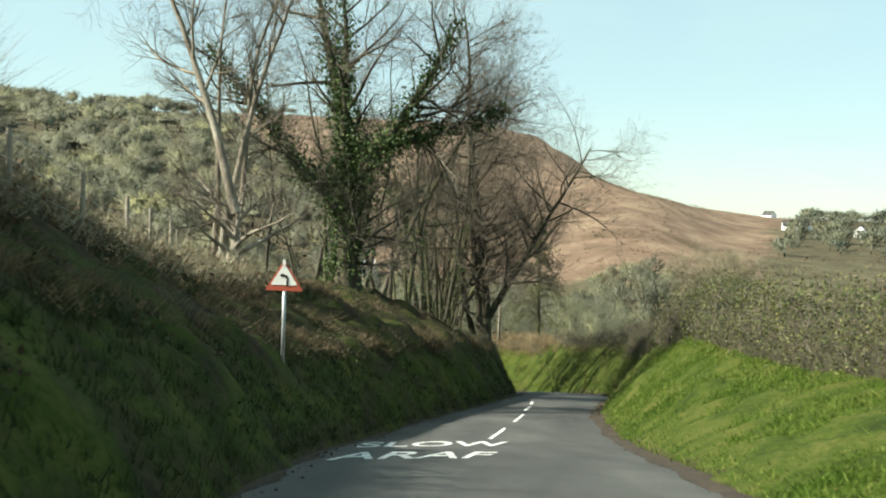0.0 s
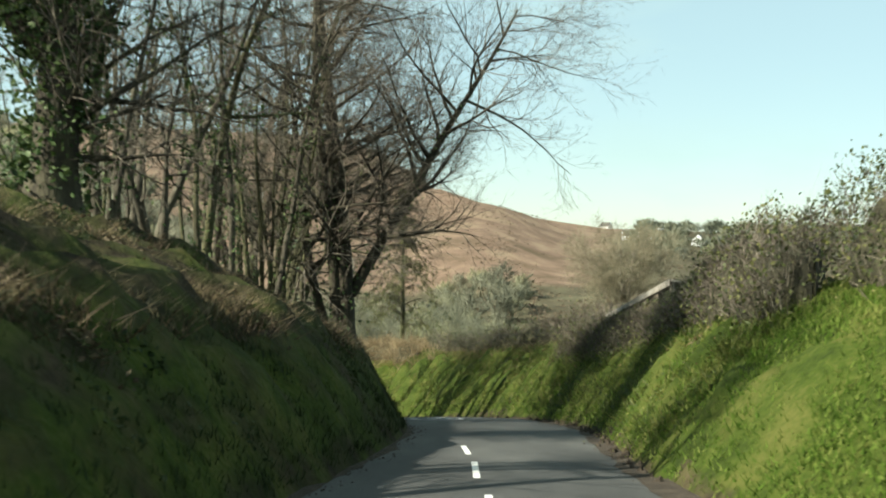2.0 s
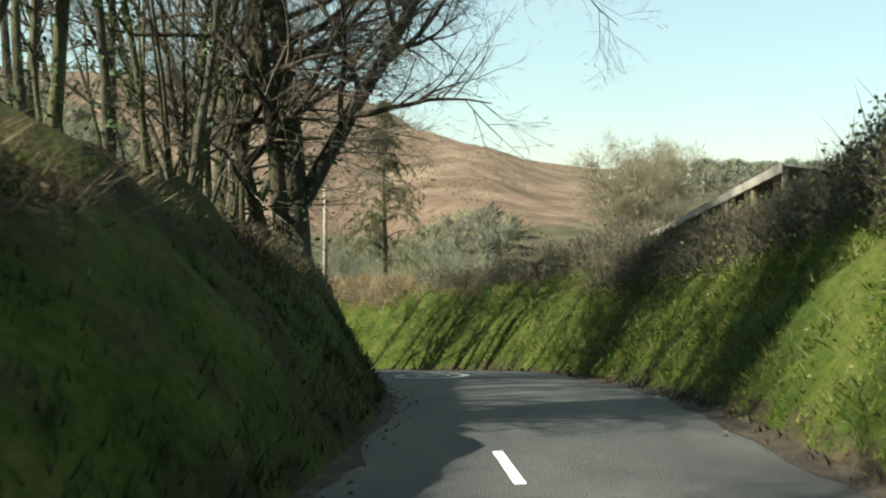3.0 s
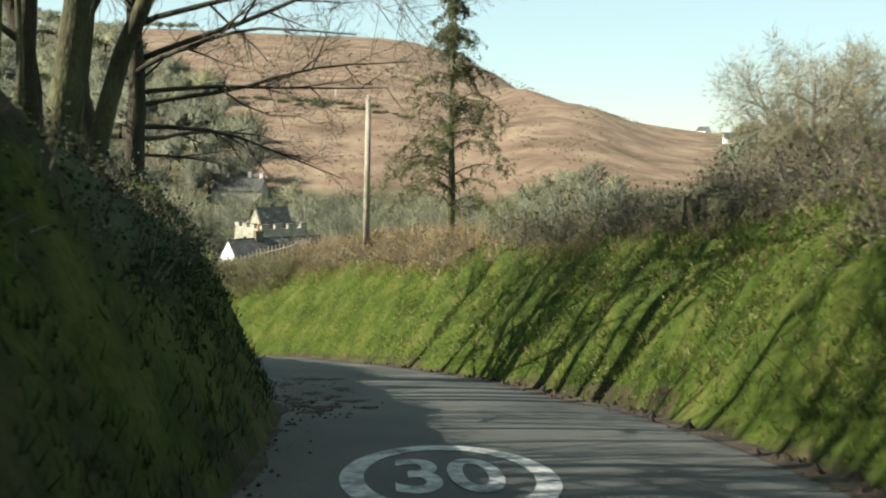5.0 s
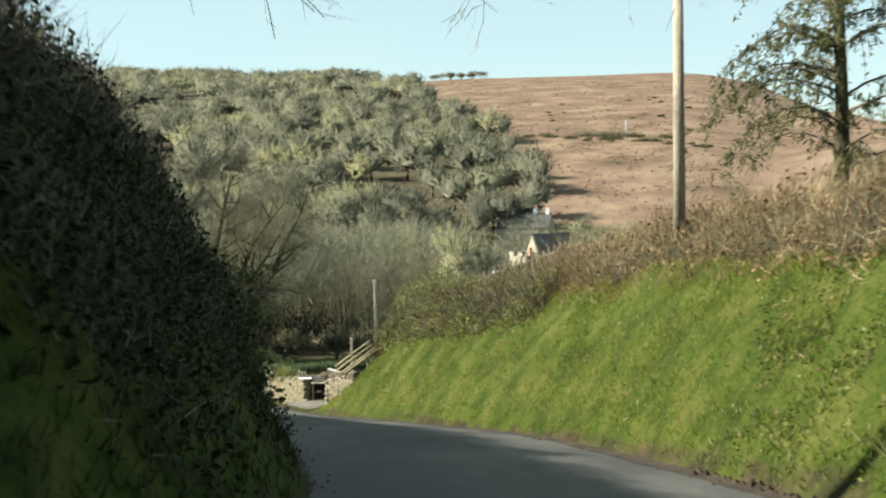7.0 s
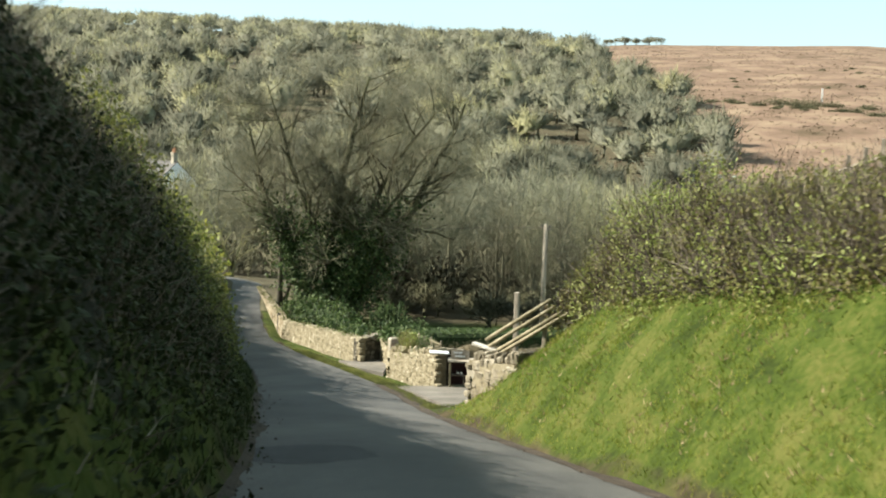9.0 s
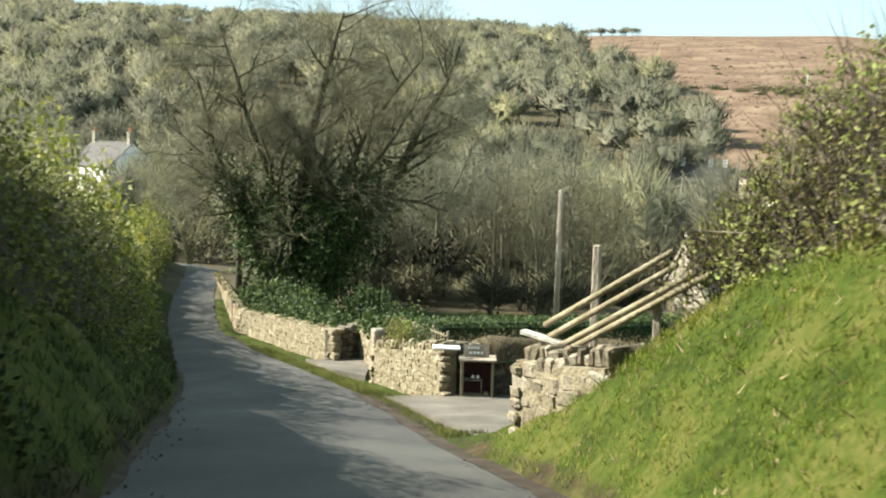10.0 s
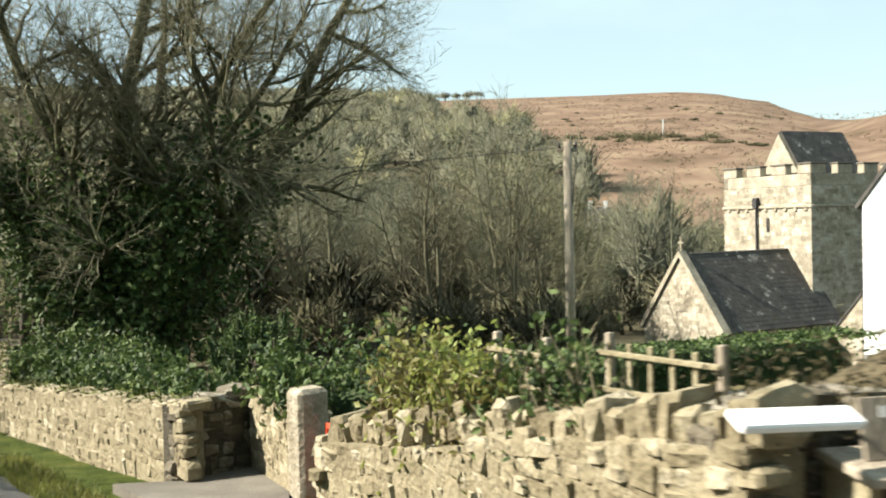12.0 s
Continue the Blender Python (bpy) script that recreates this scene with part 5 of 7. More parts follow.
# ---- woods on the far side of the valley ----
def wood_tree(seed, twigs, width, dense):
    """A distant bare tree, one metre high: stem, rising limbs and long twigs fanning out into a domed crown."""
    rng = np.random.default_rng(seed)
    t = Tubes()
    t.add([(0, 0, -0.08), (0, 0, 0.35), (0.02, 0, 0.8)], [0.022, 0.016, 0.006], 4)
    ends = []
    for k in range(13):
        a, e = k * 2.4 + rng.uniform(-0.4, 0.4), math.asin(min(0.98, -0.1 + 1.08 * (k + rng.uniform(0, 1)) / 13))
        r = rng.uniform(0.7, 1.0)
        c = np.array([math.cos(a) * math.cos(e) * 0.3 * r, math.sin(a) * math.cos(e) * 0.3 * r, 0.48 + math.sin(e) * 0.36 * r])
        foot = np.array([0, 0, max(0.12, c[2] - rng.uniform(0.18, 0.32))])
        if k % 3 == 0 or twigs > 300:
            t.add([foot, foot * 0.4 + c * 0.6 - np.array([0, 0, 0.03]), c], [0.01, 0.007, 0.003], 3)
        ends.append((foot, c))
    pick = rng.integers(0, len(ends), twigs)
    foot, c = np.array([e[0] for e in ends])[pick], np.array([e[1] for e in ends])[pick]
    base = foot + (c - foot) * rng.uniform(0.35, 1.0, (twigs, 1)) + rng.normal(size=(twigs, 3)) * 0.03
    way = base - np.array([0, 0, 0.3])
    way /= np.linalg.norm(way, axis=1, keepdims=True) + 1e-6
    tip = base + (way + rng.normal(size=(twigs, 3)) * 0.45 + np.array([0, 0, 0.35])) * rng.uniform(0.05, 0.14, (twigs, 1))
    v, f = blades(base, tip, width, rng)
    if dense:
        u, w = np.meshgrid(np.linspace(0, 2 * np.pi, 9)[:-1], np.linspace(-0.8, 1.45, 4), indexing="ij")
        ball = np.column_stack([(np.cos(u) * np.cos(w)).ravel(), (np.sin(u) * np.cos(w)).ravel(), np.sin(w).ravel()])
        lump = np.array([0.85 + 0.7 * noise.noise((b[0] * 2, b[1] * 2, b[2] * 2 + seed)) for b in ball])[:, None]
        k = np.arange(32).reshape(8, 4)
        t.v.append(ball * lump * np.array([0.2, 0.2, 0.24]) + np.array([0, 0, 0.47]))
        t.f.append(np.stack([k[:, :-1], np.roll(k, -1, 0)[:, :-1], np.roll(k, -1, 0)[:, 1:], k[:, 1:]], -1).reshape(-1, 4) + t.n)
    tv, tf = np.concatenate(t.v), np.concatenate(t.f)
    tf = np.concatenate([tf[:, [0, 1, 2]], tf[:, [0, 2, 3]]])
    shade = np.concatenate([np.full(len(tv), -0.08), np.repeat(rng.uniform(-0.2, 0.2, twigs), 3)])
    v = np.concatenate([tv, v])
    return v, np.concatenate([tf, f + len(tv)]), shade, v - np.array([0, 0, 0.25])


def stem_tree(seed):
    """A slender bare tree one metre high, with true limbs and fine twigs."""
    rng = np.random.default_rng(seed)
    kind = dict(BARE, levels=3, least=2, sides=(5, 3, 3, 3, 3), n=[13, 5, 4], seg=[1.6, 1.4, 0.9], len=[2.9, 1.4, 0.75], bare=[0.22, 0.15, 0.1], rmax=[0.06, 0.022, 0.011], cone=0.5, lift=[0.0, 0.06, 0.05, 0.03], angle=[(30, 65), (25, 55), (25, 50)], tips=[])
    t = Tubes()
    for d in ((0.02, 0, 1), (0.16 * rng.normal(), 0.16 * rng.normal(), 1))[:1 + seed % 2]:
        limb(t, t, np.array([0, 0, -0.3]), np.array(d, float), 9.8, 0.14, 0, kind, rng)
    a, way, b = (np.array([x[k] for x in kind["tips"]]) for k in (0, 1, 2))
    c = a + (b - a) * rng.uniform(0.2, 1, (len(a), 1))
    e = c + (way + rng.normal(size=c.shape) * 0.4) * rng.uniform(0.25, 0.7, (len(c), 1))
    v, f = blades(np.concatenate([a, c]), np.concatenate([b, e]), 0.014, rng)
    tv, tf = np.concatenate(t.v), np.concatenate(t.f)
    tf = np.concatenate([tf[:, [0, 1, 2]], tf[:, [0, 2, 3]]])
    return np.concatenate([tv, v]) / 10, np.concatenate([tf, f + len(tv)]), np.repeat(rng.uniform(-0.15, 0.15, 1), len(tv) + len(v)), None


def woodland(name, label, places, seed, twigs, width=0.0085, mat="wood_far", slim=False, dense=False):
    rng = np.random.default_rng(seed)
    kinds = [stem_tree(seed + k) if slim else wood_tree(seed + k, twigs, width, dense) for k in range(6)]
    vs, fs, ts, ns, n = [], [], [], [], 0
    for x, y, h, wide in places:
        v, f, shade, out = kinds[rng.integers(0, 6)]
        a = rng.uniform(0, 2 * np.pi)
        c, s = math.cos(a), math.sin(a)
        q = np.column_stack([(v[:, 0] * c - v[:, 1] * s) * wide, (v[:, 0] * s + v[:, 1] * c) * wide, v[:, 2]]) * h + np.array([x, y, floor_at(x, y) - 0.3])
        vs.append(q)
        fs.append(f + n)
        if out is not None:
            ns.append(np.column_stack([(out[:, 0] * c - out[:, 1] * s), (out[:, 0] * s + out[:, 1] * c), out[:, 2] * 1.2]))
        ts.append(np.clip(np.clip(rng.normal(0.5, 0.24), 0, 1) + shade, 0, 1))
        n += len(q)
    ob = raw(name, np.concatenate(vs), np.concatenate(fs), M[mat], True, None, "", np.concatenate(ts))
    if ns:
        out = np.concatenate(ns)
        ob.data.normals_split_custom_set_from_vertices(out / (np.linalg.norm(out, axis=1, keepdims=True) + 1e-9))
    return tagged(ob, label, "woodland", kind="stuff")


def scatter(count, az, dist, height, wide, seed, keep=lambda x, y: True):
    rng = np.random.default_rng(seed)
    out = []
    while len(out) < count:
        a, r = radians(rng.uniform(*az)), math.sqrt(rng.uniform(dist[0] ** 2, dist[1] ** 2))
        x, y = -math.sin(a) * r, 70 + math.cos(a) * r
        if keep(x, y):
            out.append((x, y, rng.uniform(*height), rng.uniform(*wide)))
    return out


def clear_of_village(x, y):
    road_x = float(np.interp(y, YS, ROAD_L)) if y < 258 else -220
    if 232 < y < 305 and abs(x - (4 - (y - 60) * 0.146)) < 11:
        return False
    return not (-20 < x < 22 and y < 180) and not (x < -20 and y < 146) and abs(x - road_x - 2) > 8 and not (-110 < x < -84 and 196 < y < 222)


def in_wood(x, y):
    """Where the hill is wooded; the heath lies beyond a slanting edge."""
    r, th = math.hypot(x, y - 70), math.degrees(math.atan2(-x, y - 70))
    return clear_of_village(x, y) and th > float(np.interp(r, [240, 330, 450, 900], [5.5, 7.5, 11.5, 17])) + 1.6 * noise.noise((r * 0.03, 0, 4))


woodland("valley_wood", "bare grey-green trees in the valley beyond the church", scatter(150, (-14, 40), (88, 160), (9, 13), (0.9, 1.2), 301, clear_of_village), 310, 0, slim=True)
woodland("valley_thicket", "dense dark scrub beneath the valley trees", scatter(170, (-10, 46), (80, 150), (3, 6), (1.4, 2.2), 307, clear_of_village), 370, 330, 0.009, "wood_dark")
thick_rng = np.random.default_rng(308)
woodland("garden_thicket", "dense dark scrub and saplings beyond the garden hedge", [(thick_rng.uniform(-37, -19), thick_rng.uniform(147, 166), thick_rng.uniform(4, 8.5), thick_rng.uniform(0.9, 1.5)) for _ in range(56)], 380, 0, mat="wood_mid", slim=True)
woodland("garden_scrub", "low dark scrub close behind the garden hedge", [(thick_rng.uniform(-32, -17.5), thick_rng.uniform(140.5, 149), thick_rng.uniform(1.7, 3.2), thick_rng.uniform(1.4, 2.2)) for _ in range(24)], 390, 500, 0.006, "wood_scrub")
woodland("churchyard_trees", "bare saplings and scrub beside the chancel", [(thick_rng.uniform(-24, -18.6), thick_rng.uniform(150, 176), thick_rng.uniform(4.5, 9), thick_rng.uniform(0.9, 1.4)) for _ in range(22)], 392, 0, mat="wood_mid", slim=True)
woodland("churchyard_scrub", "low scrub beneath the saplings beside the chancel", [(thick_rng.uniform(-23, -18.8), thick_rng.uniform(149, 172), thick_rng.uniform(1.6, 3.0), thick_rng.uniform(1.5, 2.2)) for _ in range(20)], 393, 420, 0.007, "wood_scrub")
woodland("farm_trees", "bare trees screening the grey farmhouse", [(thick_rng.uniform(-44, -20), thick_rng.uniform(276, 290), thick_rng.uniform(4.5, 6.5), thick_rng.uniform(1.2, 1.5)) for _ in range(12)], 395, 0, slim=True)
lane_rng = np.random.default_rng(311)
lane_places = []
for k in range(34):
    y = lane_rng.uniform(160, 225)
    x = at(ROAD_L, y) - lane_rng.uniform(3, 10) if k % 2 else at(ROAD_R, y) + lane_rng.uniform(3, 10)
    lane_places.append((float(x), y, lane_rng.uniform(7, 10.5), lane_rng.uniform(1.0, 1.3)))
woodland("lane_wood", "bare trees crowding both sides of the lane", lane_places, 312, 0, slim=True)
woodland("lane_scrub", "dark scrub under the trees beside the lane", [(x, y, h * 0.35, 1.8) for x, y, h, w in lane_places], 313, 330, 0.009, "wood_dark")
woodland("hillside_wood", "bare trees covering the far hillside", scatter(400, (3, 80), (140, 250), (10, 15), (1.1, 1.6), 302, in_wood), 320, 560, 0.0065, dense=True)
woodland("upper_wood", "bare trees on the upper hillside", scatter(580, (5, 72), (245, 450), (10, 16), (1.2, 1.8), 309, in_wood), 325, 340, 0.0085, dense=True)
woodland("ridge_wood", "bare trees climbing to the wooded hilltop", scatter(900, (9, 66), (440, 905), (11, 17), (1.4, 2.0), 314, in_wood), 327, 170, 0.0115, dense=True)
woodland("lower_wood", "bare trees along the foot of the heath", scatter(190, (-16, 14), (140, 235), (6, 9.5), (1.1, 1.6), 303, clear_of_village), 330, 360, 0.008)
woodland("skyline_trees", "small clump of trees on the hill skyline", scatter(16, (9.6, 14.5), (880, 900), (6, 9), (1.8, 2.5), 304), 340, 260, 0.014)
woodland("village_trees", "trees around the distant farms", scatter(400, (-40, -20.5), (330, 680), (5, 10), (1.4, 2.2), 305), 350, 170, 0.014, "wood_village")
woodland("field_hedgerow_trees", "scrubby trees in the fields beyond the lane hedge", scatter(60, (-36, -7), (45, 210), (3.5, 6.5), (1.1, 1.7), 306, lambda x, y: x > 14 and y > 85), 360, 0, mat="wood_mid", slim=True)


def gorse(places, seed):
    rng = np.random.default_rng(seed)
    for x, y, s in places:
        z = floor_at(x, y)
        c = rng.normal(size=(int(150 + 160 * s), 3)) * np.array([s * 1.4, s, s * 0.62]) * 0.5
        c[:, 2] = np.abs(c[:, 2])
        c[:, 2] += np.array([floor_at(x + a, y + b) for a, b in c[:, :2]])
        v, f = leaf_cloud(c + np.array([x, y, 0]), 0.24, rng)
        tagged(raw("gorse_bush", v, f, M["gorse"]), "dark low gorse bush on the open brown heath", "bush", "gorse on the heath")


gorse_rng = np.random.default_rng(93)
gorse_line = [(-53 + 3.1 * k + gorse_rng.normal(0, 1.4), 448 - 0.24 * k - 0.033 * k * k + gorse_rng.normal(0, 3), gorse_rng.uniform(0.5, 1.9)) for k in range(25)]
gorse_strays = [(gorse_rng.uniform(-60, 70), gorse_rng.uniform(380, 620), gorse_rng.uniform(0.5, 1.1)) for k in range(26)]
gorse([(-26.5, 450, 3.4), (-20.5, 449, 2.8), (-15, 447, 3.2), (-9, 446, 2.4), (2, 442, 2.2)] + gorse_line + gorse_strays, 91)


def heather(count, seed):
    """Low clumps of heather and dead bracken that roughen the open hill."""
    rng = np.random.default_rng(seed)
    bearing, far = np.radians(rng.uniform(-15.5, 36, count)), 255 + 640 * rng.uniform(0, 1, count) ** 1.6
    xs, ys = far * np.sin(bearing), far * np.cos(bearing)
    keep = np.array([noise.noise((x * 0.05, y * 0.05, 3)) + 0.7 * noise.noise((x * 0.16, y * 0.16, 5)) > -0.1 for x, y in zip(xs, ys)])
    xs, ys = xs[keep], ys[keep]
    base = np.column_stack([xs, ys, [floor_at(x, y) for x, y in zip(xs, ys)]])
    c = np.repeat(base, 6, 0) + rng.normal(size=(len(base) * 6, 3)) * np.array([0.45, 0.45, 0.14]) + np.array([0, 0, 0.1])
    v, f = leaf_cloud(c, 0.25, rng)
    tagged(raw("heather", v, f, M["heather"]), "brown heather and dead bracken covering the open hill", "heather", kind="stuff")


heather(24000, 97)


# ---- buildings ----
def courses(w, h, bw, bh, seed, inside=lambda x, z: True, proud=0.03, gap=0.02, lap=0.0):
    """Small blocks laid in courses on the plane y = 0, standing out to -y; lap tilts them like slates."""
    rng = np.random.default_rng(seed)
    vs, fs, n, z = [], [], 0, 0.0
    while z < h:
        ch = bh * rng.uniform(0.75, 1.25) if not lap else bh
        x = -rng.uniform(0, bw)
        while x < w:
            cw = bw * (rng.uniform(0.5, 1.5) if not lap else rng.uniform(0.85, 1.15))
            x0, x1, z0, z1 = max(x + gap, 0), min(x + cw - gap, w), z + gap, min(z + ch - gap + lap, h)
            if x1 - x0 > 0.04 and z1 - z0 > 0.03 and all(inside(a, b) for a in (x0, x1) for b in (z0, min(z1, h))):
                p = proud * rng.uniform(0.4, 1.4)
                j = rng.uniform(-1, 1, (4, 2)) * gap * 0.8
                q = [(x0 + j[0, 0], z0 + j[0, 1]), (x1 + j[1, 0], z0 + j[1, 1]), (x1 + j[2, 0], z1 + j[2, 1]), (x0 + j[3, 0], z1 + j[3, 1])]
                low, high = (p, p) if not lap else (0.012, 0.004)
                vs += [(q[0][0], -low, q[0][1]), (q[1][0], -low, q[1][1]), (q[2][0], -high, q[2][1]), (q[3][0], -high, q[3][1])] + [(a, 0.004, b) for a, b in q]
                fs += [(n, n + 1, n + 2, n + 3), (n, n + 4, n + 5, n + 1), (n + 1, n + 5, n + 6, n + 2), (n + 2, n + 6, n + 7, n + 3), (n + 3, n + 7, n + 4, n)]
                n += 8
            x += cw
        z += ch
    return np.array(vs), np.array(fs)


def facing(parent, name, w, h, bw, bh, seed, mat, m, inside=lambda x, z: True, lap=0.0, proud=0.03, gap=0.02):
    v, f = courses(w, h, bw, bh, seed, inside, proud, gap, lap)
    ob = raw(name, v, f, M[mat], False, parent)
    ob.data.transform(m)
    return tagged(ob, kind="stuff")


def gable_house(name, label, category, at_, yaw, w, length, eave, apex, wall_mat, roof_mat="slate", over=0.15, slates=True, seed=1):
    """Local x across the gable, y along the ridge; the gable at y = 0 faces -y."""
    h = thing(name, at_, label, category, rz=yaw)
    outline = [(0, -1.5), (w, -1.5), (w, eave), (w / 2, apex), (0, eave)]
    part("wall", prism(outline, 0, length), M[wall_mat], h)
    rise, run = apex - eave, w / 2
    k = over / run
    for s in (0, 1):
        e = (-over, eave - rise * k) if s == 0 else (w + over, eave - rise * k)
        n = Vector((-rise, run) if s == 0 else (rise, run)).normalized() * 0.09
        bm = prism([e, (w / 2, apex), (w / 2, apex + 0.1), (e[0] + n.x, e[1] + n.y)], -0.06, length + 0.06)
        part("roof", bm, M[roof_mat], h)
        if slates:
            ln = math.hypot(run + over, rise * (1 + k))
            up = Vector(((run + over) if s == 0 else -(run + over), 0, rise * (1 + k))) / ln
            al = Vector((0, -1, 0)) if s == 0 else Vector((0, 1, 0))
            out = Vector((-up.z, 0, up.x)) if s == 0 else Vector((up.z, 0, -up.x))
            o = Vector((e[0], length + 0.05 if s == 0 else -0.05, e[1])) + out * 0.1
            m = Matrix([[al.x, -out.x, up.x, o.x], [al.y, -out.y, up.y, o.y], [al.z, -out.z, up.z, o.z], [0, 0, 0, 1]])
            facing(h, "slating", length + 0.1, ln, 0.32, 0.24, seed + s, roof_mat, m, lap=0.06, gap=0.006)
    part("ridge", rod(bmesh.new(), (w / 2, -0.08, apex + 0.09), (w / 2, length + 0.08, apex + 0.09), 0.09, sides=8), M[roof_mat], h)
    return h


def sash_window(parent, m, w, h, hooded=True):
    """Window on a wall plane y = 0 of frame m, opening w by h from the origin."""
    win = part("window", boxed(-0.14, w + 0.14, -0.05, 0.02, -0.16, h + 0.16, 0.01, m), M["surround"], parent, "dark grey moulded surround")
    if hooded:
        for x in (-0.14, w / 2 - 0.07, w + 0.0):
            part("hood_block", boxed(x, x + 0.14, -0.07, 0.0, h + 0.16, h + 0.26, 0.01, m), M["surround"], win)
    part("glass", boxed(0.05, w - 0.05, -0.056, -0.051, 0.05, h - 0.05, 0, m), M["glass"], win)
    for a, b, c, d in ((0, 0.07, 0, h), (w - 0.07, w, 0, h), (0.07, w - 0.07, 0, 0.09), (0.07, w - 0.07, h - 0.08, h), (0.07, w - 0.07, h * 0.68, h * 0.68 + 0.09)):
        part("frame", boxed(a, b, -0.09, -0.052, c, d, 0.004, m), M["white_paint"], win)
    part("top_bar", boxed(w / 2 - 0.035, w / 2 + 0.035, -0.085, -0.053, h * 0.68 + 0.09, h - 0.08, 0.003, m), M["white_paint"], win)
    return win


def chimney(parent, m, z0, z1, sx, sy, mat, pots):
    c = part("chimney", boxed(-sx / 2, sx / 2, -sy / 2, sy / 2, z0, z1, 0.02, m), M[mat], parent, "stone chimney stack")
    part("cap", boxed(-sx / 2 - 0.04, sx / 2 + 0.04, -sy / 2 - 0.04, sy / 2 + 0.04, z1, z1 + 0.14, 0.02, m), M[mat], c)
    for k in range(pots):
        y = (k - (pots - 1) / 2) * 0.42
        bm = rod(bmesh.new(), (0, y, z1 + 0.14), (0, y, z1 + 0.75), 0.16, 0.12, 10)
        bm.transform(m)
        part("pot", bm, M["terracotta"], c)


def cottage():
    h = gable_house("cottage", "whitewashed cottage with a dark slate roof", "house", (-10.16, 142.29, -22.6), math.degrees(math.atan2(-0.804, 0.594)), 5.28, 9.5, 4.5, 7.25, "white_paint", seed=400)
    sash_window(h, Matrix.Translation((1.72, 0, 2.3)), 1.2, 1.5)
    sash_window(h, Matrix.Translation((1.6, 0, -0.45)), 1.2, 1.4)
    side_ = pose(5.28, 0, 0, 0, 0, 90)
    for y, z in ((2.2, 2.2), (5.6, 2.2), (2.2, -0.4)):
        sash_window(h, side_ @ Matrix.Translation((y, 0, z)), 1.0, 1.5)
    chimney(h, Matrix.Translation((2.64, 3.0, 0)), 6.6, 7.9, 0.5, 0.75, "old_stone", 1)
    part("gutter", boxed(5.4, 5.52, 0.0, 9.5, 4.22, 4.32, 0.02), M["lead"], h)
    part("downpipe", rod(bmesh.new(), (-0.07, 0.1, -1), (-0.07, 0.1, 4.35), 0.045, sides=8), M["lead"], h)
    part("plinth", boxed(-0.04, 5.32, -0.04, 9.54, -1.5, -0.55, 0.01), M["surround"], h)


cottage()


def crenels(parent, w, z, m, mat):
    """Parapet with merlons along local x, thickness inwards."""
    part("parapet", boxed(0, w, 0, 0.4, z, z + 0.55, 0.02, m), M[mat], parent)
    n = 4
    step = w / (n * 2 - 1) * 1.0
    for k in range(n):
        x0 = k * 2 * step
        part("merlon", boxed(x0, x0 + step * 1.12 if k < n - 1 else w, -0.01, 0.41, z + 0.55, z + 1.0, 0.03, m), M[mat], parent)
        part("coping", boxed(x0 - 0.04, (x0 + step * 1.12 if k < n - 1 else w) + 0.04, -0.06, 0.46, z + 1.0, z + 1.09, 0.02, m), M["concrete"], parent)


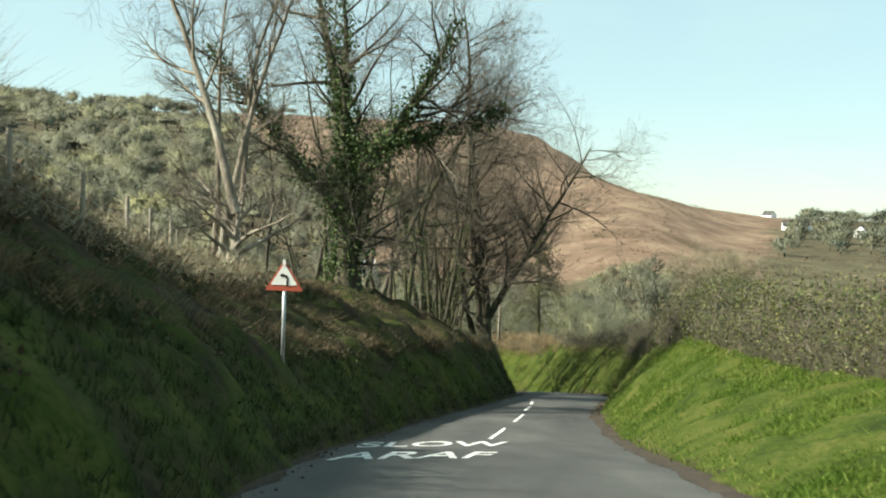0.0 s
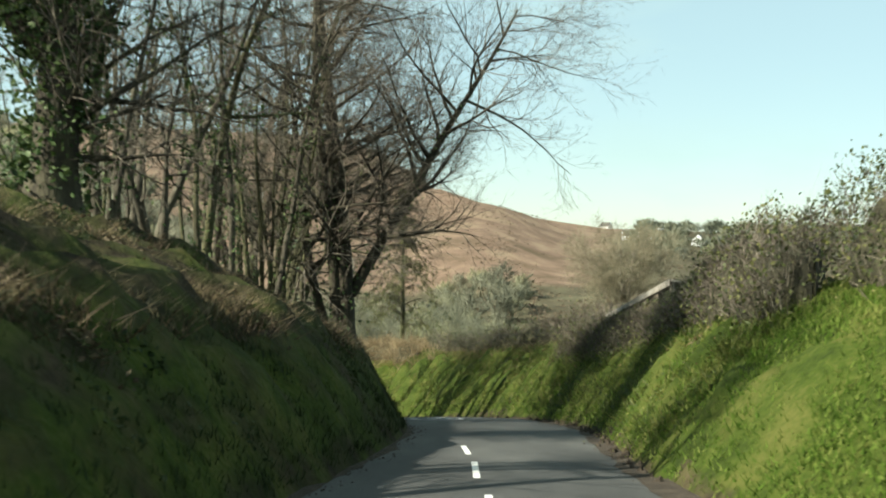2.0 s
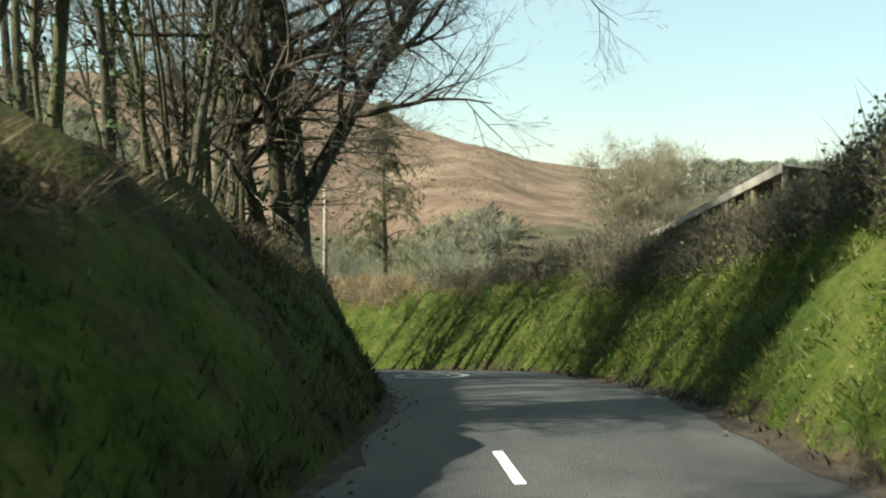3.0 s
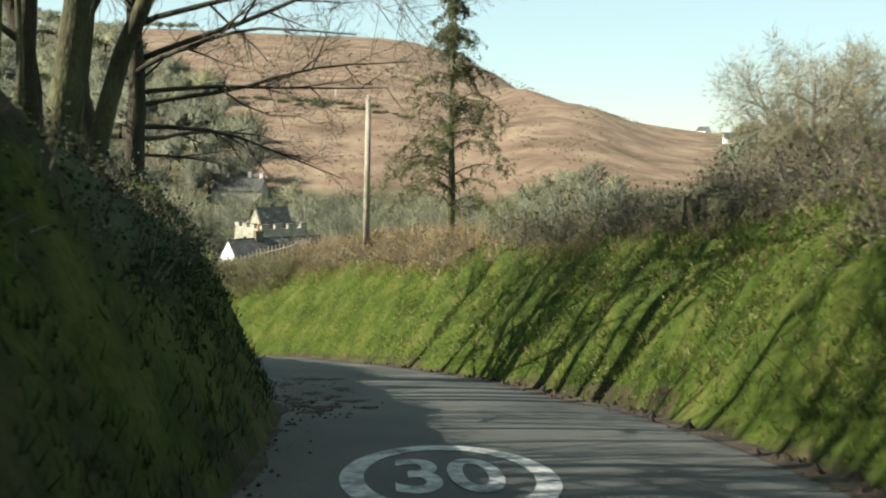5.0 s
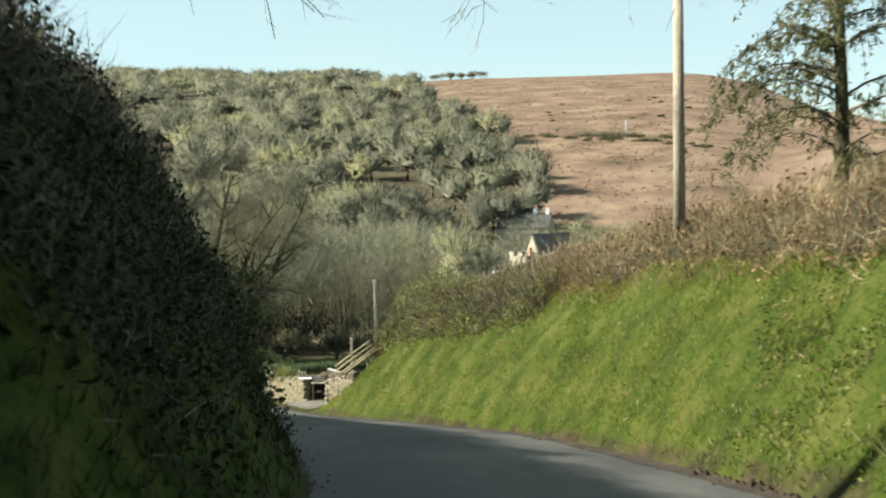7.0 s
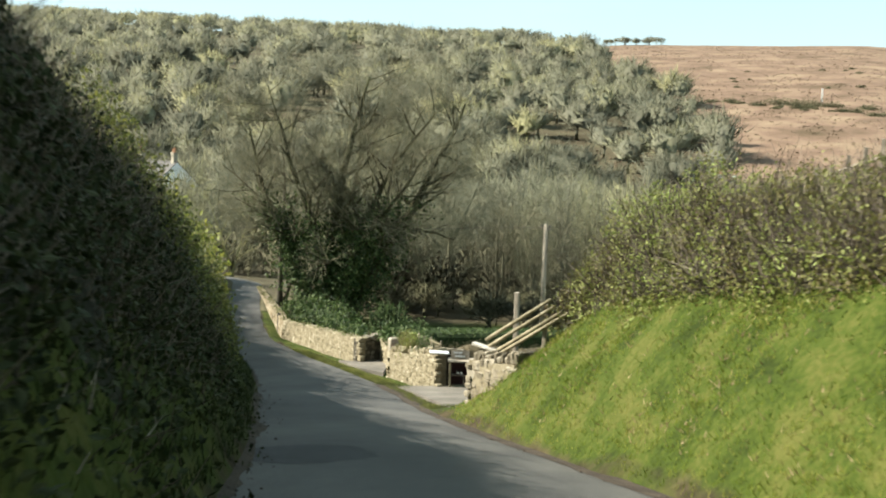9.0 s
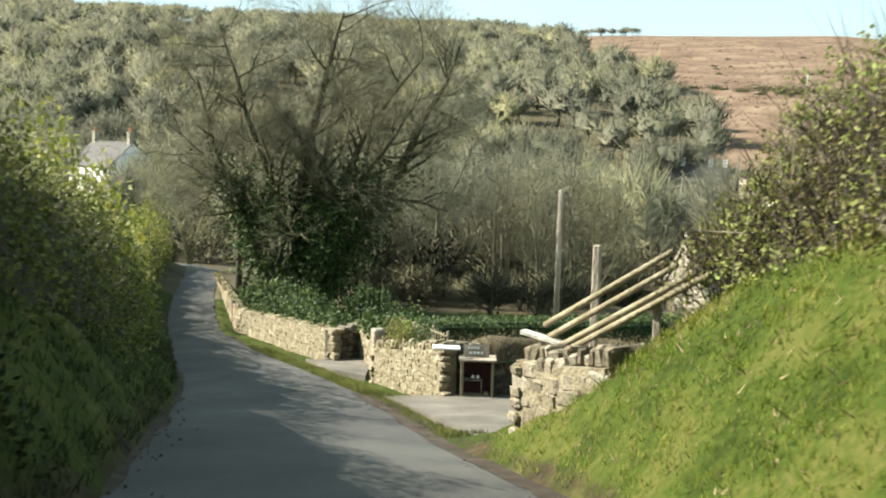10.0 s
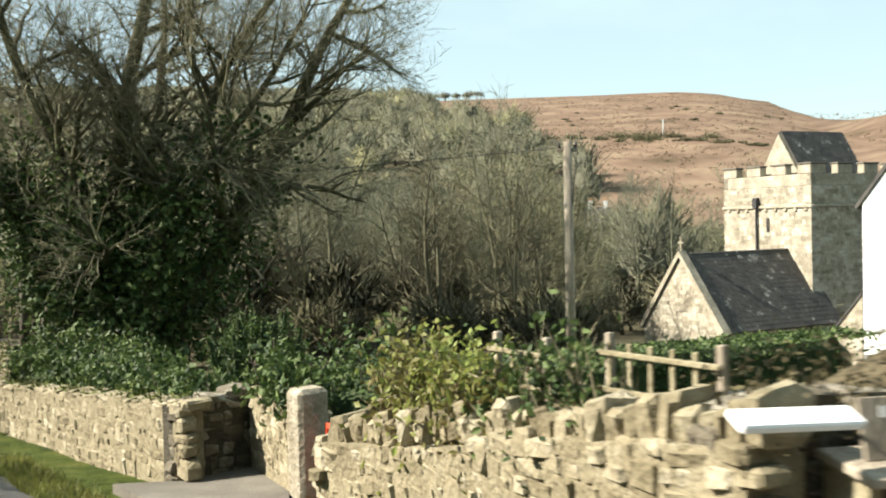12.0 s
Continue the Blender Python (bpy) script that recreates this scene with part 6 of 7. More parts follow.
def church():
    yaw = math.degrees(math.atan2(-0.796, 0.605))
    w, base = 6.0, 11.6
    t = thing("church_tower", (-12.0, 168.8, -27.55), "square pale stone church tower with battlements and saddleback roof", "church tower", rz=yaw)
    part("wall", boxed(0, w, 0, w, -1.5, base - 1.1, 0.02), M["ashlar"], t)
    front, right = Matrix.Identity(4), pose(w, 0, 0, 0, 0, 90)
    facing(t, "masonry", w, base - 1.1, 0.34, 0.2, 410, "ashlar_block", front, proud=0.012, gap=0.012)
    facing(t, "masonry", w, base - 1.1, 0.34, 0.2, 411, "ashlar_block", right, proud=0.012, gap=0.012)
    for k, m in enumerate((front, right, pose(w, w, 0, 0, 0, 180), pose(0, w, 0, 0, 0, 270))):
        crenels(t, w, base - 1.1, m, "ashlar_block")
        part("string_course", boxed(-0.08, w + 0.08, -0.1, 0.0, base - 2.15, base - 2.0, 0.03, m), M["ashlar"], t)
        for j in range(9):
            part("corbel", boxed(0.3 + j * 0.66, 0.5 + j * 0.66, -0.08, 0.0, base - 2.3, base - 2.15, 0.02, m), M["ashlar"], t)
    part("slit_window", boxed(3.1, 3.26, -0.05, 0.0, base - 3.3, base - 2.6, 0, front), M["dark"], t)
    pipe = part("drainpipe", rod(bmesh.new(), (2.45, -0.1, 3), (2.45, -0.1, base - 2.0), 0.055, sides=8), M["lead"], t)
    part("hopper", boxed(2.3, 2.6, -0.24, 0.0, base - 2.1, base - 1.6, 0.02), M["lead"], pipe)
    g = 3.5
    gx = (w - g) / 2
    part("gable", prism([(gx, base - 1.1), (gx + g, base - 1.1), (gx + g / 2, base + 1.55)], 0.9, w - 0.9), M["ashlar"], t)
    for s in (0, 1):
        e = (gx - 0.1, base - 1.2) if s == 0 else (gx + g + 0.1, base - 1.2)
        top = (gx + g / 2, base + 1.62)
        n = Vector((-2.7, g / 2) if s == 0 else (2.7, g / 2)).normalized() * 0.1
        roof = part("roof", prism([e, top, (top[0], top[1] + 0.1), (e[0] + n.x, e[1] + n.y)], 1.05, w - 0.85), M["slate"], t)
        up = Vector((top[0] - e[0], 0, top[1] - e[1]))
        ln = up.length
        up /= ln
        al = Vector((0, -1, 0)) if s == 0 else Vector((0, 1, 0))
        out = Vector((-up.z, 0, up.x)) if s == 0 else Vector((up.z, 0, -up.x))
        o = Vector((e[0], w - 0.85 if s == 0 else 1.05, e[1])) + out * 0.11
        facing(t, "slating", w - 1.9, ln, 0.3, 0.22, 415 + s, "slate", Matrix([[al.x, -out.x, up.x, o.x], [al.y, -out.y, up.y, o.y], [al.z, -out.z, up.z, o.z], [0, 0, 0, 1]]), lap=0.06, gap=0.006)
    c = gable_house("chancel", "low stone chancel with a dark slate roof", "church", (-16.1, 162.75, -28.15), math.degrees(math.atan2(-3.83, 3.29)), 5.05, 7.4, 4.7, 7.95, "ashlar", seed=420, over=0.05)
    rise = lambda x: 4.7 + (7.95 - 4.7) * (1 - abs(x - 2.525) / 2.525)
    facing(c, "masonry", 5.05, 7.9, 0.32, 0.19, 430, "ashlar_block", Matrix.Identity(4), lambda x, z: z < rise(x) - 0.05, proud=0.012, gap=0.01)
    for k in range(3):
        part("lancet", prism([(2.2 + k * 0.26, 2.35), (2.36 + k * 0.26, 2.35), (2.36 + k * 0.26, 3.4), (2.28 + k * 0.26, 3.6), (2.2 + k * 0.26, 3.4)], -0.06, 0.0), M["dark"], c)
    for s in (0, 1):
        a = [(-0.12, 4.55), (2.525, 7.98), (2.525, 8.25), (-0.3, 4.7)] if s == 0 else [(5.17, 4.55), (2.525, 7.98), (2.525, 8.25), (5.35, 4.7)]
        part("gable_coping", prism(a, -0.12, 0.3), M["ashlar"], c)
    cross = part("finial_cross", boxed(2.48, 2.57, 0.02, 0.1, 8.2, 8.85, 0.01), M["ashlar"], c)
    part("cross_arm", boxed(2.34, 2.71, 0.021, 0.099, 8.55, 8.64, 0.01), M["ashlar"], cross)
    n = gable_house("church_porch", "stone gabled porch beside the tower", "church", (-8.3, 161.0, -27.2), yaw, 5.4, 6.0, 3.1, 6.0, "ashlar", seed=440, over=0.05)
    rise2 = lambda x: 3.1 + 2.9 * (1 - abs(x - 2.7) / 2.7)
    facing(n, "masonry", 5.4, 6.0, 0.4, 0.24, 441, "ashlar_block", Matrix.Identity(4), lambda x, z: z < rise2(x) - 0.05, proud=0.012, gap=0.01)


church()


def far_house(at_, yaw, w, length, eave, apex, stacks, label, wall="white_paint", pots=2, stack="ashlar_block"):
    h = gable_house("house", label, "house", at_, yaw, w, length, eave, apex, wall, slates=False)
    for y in stacks:
        chimney(h, Matrix.Translation((w / 2, y, 0)), apex - 0.6, apex + 1.2, 0.6, 0.8, stack, pots)
    m = pose(w, 0, 0, 0, 0, 90)
    for y in np.arange(1.2, length - 1, 2.6):
        for z in (0.9, 3.2):
            if z + 1.2 < eave:
                wn_ = part("window", boxed(y, y + 1.0, -0.05, 0.0, z, z + 1.2, 0, m), M["white_paint"], h)
                part("pane", boxed(y + 0.1, y + 0.9, -0.07, -0.051, z + 0.1, z + 1.1, 0, m), M["glass"], wn_)
    return h


far_house((-24.2, 303.5, floor_at(-29, 300) - 0.3), 82, 6.5, 12.5, 5.4, 8.6, (0.9, 3.8, 9.4), "grey farmhouse with tall white chimneys among the trees", "ashlar", 2, "white_paint")
far_house((-96.5, 211, -21.5), -115, 6.5, 11, 3.4, 6.4, (0.8, 10.2), "white farmhouse far up the valley")
for k, (px, py, pz) in enumerate([(202.6, 666, 3.8), (168.1, 509, -0.8), (178, 516, -1.4), (192, 480, -6), (240, 560, -3), (225, 640, 2)]):
    far_house((px, py, min(pz, floor_at(px, py) + 0.5) - 1.5), 40 + 37 * k, 6, 7, 3.4, 6.0, (), "small white house on the distant hillside")


def shelter():
    """A long low sheet roof on posts behind the lane hedge, following the slope."""
    a, b = Vector((10.8, 50.4, -3.42)), Vector((12.5, 61.7, -5.38))
    r = thing("field_shelter", a, "long low field shelter with a pale weathered sheet roof", "shelter")
    d = b - a
    ln = math.hypot(d.x, d.y)
    m = Matrix(((d.x / ln, d.y / ln, 0, 0), (d.y / ln, -d.x / ln, 0, 0), (d.z / ln, -0.1, 1, 0), (0, 0, 0, 1)))
    roof = part("roof", boxed(0, ln, 0, 1.9, -0.03, 0.0, 0, m), M["sheet"], r)
    for k in range(int(ln / 0.3)):
        part("rib", boxed(k * 0.3 + 0.06, k * 0.3 + 0.16, -0.02, 1.92, 0.001, 0.035, 0.012, m), M["sheet"], roof)
    part("edge_board", boxed(0, ln, -0.05, -0.025, -0.16, 0.03, 0.004, m), M["sheet"], r)
    for k in range(7):
        x = 0.1 + k * (ln - 0.3) / 6
        q = m @ Vector((x, 0.06, 0))
        part("post", boxed(q.x - 0.05, q.x + 0.05, q.y - 0.05, q.y + 0.05, q.z - 1.8, q.z - 0.04, 0.006), M["timber"], r)


shelter()


# ---- walls by the cottage ----
def stone_shapes(mat="stone"):
    out = []
    for k in range(9):
        rng = np.random.default_rng(500 + k)
        bm = bmesh.new()
        bmesh.ops.create_cube(bm, size=1)
        bmesh.ops.bevel(bm, geom=list(bm.edges), offset=0.15 + 0.03 * (k % 3), segments=1, affect='EDGES')
        for v in bm.verts:
            v.co += Vector(rng.uniform(-0.09, 0.09, 3))
        out.append(mesh_of(bm, "stone"))
        out[-1].materials.append(M[mat])
    return out


STONES = stone_shapes()
SHADED_STONES = stone_shapes("shaded_stone")
GREY_STONES = stone_shapes("grey_stone")


def stone_wall(label, a, b, za, zb, ha, hb, thick, seed, size=(0.23, 0.15), singly=True, uprights=False, name="stone_wall", ends=(False, False), moss=False, shapes=STONES, bed="mortar"):
    """Rubble wall from a to b; stones show on the side to the right of the way from a to b."""
    rng = np.random.default_rng(seed)
    a3, b3 = Vector((*a, 0)), Vector((*b, 0))
    ln = (b3 - a3).length
    yaw = math.degrees(math.atan2(b3.y - a3.y, b3.x - a3.x))
    w = thing(name, (*a, za), label, "wall", rz=yaw, kind="structure")
    dz = zb - za
    bm = prism([(0, -0.6), (ln, dz - 0.6), (ln, dz + hb), (ln * 0.66, dz * 0.66 + ha + (hb - ha) * 0.66 + rng.uniform(-0.04, 0.04)), (ln * 0.33, dz * 0.33 + ha + (hb - ha) * 0.33 + rng.uniform(-0.04, 0.04)), (0, ha)], -0.015, thick - 0.03)
    part("core", bm, M[bed], w)
    joined = bmesh.new()

    def stone(x, y, z, sx, sy, sz, rot=0.0):
        m = Matrix.LocRotScale((x, y, z), Euler((rng.uniform(-0.08, 0.08), rot + rng.uniform(-0.16, 0.16), rng.uniform(-0.08, 0.08))), (sx, sy, sz))
        me = shapes[rng.integers(0, len(shapes))]
        if singly:
            ob = new("stone", me)
            ob.parent = w
            ob.matrix_basis = m
        else:
            n0 = len(joined.verts)
            joined.from_mesh(me)
            joined.verts.ensure_lookup_table()
            for v in joined.verts[n0:]:
                v.co = m @ v.co

    def face(length, place, h_at, z_at):
        z = -0.12
        while z < max(ha, hb):
            ch = size[1] * rng.uniform(0.7, 1.35)
            x = -rng.uniform(0, 0.12)
            while x < length:
                cw = size[0] * rng.uniform(0.4, 1.75)
                mid = x + cw / 2
                if z + ch * 0.55 < h_at(mid):
                    tall = ch * rng.uniform(0.75, 1.1) if rng.uniform() > 0.15 else ch * 1.7
                    place(mid, z_at(mid) + z + ch / 2 + rng.uniform(-0.03, 0.03), cw * 0.97, tall)
                x += cw
            z += ch

    face(ln, lambda x, z, sx, sz: stone(x, 0.092 + rng.uniform(-0.014, 0.014), z, sx * 1.04, 0.24, sz * 1.04), lambda x: ha + (hb - ha) * x / ln, lambda x: dz * x / ln)
    if ends[0]:
        face(thick, lambda y, z, sx, sz: stone(0.03, y, z, 0.22, sx, sz), lambda x: ha, lambda x: 0)
    if ends[1]:
        face(thick, lambda y, z, sx, sz: stone(ln - 0.03, y, z, 0.22, sx, sz), lambda x: hb, lambda x: dz)
    x = 0.05
    while x < ln:
        cw = rng.uniform(0.09, 0.17) if uprights else rng.uniform(0.22, 0.45)
        k = x / ln
        h = rng.uniform(0.16, 0.32) if uprights else rng.uniform(0.08, 0.14)
        stone(x + cw / 2, thick / 2 + rng.uniform(-0.04, 0.04), dz * k + ha + (hb - ha) * k + h * 0.42, cw, thick * (0.8 if uprights else 1.02), h * 1.1, rng.uniform(-0.12, 0.12) if uprights else 0)
        x += cw
    if not singly:
        ob = part("stones", joined, M["stone_rest"], w)
        tagged(ob, kind="stuff")
    else:
        joined.free()
    if moss:
        n = int(ln * 60)
        c = np.column_stack([rng.uniform(0, ln, n), rng.uniform(0, thick, n), np.zeros(n)])
        c[:, 2] = (dz + hb - ha) * c[:, 0] / ln + ha + rng.uniform(0.02, 0.12, n)
        tip = c + np.column_stack([rng.normal(size=(n, 2)) * 0.08 - np.array([0, 0.05]), rng.uniform(-0.05, 0.13, n)])
        v, f = blades(c, tip, 0.02, rng)
        tagged(raw("moss_tufts", v, f, M["moss"], False, w, "moss and grass on the wall top"), kind="stuff")
    return w


stone_wall("rubble garden wall, sunlit, with upright coping stones", (-18.3, 121.71), (-15.1, 118.55), -21.14, -20.5, 1.0, 1.1, 0.45, 601, (0.16, 0.115), uprights=True, ends=(True, False))
# Faces away from the sun get stone and mortar already coloured as shaded.
stone_wall("shaded rubble wall at the back of the drive", (-15.2, 118.75), (-9.3, 122.0), -20.5, -20.65, 1.15, 1.2, 0.45, 602, (0.26, 0.13), shapes=SHADED_STONES, bed="shaded_mortar")
stone_wall("rough stone pillar and retaining wall at the drive mouth", (-10.85, 110.2), (-9.3, 109.05), -18.8, -18.3, 1.2, 0.95, 0.5, 603, (0.24, 0.19), uprights=True, ends=(True, False), shapes=GREY_STONES)
stone_wall("short stone return beside the gateway", (-21.75, 126.0), (-21.1, 126.95), -21.75, -21.8, 1.05, 1.15, 0.4, 604, shapes=SHADED_STONES, bed="shaded_mortar")
stone_wall("sunlit stone return beside the gateway", (-21.1, 126.95), (-19.75, 124.95), -21.8, -21.55, 1.15, 0.95, 0.4, 605)
stone_wall("sunlit rubble roadside wall topped with moss", (-30.1, 133.7), (-21.75, 126.0), -22.6, -21.75, 0.85, 1.05, 0.4, 606, (0.25, 0.15), moss=True)
stone_wall("rubble roadside wall running down the lane", (-44.5, 154.3), (-30.1, 133.7), -24.2, -22.6, 0.85, 0.85, 0.4, 607, (0.34, 0.2), singly=False, moss=True)


def drive():
    pts = [(-15.25, 118.6), (-9.2, 121.95), (-6.5, 117.5), (-10.3, 110.6), (-11.35, 110.9), (-12.6, 112.8), (-15.0, 116.2), (-16.3, 117.7)]
    p0, p1, p2 = Vector((-11.4, 111, -19.2)), Vector((-15.3, 118.4, -20.48)), Vector((-9.5, 121.8, -20.58))
    n = (p1 - p0).cross(p2 - p0)
    bm = bmesh.new()
    top = [bm.verts.new((x, y, p0.z - (n.x * (x - p0.x) + n.y * (y - p0.y)) / n.z + 0.02)) for x, y in pts]
    low = [bm.verts.new(v.co - Vector((0, 0, 0.5))) for v in top]
    bm.faces.new(top)
    for i in range(len(pts)):
        j = (i + 1) % len(pts)
        bm.faces.new((top[i], low[i], low[j], top[j]))
    bmesh.ops.recalc_face_normals(bm, faces=bm.faces)
    tagged(obj("drive", bm, M["concrete"]), "pale worn concrete drive off the lane", "drive", kind="structure")
    bm = bmesh.new()
    q = [(-21.75, 126.0, -21.72), (-21.1, 126.9, -21.74), (-19.8, 124.9, -21.5), (-18.7, 122.1, -21.15), (-19.9, 122.6, -21.2), (-22.3, 125.3, -21.6)]
    top = [bm.verts.new(Vector(c) + Vector((0, 0, 0.07))) for c in q]
    low = [bm.verts.new(Vector(c) - Vector((0, 0, 0.4))) for c in q]
    bm.faces.new(top)
    for i in range(len(q)):
        j = (i + 1) % len(q)
        bm.faces.new((top[i], low[i], low[j], top[j]))
    bmesh.ops.recalc_face_normals(bm, faces=bm.faces)
    tagged(obj("gateway_slab", bm, M["concrete"]), "pale concrete threshold in the gateway recess", "paving", kind="structure")


drive()


def stall():
    s = thing("roadside_stall", (-14.57, 118.5, -20.47), "open-fronted wooden stall with a leaning board on top", "stall", rz=20)
    w, d, h = 0.8, 0.42, 0.98
    for x in (0, w - 0.07):
        part("side_frame", boxed(x, x + 0.07, 0, d, 0.03, h - 0.05, 0.006), M["rail_wood"], s)
    part("base_board", boxed(0, w, -0.02, d, 0.0, 0.06, 0.006), M["rail_wood"], s)
    part("roof_board", boxed(-0.05, w + 0.05, -0.08, d + 0.03, h - 0.05, h, 0.008, pose(0, 0, 0, 3)), M["timber"], s)
    part("back_panel", boxed(0.07, w - 0.07, d - 0.03, d, 0.06, h - 0.05, 0.003), M["maroon"], s)
    part("lining", boxed(0.07, 0.085, 0.02, d - 0.03, 0.06, h - 0.05, 0.0), M["maroon"], s)
    part("lining", boxed(w - 0.085, w - 0.07, 0.02, d - 0.03, 0.06, h - 0.05, 0.0), M["maroon"], s)
    part("shelf", boxed(0.09, w - 0.28, 0.08, d - 0.04, 0.42, 0.44, 0.003), M["timber"], s)
    part("shelf_leg", boxed(w - 0.3, w - 0.28, 0.08, 0.11, 0.06, 0.42, 0.002), M["timber"], s)
    for x, c in ((0.3, "chalk"), (0.42, "chalk")):
        part("jar", rod(bmesh.new(), (x, 0.2, 0.44), (x, 0.2, 0.58), 0.045, sides=10), M["glass"], s)
        part("label_card", boxed(x - 0.035, x + 0.035, 0.145, 0.152, 0.47, 0.54), M[c], s)
    part("money_box", boxed(w - 0.22, w - 0.12, 0.1, 0.22, 0.06, 0.14, 0.006), M["timber"], s)
    m = pose(0.06, 0.12, h + 0.01, -14, 0, 0)
    board = part("notice_board", boxed(0, 0.62, 0, 0.025, 0, 0.3, 0.004, m), M["timber"], s, "grey leaning board with hand lettering")
    for x0, x1, z in ((0.1, 0.4, 0.2), (0.14, 0.5, 0.08)):
        for k in range(4):
            a = x0 + (x1 - x0) * k / 4
            part("lettering", boxed(a, a + (x1 - x0) * 0.17, -0.006, -0.001, z, z + 0.055, 0, m), M["chalk"], board)
    plank = thing("white_board", (-15.12, 118.2, -19.28), "white painted board lying on the wall corner", "board", rz=30)
    part("board", boxed(-0.06, 0.6, -0.02, 0.13, 0.02, 0.065, 0.01, pose(0, 0, 0, 24, 3, 0)), M["white_paint"], plank)


stall()


def rails():
    f = thing("rail_fence", (-10.5, 110.45, -17.3), "peeled pole rails climbing the bank beside the drive", "fence")
    d = Vector((1.95, -1.3, 1.32))
    for k, (h, s) in enumerate(((0.22, 0.0), (0.0, 0.12), (-0.24, 0.5), (-0.36, 0.75))):
        o = Vector((0, 0, h)) + d * s * 0.35
        part("rail", rod(bmesh.new(), o, o + d * 1.02, 0.05, 0.04, 9), M["rail_wood"], f, smooth=True)
    part("post", boxed(0.64, 0.75, 0.15, 0.26, -1.6, 1.45, 0.012), M["timber"], f, "tall square grey post")
    part("post", boxed(1.75, 1.85, -1.1, -1.0, -0.6, 1.4, 0.01), M["timber"], f)
    part("top_plank", boxed(-0.25, 1.0, -0.08, 0.1, -0.02, 0.04, 0.006, pose(-0.1, -0.1, 0.05, 0, 9, -12)), M["pale_timber"], f, "pale sloping plank")
    p = thing("paling_fence", (0, 0, 0), "weathered upright palings behind the hedge", "fence")
    line_ = right_line(99, 109, 0.1, 0.32)
    for x, y in line_:
        z = floor_at(x, y)
        part("paling", boxed(x - 0.035, x + 0.035, y - 0.012, y + 0.012, z - 0.1, z + 1.0 + random.uniform(-0.08, 0.08), 0.004), M["timber"], p)
    for h in (0.3, 0.8):
        t = Tubes()
        t.add([(x + 0.03, y + 0.03, floor_at(x, y) + h) for x, y in line_[::3]], [0.03] * len(line_[::3]), 4)
        t.make("cross_rail", M["timber"], p)


rails()


def gateway():
    g = thing("gate_pillar", (-19.47, 124.72, -21.6), "tall dressed stone gate pillar", "gate pillar", rz=-40)
    part("shaft", boxed(-0.17, 0.17, -0.2, 0.2, -0.3, 1.42, 0.05), M["grey_stone"], g)
    r = thing("red_gate", (-19.2, 124.58, -21.53), "red painted metal gate hung beside the stone pillar", "gate", rz=-49)
    for a, b, c, d in ((0, 1.1, 0.92, 0.98), (0, 1.1, 0.1, 0.15), (0, 0.05, 0.1, 0.98), (1.05, 1.1, 0.1, 0.98)):
        part("gate_frame", boxed(a, b, -0.02, 0.02, c, d, 0.006), M["red"], r)
    for k in range(8):
        part("bar", rod(bmesh.new(), (0.14 + k * 0.12, 0, 0.15), (0.14 + k * 0.12, 0, 0.92), 0.01, sides=6), M["red"], r)
    w = thing("wall_post", (-31.4, 135.6, -22.75), "dark timber post standing against the roadside wall", "post", rz=-35)
    part("post", boxed(-0.07, 0.07, -0.07, 0.07, -0.4, 1.05, 0.012), M["dark"], w)
    for k, (x, y, z, yaw, w) in enumerate(((-16.67, 120.59, -19.93, -44.6, 0.62), (-15.86, 119.79, -19.85, -44.6, 0.95))):
        t = thing("trellis", (x, y, z), "pale timber trellis fixed above the garden wall", "trellis", rz=yaw)
        for h in (0.05, 0.27, 0.5, 0.72):
            part("lath", boxed(0, w, -0.012, 0.012, h, h + 0.032, 0.004), M["rail_wood"], t)
        for j in range(int(w / 0.17)):
            part("upright_lath", boxed(0.06 + j * 0.17, 0.095 + j * 0.17, 0.0125, 0.03, 0.0, 0.8, 0.004), M["rail_wood"], t)
        for x0 in (0.02, w - 0.06):
            part("post", boxed(x0, x0 + 0.05, 0.031, 0.08, -1.2, 0.85, 0.005), M["timber"], t)


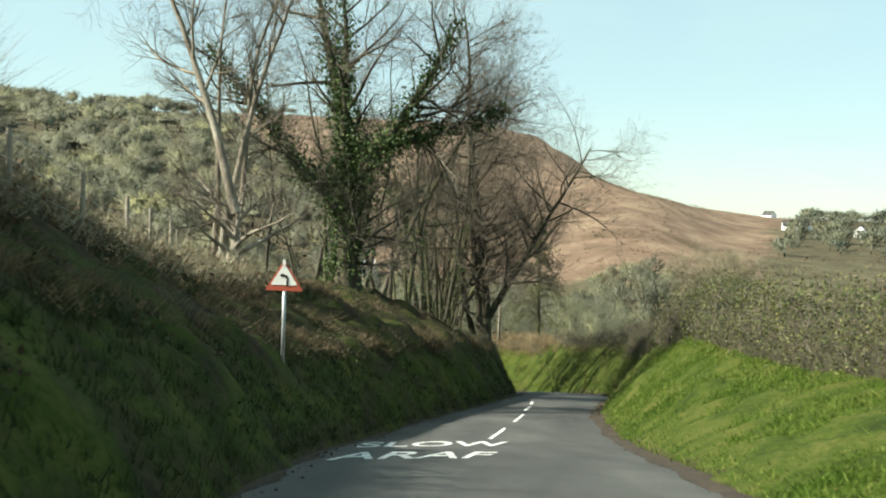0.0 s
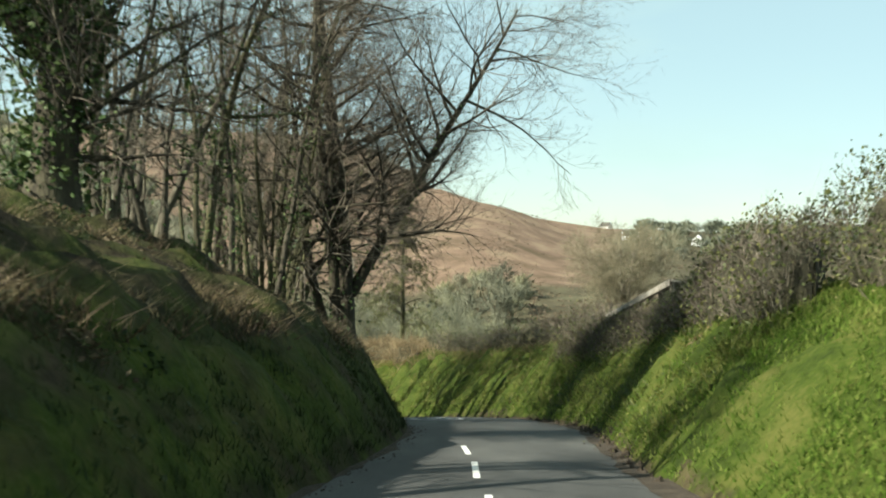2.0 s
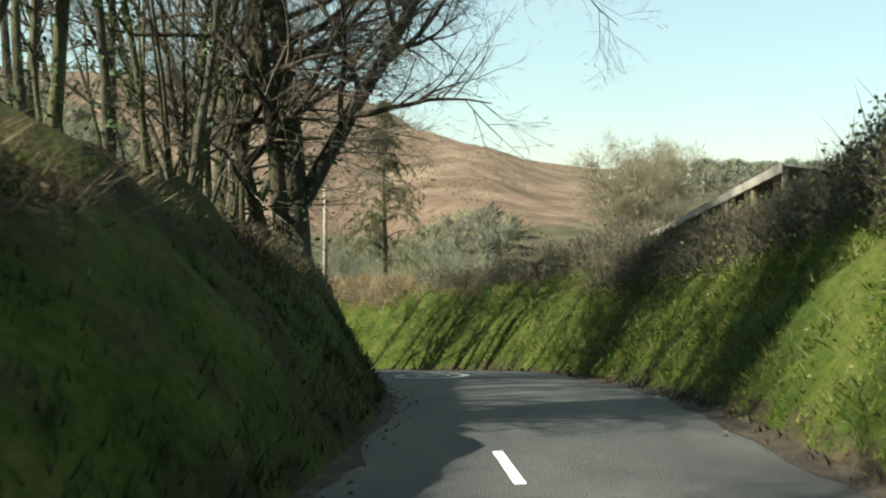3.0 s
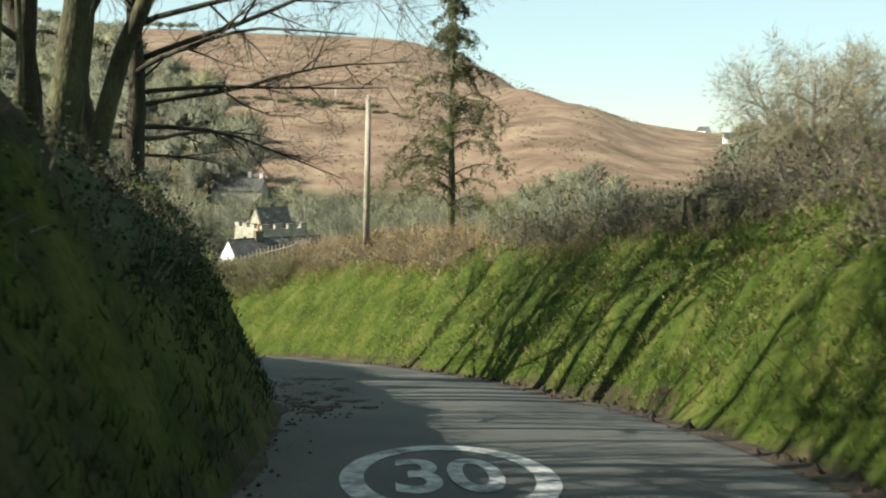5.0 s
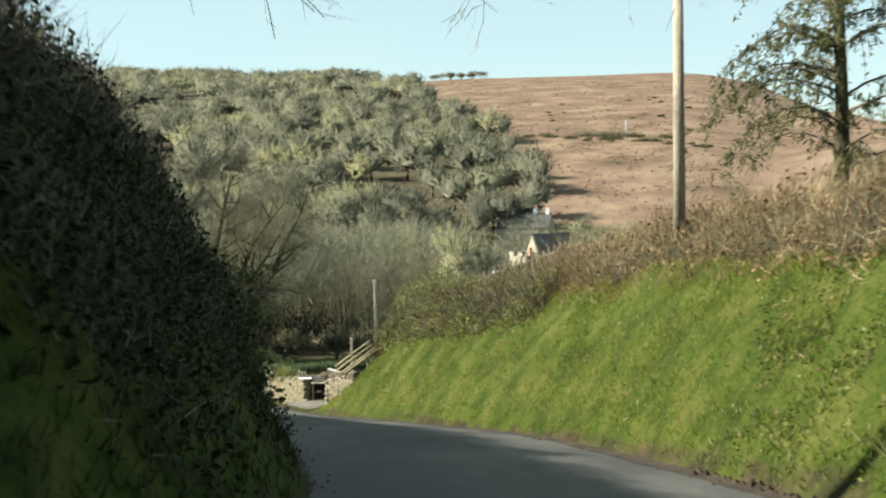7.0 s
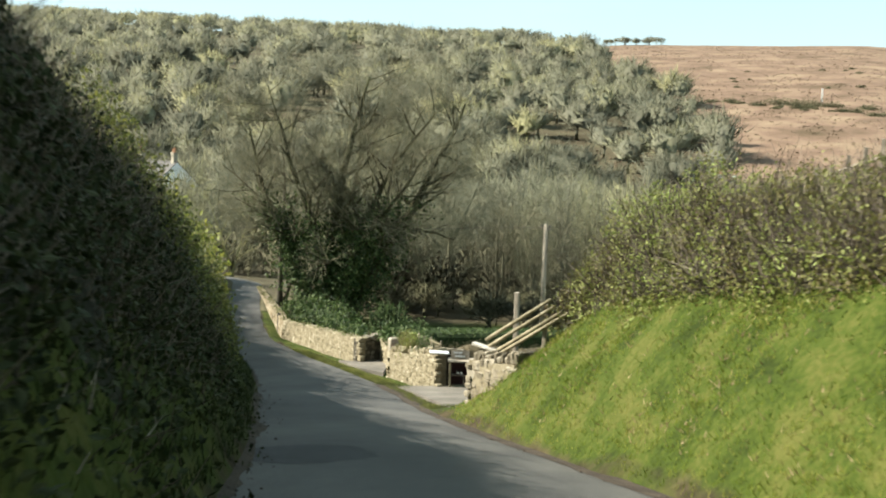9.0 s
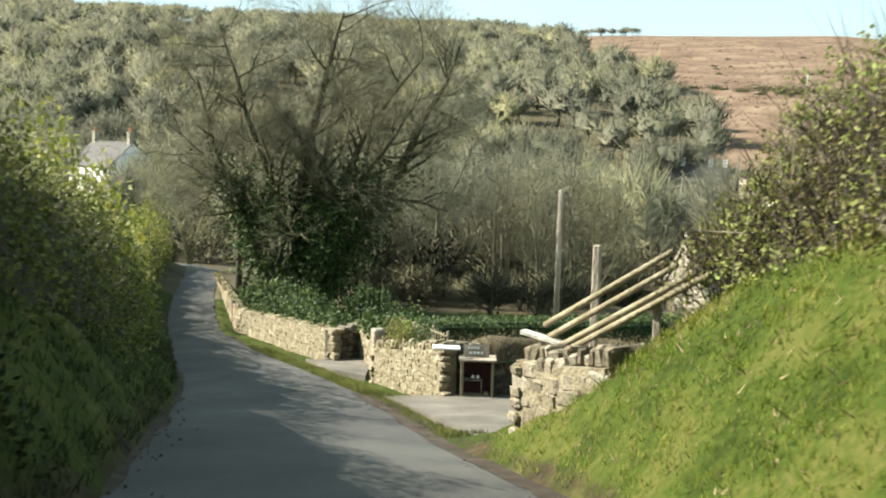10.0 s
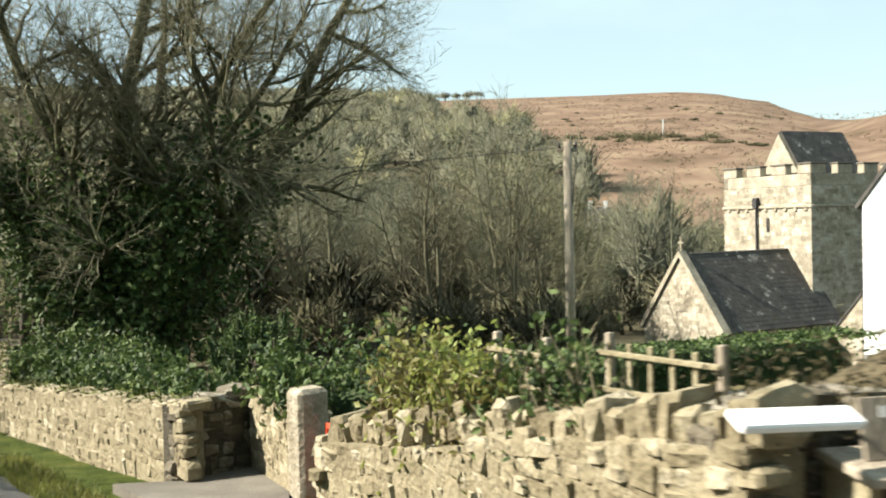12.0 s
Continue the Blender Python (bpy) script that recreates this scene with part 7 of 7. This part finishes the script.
gateway()
hedge("ivy and dead stems heaped on the garden wall", [(-17.4, 121.27), (-17.1, 120.97), (-16.85, 120.72), (-16.55, 120.42)], 1.0, 0.45, 600, 2400, 701, "bud_leaf", "pale_twig", "hedge_core", 0.036, base=-20.2, category="climber", sprout=0.35)
# Ivy mass added so that the shaded gateway gap shows dark.
hedge("ivy mass added to darken the gap behind the open gate", [(-20.0, 127.0), (-19.2, 126.2), (-18.3, 125.3)], 2.1, 1.1, 60, 900, 705, "ivy", "twig", "green_core", 0.05, base=-21.9, category="climber", core_size=0.85)
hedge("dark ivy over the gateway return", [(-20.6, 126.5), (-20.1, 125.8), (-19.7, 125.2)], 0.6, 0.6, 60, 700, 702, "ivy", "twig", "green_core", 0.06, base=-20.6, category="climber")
hedge("ivy strands through the trellis", [(-16.6, 120.55, 0.5), (-16.15, 120.1, 1.1), (-15.65, 119.6, 0.45)], 0.95, 0.4, 200, 1500, 703, "ivy", "pale_twig", "green_core", 0.034, base=-20.0, category="climber", core_size=0.4)
hedge("mat of dead ivy and moss along the wall top", [(-15.0, 119.1, 0.8), (-13.8, 119.8, 1.1), (-12.6, 120.5, 0.75), (-11.4, 121.1, 1.0), (-9.4, 122.2, 0.7)], 0.4, 0.75, 60, 1100, 704, "thatch_leaf", "pale_twig", "thatch", 0.022, base=-19.52, category="climber", shag=0.7, sprout=0.14, core_size=1.0)


def lean_to():
    r = thing("lean_to", (-11.4, 128.2, -22.3), "low grey felt roof with pale battens", "shed", rz=-25)
    part("wall", boxed(0, 3.6, 0, 3.4, -0.5, 1.55, 0.01), M["surround"], r)
    roof = part("roof", boxed(-0.1, 3.7, -0.1, 3.5, 1.55, 1.63, 0.01, pose(0, 0, 0.02, 5, 0, 0)), M["slate"], r)
    for k in range(5):
        part("batten", boxed(0.05 + k * 0.86, 0.11 + k * 0.86, -0.1, 3.5, 1.631, 1.68, 0.005, pose(0, 0, 0.02, 5, 0, 0)), M["rail_wood"], roof)


lean_to()
for nm, lab, (x, y, h) in (("marker_post", "pale marker post on the heath", (-12.7, 450, 5.5)),):
    mp = thing(nm, (x, y, floor_at(x, y)), lab, "post")
    part("post", boxed(-0.25, 0.25, -0.25, 0.25, -1, h, 0.05), M["chalk"], mp)
